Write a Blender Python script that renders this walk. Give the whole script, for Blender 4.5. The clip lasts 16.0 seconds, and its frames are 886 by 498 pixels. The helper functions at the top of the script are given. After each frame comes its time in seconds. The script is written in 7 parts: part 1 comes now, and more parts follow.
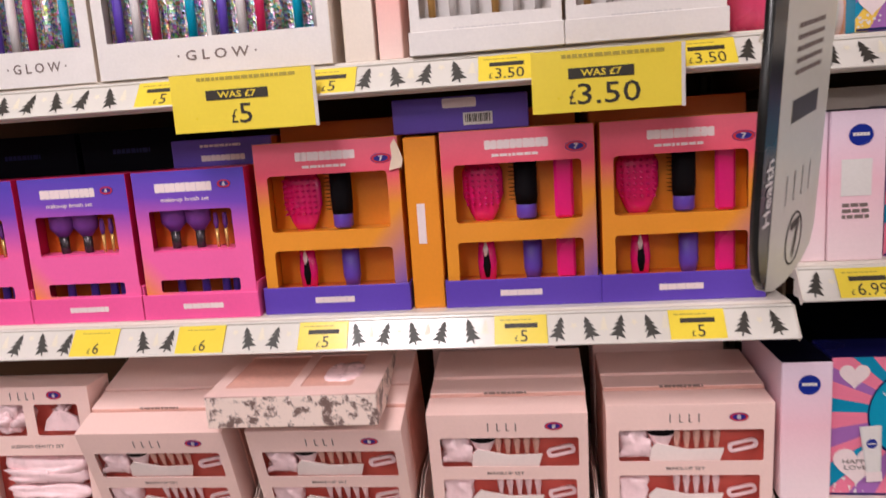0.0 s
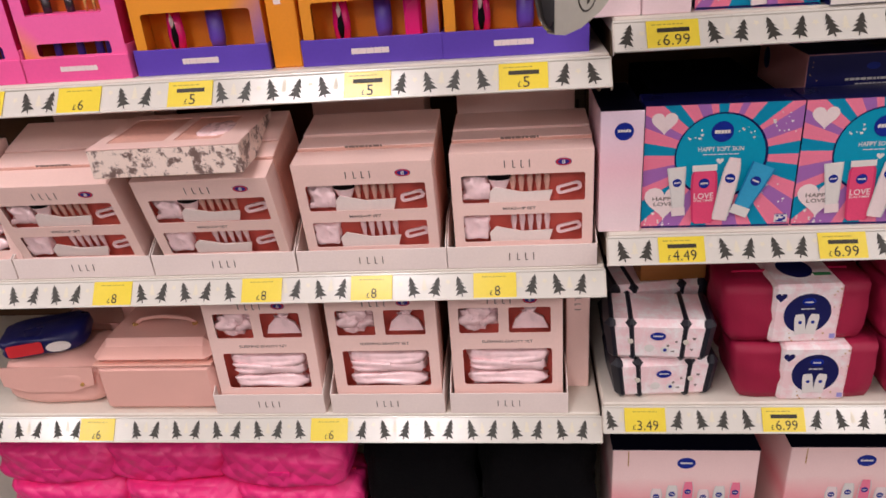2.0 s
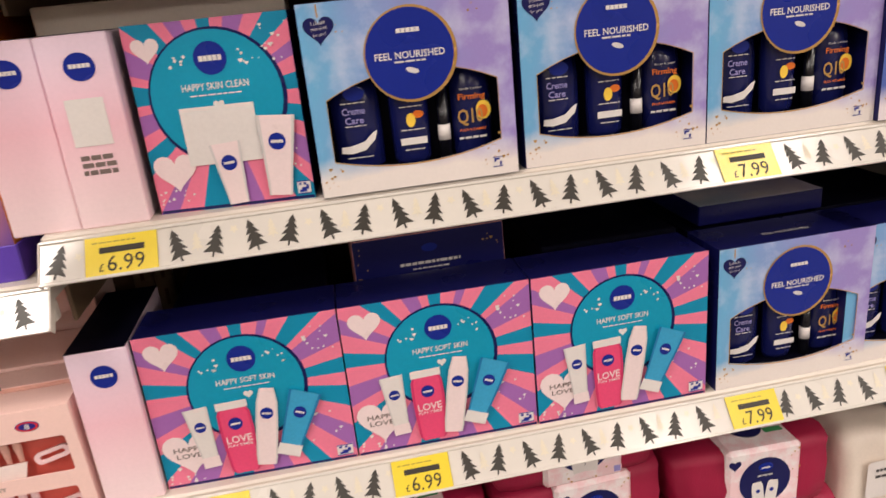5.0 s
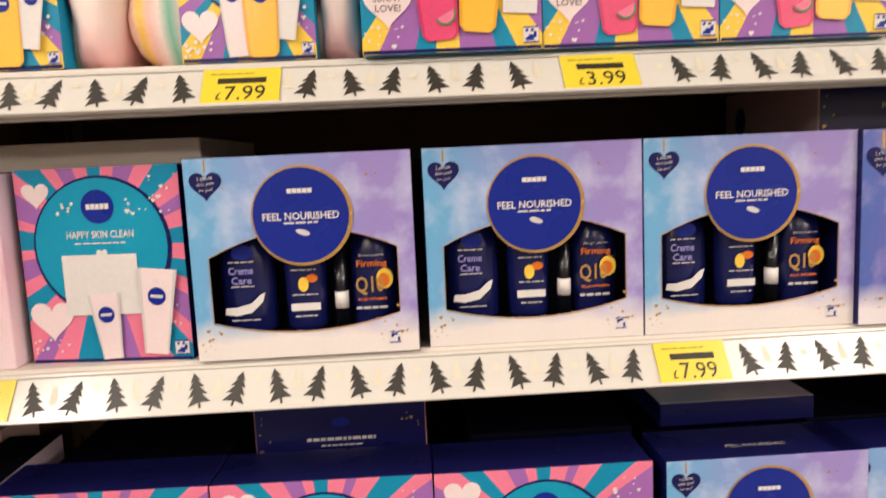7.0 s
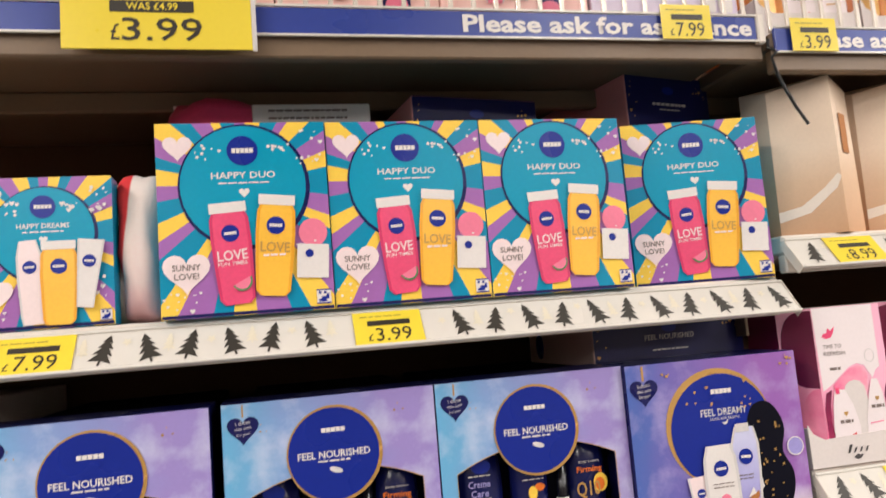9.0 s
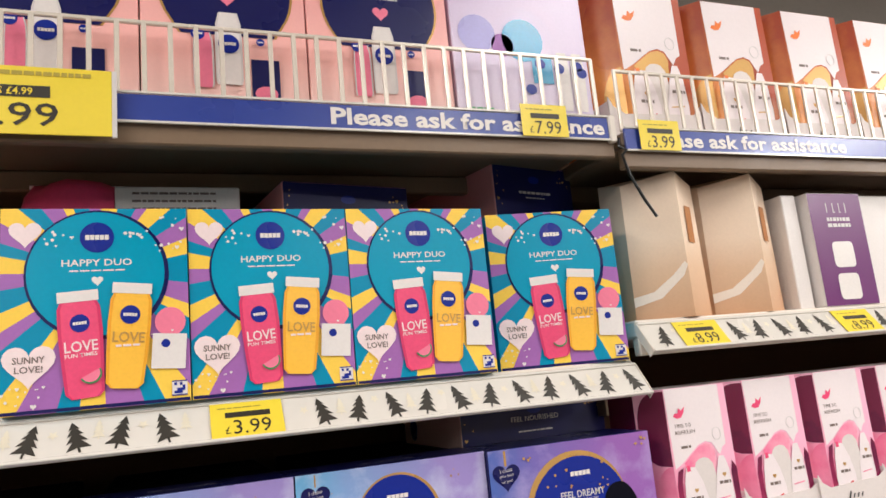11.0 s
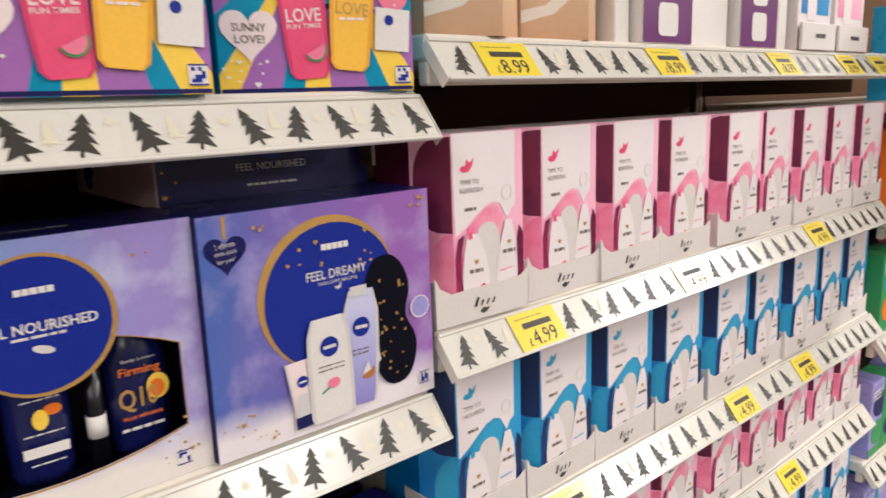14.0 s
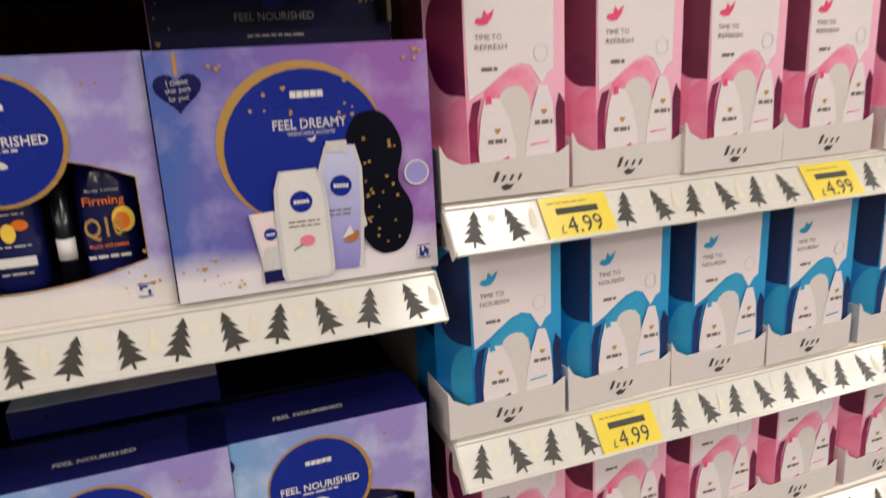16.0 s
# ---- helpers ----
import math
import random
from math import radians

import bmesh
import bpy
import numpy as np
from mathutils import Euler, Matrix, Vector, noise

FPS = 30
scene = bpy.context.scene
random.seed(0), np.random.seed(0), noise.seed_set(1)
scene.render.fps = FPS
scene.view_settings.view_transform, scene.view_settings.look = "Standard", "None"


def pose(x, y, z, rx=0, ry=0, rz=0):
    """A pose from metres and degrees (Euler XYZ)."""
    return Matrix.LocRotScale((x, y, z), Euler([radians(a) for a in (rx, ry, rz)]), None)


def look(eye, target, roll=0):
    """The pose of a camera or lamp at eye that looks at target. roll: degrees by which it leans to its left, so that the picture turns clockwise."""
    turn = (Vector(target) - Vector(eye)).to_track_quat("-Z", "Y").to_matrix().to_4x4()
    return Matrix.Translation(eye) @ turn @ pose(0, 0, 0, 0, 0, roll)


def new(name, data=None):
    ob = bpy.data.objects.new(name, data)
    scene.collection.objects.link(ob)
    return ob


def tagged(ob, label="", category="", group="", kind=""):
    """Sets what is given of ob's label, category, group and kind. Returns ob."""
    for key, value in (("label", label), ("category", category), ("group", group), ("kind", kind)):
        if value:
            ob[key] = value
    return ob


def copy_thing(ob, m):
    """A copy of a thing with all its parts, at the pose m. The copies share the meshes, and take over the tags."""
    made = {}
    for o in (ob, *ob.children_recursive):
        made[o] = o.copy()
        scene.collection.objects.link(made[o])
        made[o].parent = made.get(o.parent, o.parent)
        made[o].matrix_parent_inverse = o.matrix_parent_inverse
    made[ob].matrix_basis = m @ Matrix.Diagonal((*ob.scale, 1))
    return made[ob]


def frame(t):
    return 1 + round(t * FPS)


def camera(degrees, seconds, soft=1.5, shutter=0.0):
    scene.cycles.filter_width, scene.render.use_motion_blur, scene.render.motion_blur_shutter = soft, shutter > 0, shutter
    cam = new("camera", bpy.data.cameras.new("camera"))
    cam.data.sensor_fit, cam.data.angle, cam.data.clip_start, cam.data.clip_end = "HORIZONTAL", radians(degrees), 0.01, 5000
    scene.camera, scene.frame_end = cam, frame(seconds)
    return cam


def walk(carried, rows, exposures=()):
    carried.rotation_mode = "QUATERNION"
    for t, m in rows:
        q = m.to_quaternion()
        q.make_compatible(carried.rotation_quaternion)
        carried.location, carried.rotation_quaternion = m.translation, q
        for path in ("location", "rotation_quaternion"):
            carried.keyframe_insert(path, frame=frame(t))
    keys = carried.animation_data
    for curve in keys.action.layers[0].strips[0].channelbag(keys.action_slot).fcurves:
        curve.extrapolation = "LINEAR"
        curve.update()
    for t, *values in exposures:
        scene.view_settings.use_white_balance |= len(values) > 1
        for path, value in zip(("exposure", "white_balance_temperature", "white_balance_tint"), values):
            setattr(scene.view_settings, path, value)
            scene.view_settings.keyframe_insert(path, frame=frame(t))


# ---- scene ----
cam = camera(63.0, 16.0, shutter=0.3)
PATH = [
    (0, (-0.355, -0.997, 1.54), (-0.608, 0.957, 1.193), -3.9),
    (0.5, (-0.289, -1.065, 1.536), (-0.561, 0.859, 1.061), -3.7),
    (1, (-0.246, -1.094, 1.516), (-0.474, 0.808, 0.942), -4.5),
    (1.5, (-0.185, -1.109, 1.5), (-0.374, 0.743, 0.77), -4.5),
    (2, (-0.144, -1.119, 1.475), (-0.362, 0.683, 0.633), -4.5),
    (2.5, (-0.085, -1.125, 1.488), (-0.275, 0.67, 0.626), -5.0),
    (3, (-0.025, -1.12, 1.494), (-0.064, 0.704, 0.675), -4.8),
    (3.5, (0.069, -1.098, 1.495), (0.156, 0.745, 0.722), -2.3),
    (4, (0.128, -1.02, 1.501), (0.303, 0.83, 0.76), -4.5),
    (4.5, (0.208, -0.882, 1.514), (0.507, 0.99, 0.88), -4.4),
    (4.7, (0.254, -0.824, 1.519), (0.567, 1.035, 0.851), -5.5),
    (6.8, (0.534, -0.711, 1.505), (0.583, 1.264, 1.191), -2.7),
    (7, (0.54, -0.716, 1.514), (0.622, 1.266, 1.262), -2.6),
    (7.5, (0.56, -0.739, 1.543), (0.731, 1.251, 1.434), -2.6),
    (8, (0.59, -0.752, 1.569), (0.885, 1.226, 1.559), -2.9),
    (8.5, (0.601, -0.764, 1.575), (0.979, 1.197, 1.665), -3.3),
    (9, (0.616, -0.777, 1.584), (1.074, 1.157, 1.806), -4.7),
    (9.5, (0.626, -0.793, 1.593), (1.136, 1.107, 1.958), -6.6),
    (10, (0.648, -0.811, 1.605), (1.207, 1.062, 2.028), -7.2),
    (10.2, (0.658, -0.811, 1.601), (1.275, 1.046, 2.014), -7.3),
    (12.3, (0.645, -0.751, 1.622), (1.397, 1.102, 1.602), -2.6),
    (12.5, (0.655, -0.734, 1.615), (1.363, 1.132, 1.49), -1.4),
    (13, (0.703, -0.687, 1.629), (1.599, 1.085, 1.39), -2.7),
    (13.5, (0.745, -0.591, 1.622), (1.824, 1.074, 1.37), -3.4),
    (14, (0.801, -0.519, 1.605), (2.075, 0.97, 1.206), -2.0),
    (14.5, (0.859, -0.504, 1.596), (2.214, 0.91, 1.19), -2.9),
    (15, (0.914, -0.565, 1.585), (2.125, 0.974, 1.175), -1.3),
    (15.5, (0.977, -0.634, 1.574), (1.825, 1.131, 1.165), -2.8),
    (16, (1.033, -0.6, 1.511), (1.682, 1.218, 0.985), -2.9),
]
walk(cam, [(t, look(eye, target, roll)) for t, eye, target, roll in PATH],
     exposures=[(0, -0.44, 6350, 12), (1, -0.64, 6400, 14), (2, -0.54, 6400, 11), (3, -0.56, 6450, 10), (4, -0.42, 6750, 9), (7, 0.04, 7250, 6), (8.5, 0.04, 6800, 4), (10, 0.16, 6350, 2), (12.5, -0.16, 6500, 2), (13.5, -0.18, 6500, 2), (14, -0.12, 6450, 1), (14.5, -0.28, 6400, 0), (15, -0.4, 6450, 0), (16, -0.38, 6650, 1)])

# ---- world and light ----
world = bpy.data.worlds.new("world")
scene.world = world
world.use_nodes = True
world.node_tree.nodes["Background"].inputs[0].default_value = (1.0, 0.94, 0.86, 1)
world.node_tree.nodes["Background"].inputs[1].default_value = 0.12
LAMP_X = (-3.6, -0.9, 2.0, 4.7)
LAMP_POWER = 27.0
CEILING = 3.0


def area_lamp(x, y, power, sx, sy):
    d = bpy.data.lights.new("tube_light", "AREA")
    d.shape, d.size, d.size_y, d.energy = "RECTANGLE", sx, sy, power
    d.color = (1.0, 0.915, 0.925)
    ob = new("tube_light", d)
    ob.matrix_basis = pose(x, y, CEILING - 0.1)
    return ob


for lx, share in zip(LAMP_X, (1.4, 1.4, 0.6, 4.0)):
    area_lamp(lx, -1.15, LAMP_POWER * share, 0.5, 1.0)
    area_lamp(lx, -2.75, LAMP_POWER * share, 0.5, 1.0)
    area_lamp(lx, -5.2, LAMP_POWER * 1.3 * share, 0.5, 1.0)

# ---- materials ----


def lin(r, g, b):
    return tuple((v / 255 / 12.92) if v / 255 <= 0.04045 else ((v / 255 + 0.055) / 1.055) ** 2.4 for v in (r, g, b))


def node(nt, kind, **sets):
    n = nt.nodes.new(kind)
    for k, v in sets.items():
        n.inputs[k.replace("_", " ")].default_value = v
    return n


def shade(m, col, rough, bump, bump_scale, coat=0.0, metal=0.0, spread=0.06, coarse=9.0):
    """Finish a material: colour socket or triple, grain at two scales, fine relief."""
    nt = m.node_tree
    p = nt.nodes["Principled BSDF"]
    tc = nt.nodes.new("ShaderNodeTexCoord")
    big = node(nt, "ShaderNodeTexNoise", Scale=coarse, Detail=3.0)
    fine = node(nt, "ShaderNodeTexNoise", Scale=bump_scale, Detail=4.0)
    nt.links.new(tc.outputs["Object"], big.inputs["Vector"])
    nt.links.new(tc.outputs["Object"], fine.inputs["Vector"])
    hsv = nt.nodes.new("ShaderNodeHueSaturation")
    add = nt.nodes.new("ShaderNodeMath")
    add.operation = "ADD"
    nt.links.new(big.outputs["Fac"], add.inputs[0])
    nt.links.new(fine.outputs["Fac"], add.inputs[1])
    rng = node(nt, "ShaderNodeMapRange")
    for i, v in ((1, 0.6), (2, 1.4), (3, 1.0 - spread), (4, 1.0 + spread)):
        rng.inputs[i].default_value = v
    nt.links.new(add.outputs[0], rng.inputs[0])
    nt.links.new(rng.outputs[0], hsv.inputs["Value"])
    if isinstance(col, tuple):
        hsv.inputs["Color"].default_value = (*col, 1)
    else:
        nt.links.new(col, hsv.inputs["Color"])
    nt.links.new(hsv.outputs[0], p.inputs["Base Color"])
    rr_ = node(nt, "ShaderNodeMapRange")
    for i, v in ((1, 0.3), (2, 0.7), (3, max(0.02, rough - 0.06)), (4, min(1, rough + 0.08))):
        rr_.inputs[i].default_value = v
    nt.links.new(big.outputs["Fac"], rr_.inputs[0])
    nt.links.new(rr_.outputs[0], p.inputs["Roughness"])
    p.inputs["Metallic"].default_value = metal
    p.inputs["Coat Weight"].default_value = coat
    p.inputs["Coat Roughness"].default_value = 0.18
    if bump:
        b = node(nt, "ShaderNodeBump", Strength=bump, Distance=0.002)
        nt.links.new(fine.outputs["Fac"], b.inputs["Height"])
        nt.links.new(b.outputs[0], p.inputs["Normal"])
    return m


def blank(name):
    m = bpy.data.materials.new(name)
    m.use_nodes = True
    return m


def paint(name, rgb, rough=0.42, bump=0.06, bump_scale=260, coat=0.0, metal=0.0, spread=0.05, coarse=9.0):
    return shade(blank(name), lin(*rgb), rough, bump, bump_scale, coat, metal, spread, coarse)


def ramp(nt, fac, stops):
    r = nt.nodes.new("ShaderNodeValToRGB")
    e = r.color_ramp.elements
    while len(e) < len(stops):
        e.new(0.5)
    for el, (pos, rgb) in zip(e, stops):
        el.position, el.color = pos, (*lin(*rgb), 1)
    nt.links.new(fac, r.inputs[0])
    return r.outputs[0]


def along(nt, vec, wobble=0.0, scale=14.0):
    """Object coordinate dotted with vec, plus a wobble."""
    tc = nt.nodes.new("ShaderNodeTexCoord")
    d = nt.nodes.new("ShaderNodeVectorMath")
    d.operation = "DOT_PRODUCT"
    d.inputs[1].default_value = vec
    nt.links.new(tc.outputs["Object"], d.inputs[0])
    if not wobble:
        return d.outputs["Value"]
    n = node(nt, "ShaderNodeTexNoise", Scale=scale, Detail=5.0)
    nt.links.new(tc.outputs["Object"], n.inputs["Vector"])
    ma = nt.nodes.new("ShaderNodeMath")
    ma.operation = "MULTIPLY_ADD"
    ma.inputs[1].default_value = wobble
    nt.links.new(n.outputs["Fac"], ma.inputs[0])
    nt.links.new(d.outputs["Value"], ma.inputs[2])
    return ma.outputs[0]


def mix(nt, fac, a, b):
    mx = nt.nodes.new("ShaderNodeMix")
    mx.data_type = "RGBA"
    nt.links.new(fac, mx.inputs[0])
    nt.links.new(a, mx.inputs[6])
    nt.links.new(b, mx.inputs[7])
    return mx.outputs[2]


def clamp_range(nt, val, a, b):
    r = node(nt, "ShaderNodeMapRange")
    r.inputs[1].default_value, r.inputs[2].default_value = a, b
    nt.links.new(val, r.inputs[0])
    return r.outputs[0]


def graded(name, vec, stops, wobble=0.0, scale=14.0, rough=0.36, coat=0.15, corner=None):
    m = blank(name)
    nt = m.node_tree
    col = ramp(nt, along(nt, vec, wobble, scale), stops)
    if corner:
        cvec, a, b, rgb = corner
        f = clamp_range(nt, along(nt, cvec), a, b)
        solid = nt.nodes.new("ShaderNodeRGB")
        solid.outputs[0].default_value = (*lin(*rgb), 1)
        col = mix(nt, f, col, solid.outputs[0])
    return shade(m, col, rough, 0.04, 240, coat, spread=0.04)


def cloudy(name, left, right, pale, foot):
    """Printed watercolour sky: left to right tint with pale clouds and a cream foot."""
    m = blank(name)
    nt = m.node_tree
    base = ramp(nt, along(nt, (4.3, 0, 0), 0.5, 11), [(0.25, left), (1.0, right)])
    tc = nt.nodes.new("ShaderNodeTexCoord")
    n = node(nt, "ShaderNodeTexNoise", Scale=16.0, Detail=6.0, Roughness=0.55)
    nt.links.new(tc.outputs["Object"], n.inputs["Vector"])
    solid = nt.nodes.new("ShaderNodeRGB")
    solid.outputs[0].default_value = (*lin(*pale), 1)
    col = mix(nt, clamp_range(nt, n.outputs["Fac"], 0.5, 0.8), base, solid.outputs[0])
    foot_rgb = nt.nodes.new("ShaderNodeRGB")
    foot_rgb.outputs[0].default_value = (*lin(*foot), 1)
    col = mix(nt, clamp_range(nt, along(nt, (0, 0, -1), 0.02, 20), -0.034, -0.008), col, foot_rgb.outputs[0])
    return shade(m, col, 0.34, 0.04, 240, 0.2, spread=0.03)


def speckled(name, ground, spots, scale, low, high, rough=0.4):
    m = blank(name)
    nt = m.node_tree
    tc = nt.nodes.new("ShaderNodeTexCoord")
    n = node(nt, "ShaderNodeTexNoise", Scale=scale, Detail=7.0, Roughness=0.7)
    nt.links.new(tc.outputs["Object"], n.inputs["Vector"])
    col = ramp(nt, clamp_range(nt, n.outputs["Fac"], low, high), [(0.0, ground), (1.0, spots)])
    return shade(m, col, rough, 0.05, 260, 0.1, spread=0.03)


def glitter(name):
    m = blank(name)
    nt = m.node_tree
    tc = nt.nodes.new("ShaderNodeTexCoord")
    v = node(nt, "ShaderNodeTexVoronoi", Scale=260.0)
    nt.links.new(tc.outputs["Object"], v.inputs["Vector"])
    hsv = node(nt, "ShaderNodeHueSaturation", Saturation=0.75, Value=0.95)
    nt.links.new(v.outputs["Color"], hsv.inputs["Color"])
    p = nt.nodes["Principled BSDF"]
    nt.links.new(hsv.outputs[0], p.inputs["Base Color"])
    p.inputs["Metallic"].default_value, p.inputs["Roughness"].default_value = 0.7, 0.25
    b = node(nt, "ShaderNodeBump", Strength=0.6, Distance=0.002)
    nt.links.new(v.outputs["Distance"], b.inputs["Height"])
    nt.links.new(b.outputs[0], p.inputs["Normal"])
    return m


def quilted(name, rgb):
    m = blank(name)
    nt = m.node_tree
    shade(m, lin(*rgb), 0.42, 0.0, 90, 0.0, spread=0.08)
    tc = nt.nodes.new("ShaderNodeTexCoord")
    mp = nt.nodes.new("ShaderNodeMapping")
    mp.inputs["Rotation"].default_value = (0, radians(45), 0)
    nt.links.new(tc.outputs["Object"], mp.inputs["Vector"])
    v = node(nt, "ShaderNodeTexVoronoi", Scale=28.0, Randomness=0.12)
    nt.links.new(mp.outputs[0], v.inputs["Vector"])
    b = node(nt, "ShaderNodeBump", Strength=0.8, Distance=0.012)
    b.invert = True
    nt.links.new(v.outputs["Distance"], b.inputs["Height"])
    nt.links.new(b.outputs[0], nt.nodes["Principled BSDF"].inputs["Normal"])
    return m


WHITE_METAL = paint("white_shelf_enamel", (224, 214, 202), 0.38, 0.03, 120, 0.1, spread=0.04, coarse=5)
STRIP = paint("glossy_strip_card", (223, 217, 208), 0.2, 0.02, 90, 0.9, spread=0.02)
PANEL = paint("taupe_back_panel", (94, 68, 50), 0.65, 0.08, 180, spread=0.1, coarse=4)
STEEL = paint("beige_upright_steel", (122, 100, 78), 0.45, 0.04, 160, spread=0.06)
TREE = paint("fir_print_charcoal", (56, 52, 46), 0.45, 0.02, spread=0.08)
TREE_PALE = paint("fir_print_pale", (222, 213, 192), 0.35, 0.02)
LABEL = paint("yellow_price_card", (240, 214, 66), 0.3, 0.02, 200, 0.4, spread=0.03)
LABEL_PRINT = paint("label_small_print", (176, 156, 62), 0.5, 0.0)
INK = paint("dark_ink", (48, 42, 34), 0.5, 0.0)
BLUE_BAND = paint("blue_rail_card", (46, 66, 150), 0.3, 0.02, 120, 0.3)
CHROME = paint("white_coated_wire", (232, 222, 208), 0.25, 0.0, metal=0.2)
NAVY = paint("navy_card", (22, 24, 84), 0.3, 0.04, 260, 0.25, spread=0.08)
# Deep navy; also sunk near black to stand for shade behind front rows.
NAVY_AND_SHADE = paint("navy_and_shade_card", (4, 4, 20), 0.5, 0.05, 220, 0.15, spread=0.1)
LOGO = paint("logo_blue", (22, 42, 142), 0.28, 0.0, coat=0.2)
TEAL = paint("teal_card", (0, 152, 186), 0.32, 0.03, 260, 0.2)
TEAL_DEEP = paint("teal_ray", (0, 140, 178), 0.34, 0.03, coat=0.15)
YELLOW = paint("yellow_ray", (250, 208, 82), 0.34, 0.03, coat=0.15)
PURPLE_RAY = paint("purple_ray", (164, 106, 178), 0.34, 0.03, coat=0.15)
PINK_RAY = paint("coral_pink_ray", (240, 128, 156), 0.34, 0.03, coat=0.15)
WHITE = paint("white_card", (230, 223, 219), 0.36, 0.03, 240, 0.1)
OFFWHITE = paint("warm_white_card", (236, 222, 208), 0.4, 0.05, 240, 0.05)
PEARL = paint("pearl_print", (243, 222, 222), 0.3, 0.02, coat=0.2)
GOLD = paint("gold_foil", (206, 160, 92), 0.3, 0.03, metal=0.35)
PINK_BOTTLE = paint("raspberry_print", (236, 76, 122), 0.3, 0.02, coat=0.3, spread=0.08)
YELLOW_BOTTLE = paint("amber_print", (253, 194, 66), 0.3, 0.02, coat=0.3, spread=0.08)
BLUE_TUBE = paint("sky_blue_print", (52, 160, 204), 0.3, 0.02, coat=0.3, spread=0.1)
LILAC = paint("lilac_print", (158, 150, 212), 0.3, 0.02, coat=0.2, spread=0.08)
GREEN = paint("green_print", (60, 150, 90), 0.4, 0.02)
ORANGE_INK = paint("orange_print", (238, 120, 36), 0.4, 0.02)
RED_INK = paint("red_print", (212, 44, 52), 0.4, 0.02)
BOTTLE_NAVY = paint("navy_plastic", (18, 24, 82), 0.22, 0.0, coat=0.4, spread=0.08)
BOTTLE_BLACK = paint("black_plastic", (16, 16, 24), 0.25, 0.0, coat=0.3)
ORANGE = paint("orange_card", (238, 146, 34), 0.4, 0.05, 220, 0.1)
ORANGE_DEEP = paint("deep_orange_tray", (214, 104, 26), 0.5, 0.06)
VIOLET = paint("violet_card", (96, 66, 180), 0.38, 0.05, 220, 0.1)
HOT_PINK = paint("hot_pink_card", (246, 92, 160), 0.38, 0.05, 220, 0.1)
CRIMSON = paint("crimson_side_card", (205, 26, 84), 0.4, 0.05)
MAGENTA = paint("magenta_plastic", (234, 26, 124), 0.25, 0.0, coat=0.4)
BRISTLE = paint("black_bristle", (14, 10, 14), 0.8, 0.4, 500)
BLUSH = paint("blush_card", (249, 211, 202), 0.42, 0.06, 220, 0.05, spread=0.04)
# Browner blush, on trims and on whole cartons behind the front sets.
BLUSH_DEEP = paint("blush_deep_card", (230, 174, 158), 0.5, 0.1, 160, spread=0.12)
BLUSH_TRAY = paint("pale_blush_tray", (242, 224, 218), 0.45, 0.06, 220)
SALMON = paint("salmon_insert", (214, 96, 84), 0.5, 0.06)
SATIN = paint("pink_satin", (250, 214, 216), 0.28, 0.25, 60, 0.2, spread=0.1, coarse=30)
BLUSH_LEATHER = paint("blush_faux_leather", (236, 180, 168), 0.48, 0.25, 420, spread=0.05)
GREY_INK = paint("grey_ink", (120, 104, 98), 0.5, 0.0)
SILVER_INK = paint("silver_ink", (214, 208, 206), 0.3, 0.0)
BADGE = paint("badge_blue", (44, 38, 130), 0.35, 0.0)
MAUVE_BRISTLE = graded("plum_bristle", (0, 0, 5.0), [(0.66, (30, 22, 34)), (0.74, (96, 40, 130)), (0.95, (150, 70, 170))], 0.1, 90, 0.7, 0.0)
FERRULE = paint("dark_ferrule_metal", (70, 62, 66), 0.25, 0.0, metal=0.6)
FUCHSIA_BAG = paint("raspberry_fabric", (158, 14, 60), 0.6, 0.35, 420, spread=0.08)
HOT_QUILT = quilted("hot_pink_quilt", (240, 48, 130))
BLACK_FLEECE = paint("black_fleece", (7, 6, 8), 1.0, 0.9, 140, spread=0.3)
BLACK_FLEECE.node_tree.nodes["Principled BSDF"].inputs["Specular IOR Level"].default_value = 0.1
STRIPE_BLACK = paint("black_ribbon_print", (20, 20, 32), 0.4, 0.0)
KRAFT = paint("kraft_card", (176, 112, 54), 0.55, 0.1)
BEIGE = graded("beige_fade_card", (0, 0, 4.6), [(0.0, (200, 152, 114)), (0.4, (220, 186, 154)), (0.62, (236, 212, 188))], 0.14, 9, 0.5, 0.0)
PLUM = paint("plum_card", (104, 34, 104), 0.35, 0.04, coat=0.2)
WAVE_WHITE = paint("wave_white_card", (238, 226, 227), 0.36, 0.03, 240, 0.1, spread=0.03)
TRAY_GREY = paint("tray_pale_grey_card", (222, 212, 208), 0.42, 0.04, 220)
TRAY_MARK = paint("graphite_mark", (66, 62, 62), 0.5, 0.0)
GREY_CARD = paint("hanging_grey_card", (206, 200, 188), 0.4, 0.04, 120, 0.2, spread=0.04)
BLACK_CARD = paint("black_gloss_card", (18, 18, 18), 0.28, 0.03, coat=0.3)
PINK_TO_WHITE = graded("pink_fade_card", (0, 0, 4.5), [(0.1, (250, 222, 226)), (0.5, (246, 196, 208)), (0.85, (240, 214, 230))])
FADE_BIG = graded("pink_orange_fade", (0, 0, 3.8), [(0.1, (236, 152, 40)), (0.62, (236, 148, 44)), (0.80, (240, 88, 112)), (1.0, (246, 116, 140))],
                   corner=((1, 0, -0.9), 0.075, 0.2, (90, 66, 180)))
FADE_SMALL = graded("violet_pink_fade", (0.4, 0, 4.2), [(0.1, (250, 104, 170)), (0.55, (248, 104, 172)), (0.82, (120, 74, 190)), (1.0, (90, 70, 186))],
                     corner=((-1, 0, -0.9), -0.1, -0.03, (246, 150, 40)))
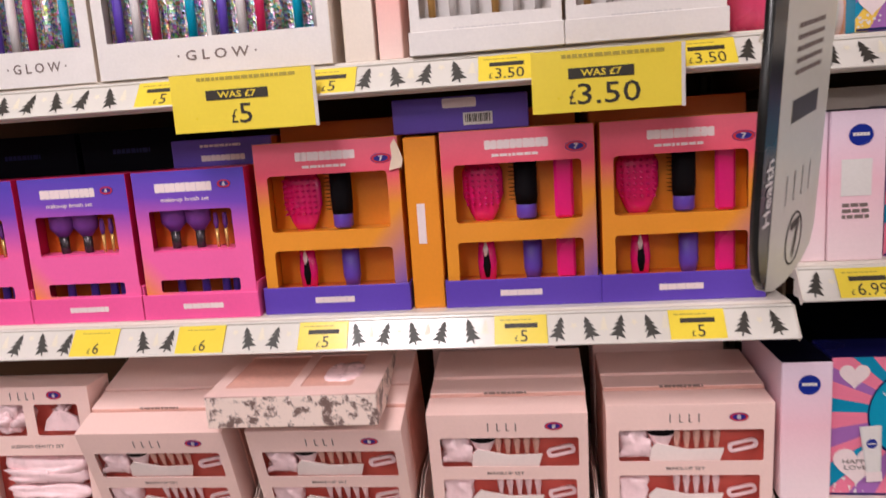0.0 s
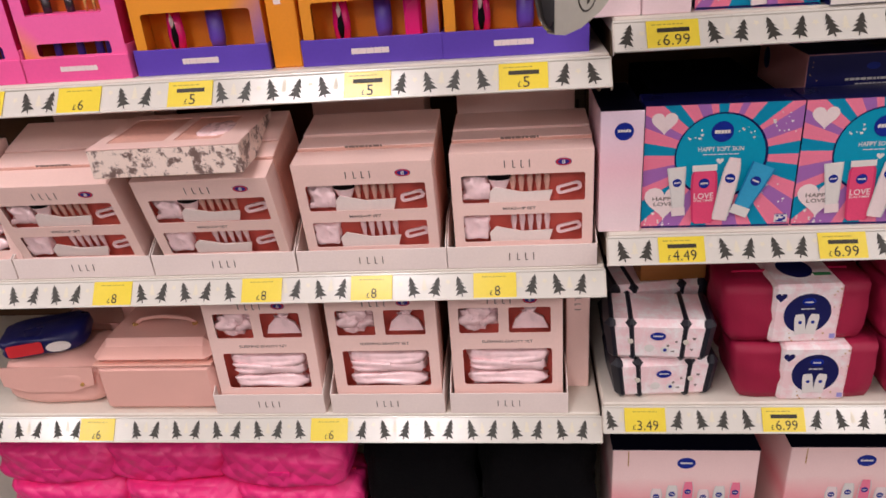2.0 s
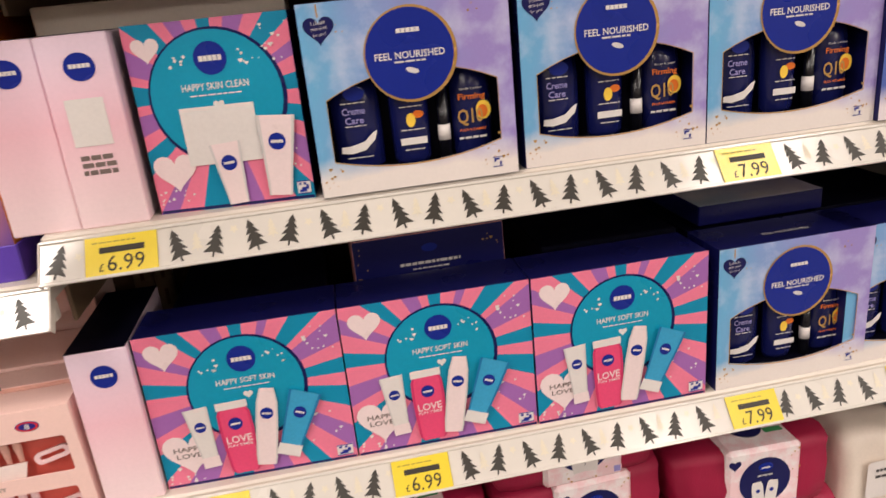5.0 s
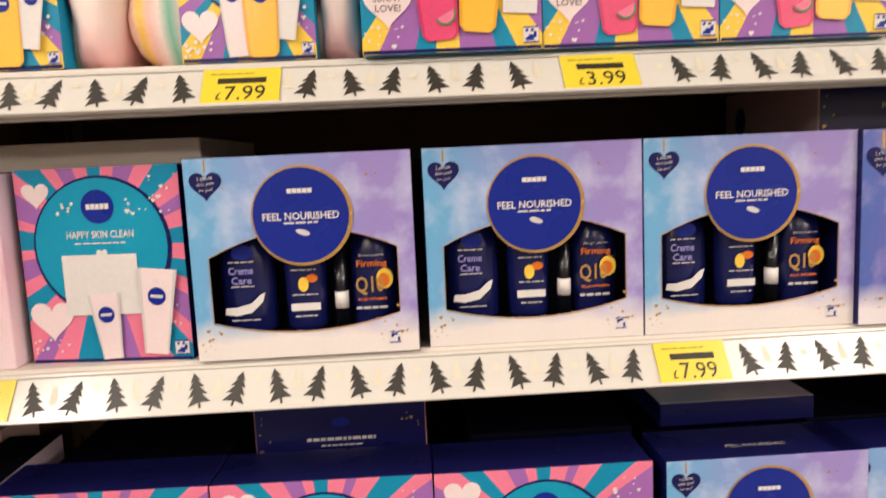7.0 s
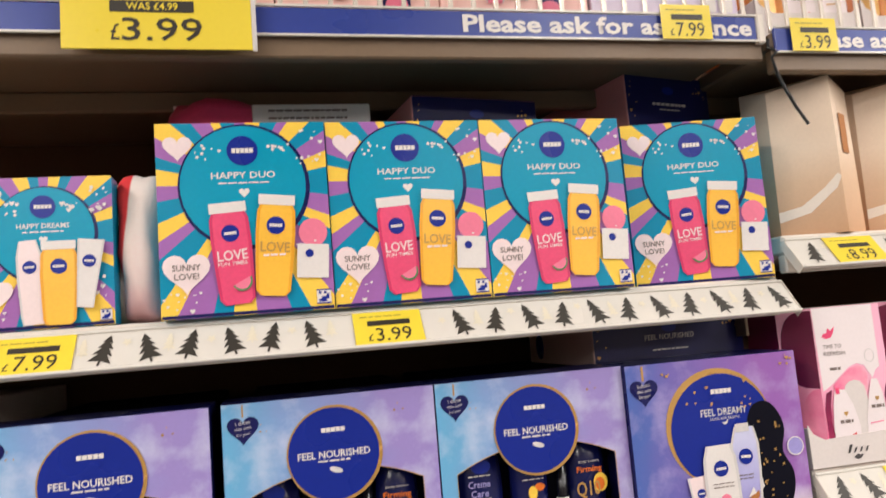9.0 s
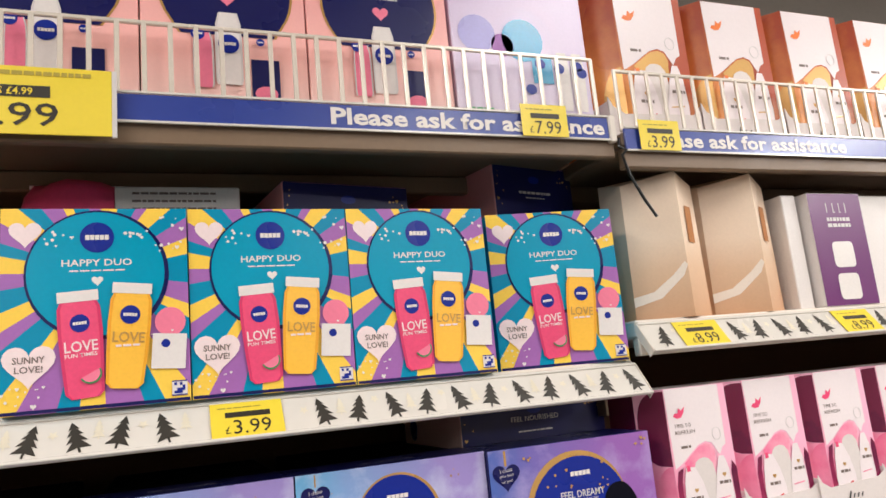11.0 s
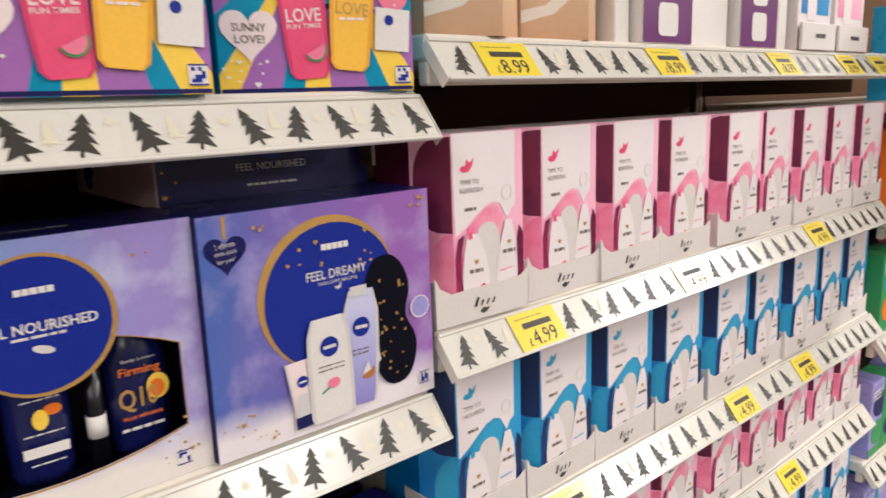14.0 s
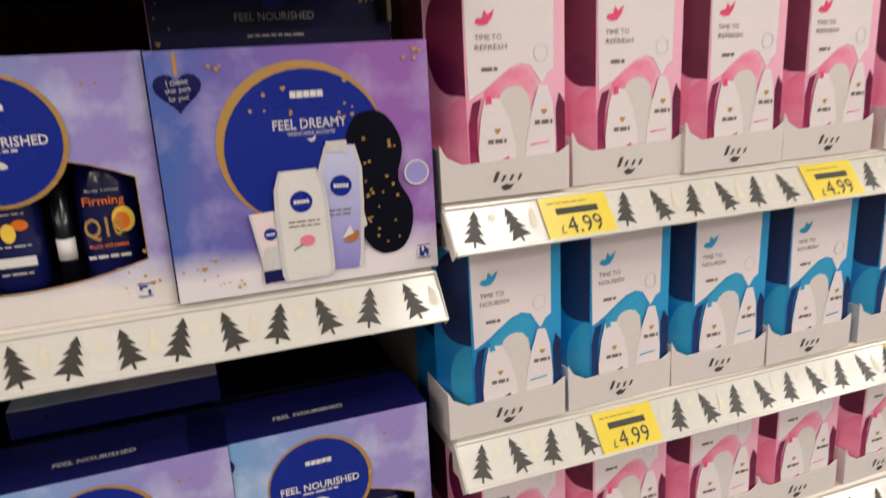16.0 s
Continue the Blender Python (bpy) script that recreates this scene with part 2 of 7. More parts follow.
CLOUD = cloudy("watercolour_sky", (108, 176, 218), (158, 140, 204), (216, 220, 240), (240, 230, 224))
DREAM = cloudy("watercolour_dusk", (78, 104, 180), (152, 98, 178), (190, 172, 218), (238, 228, 232))
WAVE_PINK = graded("rose_swirl", (3.0, 0, 3.2), [(0.1, (240, 92, 132)), (0.45, (244, 132, 172)), (0.8, (250, 184, 208))], 0.5, 24)
WAVE_PINK_DARK = graded("wine_swirl", (2.0, 0, 5.0), [(0.3, (228, 90, 132)), (0.62, (140, 18, 74)), (0.95, (96, 10, 58)), (1.0, (112, 20, 62))], 0.6, 26)
ARCH_PINK = graded("rose_arch_print", (4.0, 0, 3.0), [(0.2, (232, 84, 132)), (0.5, (248, 150, 182)), (0.8, (240, 118, 158)), (1.0, (250, 178, 196))], 0.6, 40)
MILK = graded("lilac_lotion_print", (0, 0, 8.5), [(0.1, (140, 128, 200)), (0.5, (176, 172, 222)), (1.0, (206, 206, 236))], 0.05, 20)
WAVE_BLUE = graded("azure_swirl", (3.0, 0, 3.2), [(0.1, (10, 92, 168)), (0.5, (16, 122, 194)), (0.9, (46, 154, 210))], 0.5, 24)
WAVE_BLUE_DARK = graded("deep_blue_swirl", (2.0, 0, 5.0), [(0.2, (20, 120, 196)), (0.5, (14, 50, 110)), (0.95, (10, 36, 84))], 0.5, 30)
WAVE_AMBER = graded("amber_swirl", (3.0, 0, 3.2), [(0.1, (206, 96, 30)), (0.5, (236, 150, 60)), (0.9, (176, 66, 22))], 0.5, 24)
ROSE_FRONT = graded("rose_pearl_card", (0, 0, 4.0), [(0.0, (250, 226, 216)), (0.45, (250, 190, 182)), (1.0, (246, 168, 168))], 0.25, 12)
LAVENDER_FRONT = graded("lavender_card", (0, 0, 4.0), [(0.1, (226, 214, 232)), (0.9, (214, 196, 226))], 0.3, 16)
BAND_PINK = graded("banded_pink_card", (0, 0, 3.0), [(0.1, (250, 226, 220)), (0.55, (246, 206, 204)), (0.7, (244, 166, 172)), (0.86, (250, 214, 212))], 0.15, 12)
FLORAL = speckled("toile_print", (242, 218, 206), (120, 96, 90), 46, 0.5, 0.57)
PARTY = speckled("dotted_pink_wrap", (247, 210, 214), (250, 240, 240), 26, 0.44, 0.62)
PLUSH_WARM = graded("peach_plush", (0, 0, 6.0), [(0.1, (255, 176, 176)), (0.5, (255, 226, 218)), (0.9, (255, 236, 226))], 0.4, 20, 0.9, 0.0, ((-1, 0, 0.1), -0.2035, -0.2015, (236, 62, 66)))
GLITTER = glitter("holographic_glitter")
STRIPES = blank("pastel_stripes")
_v = along(STRIPES.node_tree, (14.0, 0, 1.0))
_f = STRIPES.node_tree.nodes.new("ShaderNodeMath")
_f.operation = "FRACT"
STRIPES.node_tree.links.new(_v, _f.inputs[0])
_c = ramp(STRIPES.node_tree, _f.outputs[0], [(0.0, (255, 176, 130)), (0.15, (255, 226, 216)), (0.3, (255, 206, 90)), (0.45, (255, 200, 190)), (0.6, (255, 232, 222)), (0.75, (140, 206, 176)), (0.95, (255, 222, 214))])
shade(STRIPES, _c, 0.9, 0.5, 180, spread=0.06)
FLOOR_TILE = paint("grey_vinyl_floor", (96, 92, 88), 0.35, 0.04, 60, spread=0.08, coarse=1.5)
WALL_PAINT = paint("store_wall_paint", (130, 122, 114), 0.7, 0.05, 60, spread=0.05, coarse=1.2)
CEIL_PAINT = paint("ceiling_tile_white", (226, 222, 214), 0.8, 0.1, 90, spread=0.04, coarse=2.0)
DIFFUSER = blank("lamp_diffuser")
_p = DIFFUSER.node_tree.nodes["Principled BSDF"]
_p.inputs["Emission Color"].default_value = (1.0, 0.94, 0.86, 1)
_p.inputs["Emission Strength"].default_value = 3.0

# Low sheen on the darkest colours, so shaded gaps stay near black.
for dull in (NAVY_AND_SHADE, PANEL, BLACK_FLEECE, BRISTLE):
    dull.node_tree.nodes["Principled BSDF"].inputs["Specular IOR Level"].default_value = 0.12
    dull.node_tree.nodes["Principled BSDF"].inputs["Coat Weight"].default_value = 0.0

for print_ink in (TEAL, TEAL_DEEP, YELLOW, PURPLE_RAY, PINK_RAY, NAVY, LOGO):
    print_ink.node_tree.nodes["Principled BSDF"].inputs["Specular IOR Level"].default_value = 0.3
    print_ink.node_tree.nodes["Principled BSDF"].inputs["Coat Weight"].default_value = 0.04

# ---- builders ----


def part(name, bm, material, parent=None, label=""):
    """Link a bmesh (or a ready mesh) as one mesh object under parent."""
    if isinstance(bm, bpy.types.Mesh):
        me = bm
    else:
        me = bpy.data.meshes.new(name)
        bm.normal_update()
        bm.to_mesh(me)
        bm.free()
    if isinstance(bm, bpy.types.Mesh):
        me.materials.clear()
    for m in material if isinstance(material, (list, tuple)) else (material,):
        me.materials.append(m)
    ob = new(name, me)
    if parent is not None:
        ob.parent = parent
    if label:
        ob["label"] = label
    return ob


def thing(name, label, category, group="", kind=""):
    return tagged(new(name), label, category, group, kind)


def slab(x0, x1, y0, y1, z0, z1, bevel=0.0015, bm=None):
    """A cuboid with softened edges, added to bm."""
    b = bmesh.new()
    bmesh.ops.create_cube(b, size=1, matrix=Matrix.LocRotScale(((x0 + x1) / 2, (y0 + y1) / 2, (z0 + z1) / 2), None, (x1 - x0, y1 - y0, z1 - z0)))
    if bevel:
        bmesh.ops.bevel(b, geom=b.edges[:], offset=min(bevel, 0.4 * min(x1 - x0, y1 - y0, z1 - z0)), segments=1, affect="EDGES")
    return joined(b, bm)


def joined(b, bm):
    if bm is None:
        return b
    me = bpy.data.meshes.new("tmp")
    b.to_mesh(me)
    b.free()
    bm.from_mesh(me)
    bpy.data.meshes.remove(me)
    return bm


def poly(loops, y=0.0, bm=None):
    """Flat print: faces in the xz plane at depth y, facing -y."""
    bm = bm or bmesh.new()
    for loop in loops:
        vs = [bm.verts.new((x, y, z)) for x, z in loop]
        f = bm.faces.new(vs)
        f.normal_update()
        if f.normal.y > 0:
            f.normal_flip()
    return bm


def cut_panel(loops, thick, y=0.0):
    """A panel with holes: the first loop is its outline, the others are cut out. Its front lies at depth y."""
    cu = bpy.data.curves.new("panel", "CURVE")
    cu.dimensions, cu.fill_mode, cu.extrude = "2D", "BOTH", thick / 2
    for loop in loops:
        sp = cu.splines.new("POLY")
        sp.points.add(len(loop) - 1)
        for pt, (x, z) in zip(sp.points, loop):
            pt.co = (x, z, 0, 1)
        sp.use_cyclic_u = True
    me = mesh_of(cu)
    me.transform(Matrix.Translation((0, y + thick / 2, 0)) @ Matrix.Rotation(radians(90), 4, "X"))
    bm = bmesh.new()
    bm.from_mesh(me)
    bmesh.ops.remove_doubles(bm, verts=bm.verts, dist=0.00002)
    bm.to_mesh(me)
    bm.free()
    return me


def mesh_of(cu):
    ob = new("tmp", cu)
    me = bpy.data.meshes.new_from_object(ob)
    bpy.data.objects.remove(ob)
    bpy.data.curves.remove(cu)
    return me


def lettering(text, cx, cz, w, h, material, parent, y, name="lettering", turn=0.0, bold=0.014):
    """Printed words, w wide and h high about (cx, cz)."""
    cu = bpy.data.curves.new("words", "FONT")
    cu.body, cu.size, cu.resolution_u, cu.offset = text, 1.0, 2, bold
    cu.align_x = "CENTER"
    me = mesh_of(cu)
    co = np.empty(len(me.vertices) * 3)
    me.vertices.foreach_get("co", co)
    co = co.reshape(-1, 3)
    lo, hi = co.min(0), co.max(0)
    c, s = (lo + hi) / 2, (hi - lo)
    me.transform(Matrix.Translation((cx, y, cz)) @ Matrix.Rotation(radians(-turn), 4, "Y") @ Matrix.Rotation(radians(90), 4, "X")
                 @ Matrix.Diagonal((w / s[0], h / s[1], 1, 1)) @ Matrix.Translation((-c[0], -c[1], 0)))
    return part(name, me, material, parent)


def rect(x0, x1, z0, z1):
    return [(x0, z0), (x1, z0), (x1, z1), (x0, z1)]


def rrect(x0, x1, z0, z1, r, n=4):
    out = []
    for cx, cz, a in ((x1 - r, z1 - r, 0), (x0 + r, z1 - r, 90), (x0 + r, z0 + r, 180), (x1 - r, z0 + r, 270)):
        for i in range(n + 1):
            t = radians(a + 90 * i / n)
            out.append((cx + r * math.cos(t), cz + r * math.sin(t)))
    return out


def disc(cx, cz, rx, rz=None, n=40):
    rz = rz or rx
    return [(cx + rx * math.cos(2 * math.pi * i / n), cz + rz * math.sin(2 * math.pi * i / n)) for i in range(n)]


def heart(cx, cz, s, n=28):
    out = []
    for i in range(n):
        t = 2 * math.pi * i / n
        out.append((cx + s * math.sin(t) ** 3, cz + s * (0.81 * math.cos(t) - 0.31 * math.cos(2 * t) - 0.125 * math.cos(3 * t) - 0.06 * math.cos(4 * t))))
    return out


def spun(loop, cx, cz, deg):
    c, s = math.cos(radians(deg)), math.sin(radians(deg))
    return [(cx + (x - cx) * c - (z - cz) * s, cz + (x - cx) * s + (z - cz) * c) for x, z in loop]


def clip_to(loop, x0, x1, z0, z1):
    """Cut a polygon to a rectangle."""
    for axis, lim, keep in ((0, x0, 1), (0, x1, -1), (1, z0, 1), (1, z1, -1)):
        out = []
        for a, b in zip(loop, loop[1:] + loop[:1]):
            da, db = keep * (a[axis] - lim), keep * (b[axis] - lim)
            if da >= 0:
                out.append(a)
            if da * db < 0:
                t = da / (da - db)
                out.append((a[0] + t * (b[0] - a[0]), a[1] + t * (b[1] - a[1])))
        loop = out
        if len(loop) < 3:
            return None
    return loop


def sunburst(w, h, cx, cz, mats, rays, parent, y, seed=3):
    """Printed rays from one centre, cut at the edges of the panel."""
    rnd = random.Random(seed)
    bm = bmesh.new()
    cuts = [2 * math.pi * (i + rnd.uniform(-0.22, 0.22)) / rays for i in range(rays)]
    for i, a in enumerate(cuts):
        b = cuts[(i + 1) % rays] + (2 * math.pi if i == rays - 1 else 0)
        lp = clip_to([(cx, cz), (cx + math.cos(a), cz + math.sin(a)), (cx + math.cos((a + b) / 2), cz + math.sin((a + b) / 2)), (cx + math.cos(b), cz + math.sin(b))], 0, w, 0, h)
        if lp:
            before = len(bm.faces)
            poly([lp], y, bm)
            bm.faces.ensure_lookup_table()
            for f in bm.faces[before:]:
                f.material_index = i % len(mats)
    return part("sunburst_print", bm, mats, parent)


def roundlogo(cx, cz, r, parent, y, squash=1.0, turn=0):
    part("logo_disc", poly([disc(cx, cz, r, r * squash, 24)], y), LOGO, parent)
    logo_bar(cx, cz, 0.7 * r, 0.19 * r, parent, y - 0.0004, turn)


def logo_bar(cx, cz, hw, hh, parent, y, turn=0.0):
    """Plain white bars in place of the maker's name."""
    loops = [rect(cx - hw + (i + 0.06) * hw * 0.4, cx - hw + (i + 0.94) * hw * 0.4, cz - hh * 0.85, cz + hh * 0.85) for i in range(5)]
    return tagged(part("logo_bar", poly([spun(l, cx, cz, turn) for l in loops], y), WHITE, parent), kind="stuff")


def bottle_loop(cx, z0, w, h, kind="gel"):
    k = w / 2
    if kind == "gel":
        prof = [(0.62, 0), (0.86, 0.05), (0.94, 0.3), (1.0, 0.6), (0.96, 0.82), (0.82, 0.88)]
    elif kind == "tube":
        prof = [(0.62, 0), (0.66, 0.16), (0.8, 0.5), (1.0, 1.0)]
    elif kind == "slim":
        prof = [(0.8, 0), (0.9, 0.1), (0.96, 0.55), (0.9, 0.82), (0.62, 1.0)]
    elif kind == "card":
        prof = [(1.0, 0), (1.0, 1.0)]
    else:
        prof = [(0.9, 0), (1.0, 0.06), (1.0, 0.6), (0.94, 0.8), (0.7, 0.95)]
    right = [(cx + k * a, z0 + h * b) for a, b in prof]
    return right + [(2 * cx - x, z) for x, z in reversed(right)]


EDGE_TONE = {PINK_BOTTLE: paint("raspberry_edge_print", (214, 52, 104), 0.3, 0.02, coat=0.3), YELLOW_BOTTLE: paint("amber_edge_print", (240, 168, 40), 0.3, 0.02, coat=0.3),
             BLUE_TUBE: paint("blue_edge_print", (24, 120, 172), 0.3, 0.02), LILAC: paint("lilac_edge_print", (118, 108, 186), 0.3, 0.02)}


def stamp(x0, x1, z0, z1, parent, y, seed=1):
    """A pale square stamp with a blue outline and blue blocks."""
    ob = part("stamp_print", poly([rect(x0, x1, z0, z1)], y), WHITE, parent)
    rnd = random.Random(seed)
    bm = poly([rect(x0, x1, z0, z0 + (z1 - z0) * 0.08), rect(x0, x1, z1 - (z1 - z0) * 0.08, z1)], y - 0.0003)
    for i in range(4):
        for k in range(4):
            if rnd.random() < 0.55:
                a, b = x0 + (x1 - x0) * (0.14 + 0.18 * i), z0 + (z1 - z0) * (0.14 + 0.18 * k)
                poly([rect(a, a + (x1 - x0) * 0.18, b, b + (z1 - z0) * 0.18)], y - 0.0003, bm)
    tagged(part("stamp_blocks", bm, LOGO, ob), kind="stuff")


def printed_bottle(cx, z0, w, h, col, cap, parent, y, lean=0.0, kind="gel", word="", logo=0.0):
    lp = spun(bottle_loop(cx, z0, w, h, kind), cx, z0 + h / 2, lean)
    ob = part("bottle_print", poly([lp], y), col, parent)
    if kind != "card":
        edge = EDGE_TONE.get(col, SILVER_INK)
        n = len(lp) // 2
        mid = [((a[0] + b[0]) / 2, (a[1] + b[1]) / 2) for a, b in zip(lp[:n], reversed(lp[n:]))]
        for run in (lp[:n], list(reversed(lp[n:]))):
            inner = [(a[0] * 0.84 + m[0] * 0.16, a[1] * 0.84 + m[1] * 0.16) for a, m in zip(run, mid)]
            part("edge_print", poly([list(run) + list(reversed(inner))], y - 0.0002), edge, ob)
    if cap is not None:
        if kind == "tube":
            c = rect(cx - 0.36 * w, cx + 0.36 * w, z0 - 0.02 * h, z0 + 0.16 * h)
        else:
            c = rect(cx - 0.46 * w, cx + 0.46 * w, z0 + 0.88 * h, z0 + 0.98 * h)
        part("cap_print", poly([spun(c, cx, z0 + h / 2, lean)], y - 0.0004), cap, ob)
    if logo:
        part("logo_disc", poly([spun(disc(cx, z0 + 0.68 * h, logo, logo, 20), cx, z0 + h / 2, lean)], y - 0.0005), LOGO, ob)
        lx, lz = spun([(cx, z0 + 0.68 * h)], cx, z0 + h / 2, lean)[0]
        logo_bar(lx, lz, 0.7 * logo, 0.2 * logo, ob, y - 0.0009, lean)
    if word:
        lettering(word, cx, z0 + 0.47 * h, 0.74 * w, 0.1 * h, PEARL if col is PINK_BOTTLE else GOLD, ob, y - 0.0006, turn=lean)
        if col is PINK_BOTTLE:
            lettering("FUN TIMES", cx, z0 + 0.39 * h, 0.72 * w, 0.035 * h, PEARL, ob, y - 0.0006, turn=lean)
        else:
            bars(cx - 0.3 * w, cx + 0.3 * w, z0 + 0.385 * h, 1, 0.003, 0.02 * h, PEARL, ob, y - 0.0006, 3)
    return ob


def sparkles(spots, material, parent, y, seed, size=0.0022):
    rnd = random.Random(seed)
    bm = bmesh.new()
    for cx, cz, sx, sz, n in spots:
        for _ in range(n):
            x, z, s = cx + rnd.uniform(-sx, sx), cz + rnd.uniform(-sz, sz), size * rnd.uniform(0.5, 1.4)
            poly([heart(x, z, s, 10) if rnd.random() < 0.4 else disc(x, z, s * 0.7, None, 6)], y, bm)
    return tagged(part("sparkle_print", bm, material, parent), kind="stuff")


def bars(x0, x1, z0, n, pitch, height, material, parent, y, seed=1, name="small_print"):
    """Rows of small print too fine to read."""
    rnd = random.Random(seed)
    bm = bmesh.new()
    for i in range(n):
        x, z = x0, z0 - i * pitch
        while x < x1 - 0.002:
            l = min(rnd.uniform(0.004, 0.011), x1 - x)
            poly([rect(x, x + l, z, z + height)], y, bm)
            x += l + 0.0015
    return tagged(part(name, bm, material, parent), kind="stuff")


def wordmark(cx, cz, w, h, n, material, parent, y, name="wordmark", thin=False):
    """A brand name as plain upright bars."""
    bm = bmesh.new()
    step = w / n
    for i in range(n):
        x = cx - w / 2 + (i + 0.5) * step
        if thin:
            poly([rect(x - 0.0009, x + 0.0009, cz - h / 2, cz + h / 2)], y, bm)
            if i % 3:
                poly([rect(x + 0.0009, x + 0.0042, cz - h / 2, cz - h / 2 + 0.0013)], y, bm)
        else:
            poly([rrect(x - step * 0.485, x + step * 0.485, cz - h * 0.37, cz + h * 0.37, step * 0.22, 3)], y, bm)
            if i % 2:
                poly([rect(x - step * 0.6, x - step * 0.4, cz - h * 0.26, cz + h * 0.26)], y, bm)
    return tagged(part(name, bm, material, parent), kind="stuff")


def shell(w, d, h, t=0.0025):
    """A carton open at the front: one folded sheet with thickness."""
    bm = bmesh.new()
    out = [bm.verts.new((x, y, z)) for y in (0, d) for x, z in rect(0, w, 0, h)]
    inn = [bm.verts.new((x, y, z)) for y in (0, d - t) for x, z in rect(t, w - t, t, h - t)]
    for i in range(4):
        j = (i + 1) % 4
        bm.faces.new((out[i], out[j], out[j + 4], out[i + 4]))
        bm.faces.new((inn[j], inn[i], inn[i + 4], inn[j + 4]))
        bm.faces.new((out[j], out[i], inn[i], inn[j]))
    bm.faces.new(out[4:])
    bm.faces.new(list(reversed(inn[4:])))
    bmesh.ops.recalc_face_normals(bm, faces=bm.faces)
    return bm


def lathe(profile, cx, cy, squash=0.6, n=14):
    """A bottle or brush head turned from (radius, height) pairs, flattened front to back."""
    bm = bmesh.new()
    rings = []
    for r, z in profile:
        rings.append([bm.verts.new((cx + r * math.cos(2 * math.pi * i / n), cy + squash * r * math.sin(2 * math.pi * i / n), z)) for i in range(n)])
    for a, b in zip(rings, rings[1:]):
        for i in range(n):
            f = bm.faces.new((a[i], a[(i + 1) % n], b[(i + 1) % n], b[i]))
            f.smooth = True
    bm.faces.new(list(reversed(rings[0])))
    bm.faces.new(rings[-1])
    return bm


def soft_block(x0, x1, y0, y1, z0, z1, bulge=0.15, cuts=3, seed=1, rough=0.004, power=5.0):
    """A stuffed, rounded block (bags, folded cloth)."""
    bm = bmesh.new()
    bmesh.ops.create_cube(bm, size=2)
    bmesh.ops.subdivide_edges(bm, edges=bm.edges[:], cuts=cuts * 2, use_grid_fill=True)
    rnd = random.Random(seed)
    off = Vector((rnd.random() * 9, rnd.random() * 9, rnd.random() * 9))
    for v in bm.verts:
        p = v.co
        k = Vector((math.copysign(abs(p.x) ** 0.999, p.x), p.y, p.z))
        l = (abs(k.x) ** power + abs(k.y) ** power + abs(k.z) ** power) ** (1 / power)
        k = k / max(l, 1e-6) * (1 - bulge * 0.25 * (1 - max(abs(k.x), abs(k.y), abs(k.z))))
        n = noise.noise(k * 1.8 + off) * rough * 2
        v.co = Vector(((x0 + x1) / 2 + k.x * ((x1 - x0) / 2 + n), (y0 + y1) / 2 + k.y * ((y1 - y0) / 2 + n), (z0 + z1) / 2 + k.z * (z1 - z0) / 2 + (n if k.z > -0.7 else 0)))
    for f in bm.faces:
        f.smooth = True
    return bm


def placed(ob, x, y, z, rz=0.0, rx=0.0, ry=0.0):
    ob.matrix_basis = pose(x, y, z, rx, ry, rz)
    return ob


def repeat(ob, spots, label=""):
    """Put ob at the first spot and copies of it at the rest: (x, y, z, turn)."""
    placed(ob, *spots[0])
    for s in spots[1:]:
        copy_thing(ob, pose(s[0], s[1], s[2], s[4] if len(s) > 4 else 0, 0, s[3] if len(s) > 3 else 0))

# ---- the room ----


def setting(name, bm, material, label):
    ob = part(name, bm, material)
    return tagged(ob, label, name.split("_")[0], kind="structure")


setting("floor", slab(-7, 9, -6, 0.7, -0.1, 0, 0), FLOOR_TILE, "grey vinyl floor of the shop aisle")
setting("ceiling", slab(-7, 9, -6, 0.7, CEILING, CEILING + 0.1, 0), CEIL_PAINT, "white tiled shop ceiling with light panels")
setting("wall_back", slab(-7, 9, 0.7, 0.8, 0, CEILING, 0), WALL_PAINT, "plain shop wall behind the shelving")
setting("wall_front", slab(-7, 9, -6.1, -6, 0, CEILING, 0), WALL_PAINT, "plain far wall of the shop")
setting("wall_left", slab(-7.1, -7, -6, 0.7, 0, CEILING, 0), WALL_PAINT, "plain side wall of the shop")
setting("wall_right", slab(9, 9.1, -6, 0.7, 0, CEILING, 0), WALL_PAINT, "plain side wall of the shop")

lamp = thing("ceiling_light", "square white light panel set in the ceiling", "ceiling light", "ceiling light panels")
part("lamp_frame", cut_panel([rect(-0.28, 0.28, -0.53, 0.53), rect(-0.25, 0.25, -0.5, 0.5)], 0.03), WHITE_METAL, lamp)
part("diffuser", poly([rect(-0.25, 0.25, -0.5, 0.5)], 0.02), DIFFUSER, lamp)
spots = [(lx, ly) for lx in LAMP_X for ly in (-1.15, -2.75, -5.2)]
lamp.matrix_basis = pose(*spots[0], CEILING - 0.045, 90)
for lx, ly in spots[1:]:
    copy_thing(lamp, pose(lx, ly, CEILING - 0.045, 90))

# ---- shelving ----
BACK = 0.46
LEAN = -38.5
RAIL = 0.05


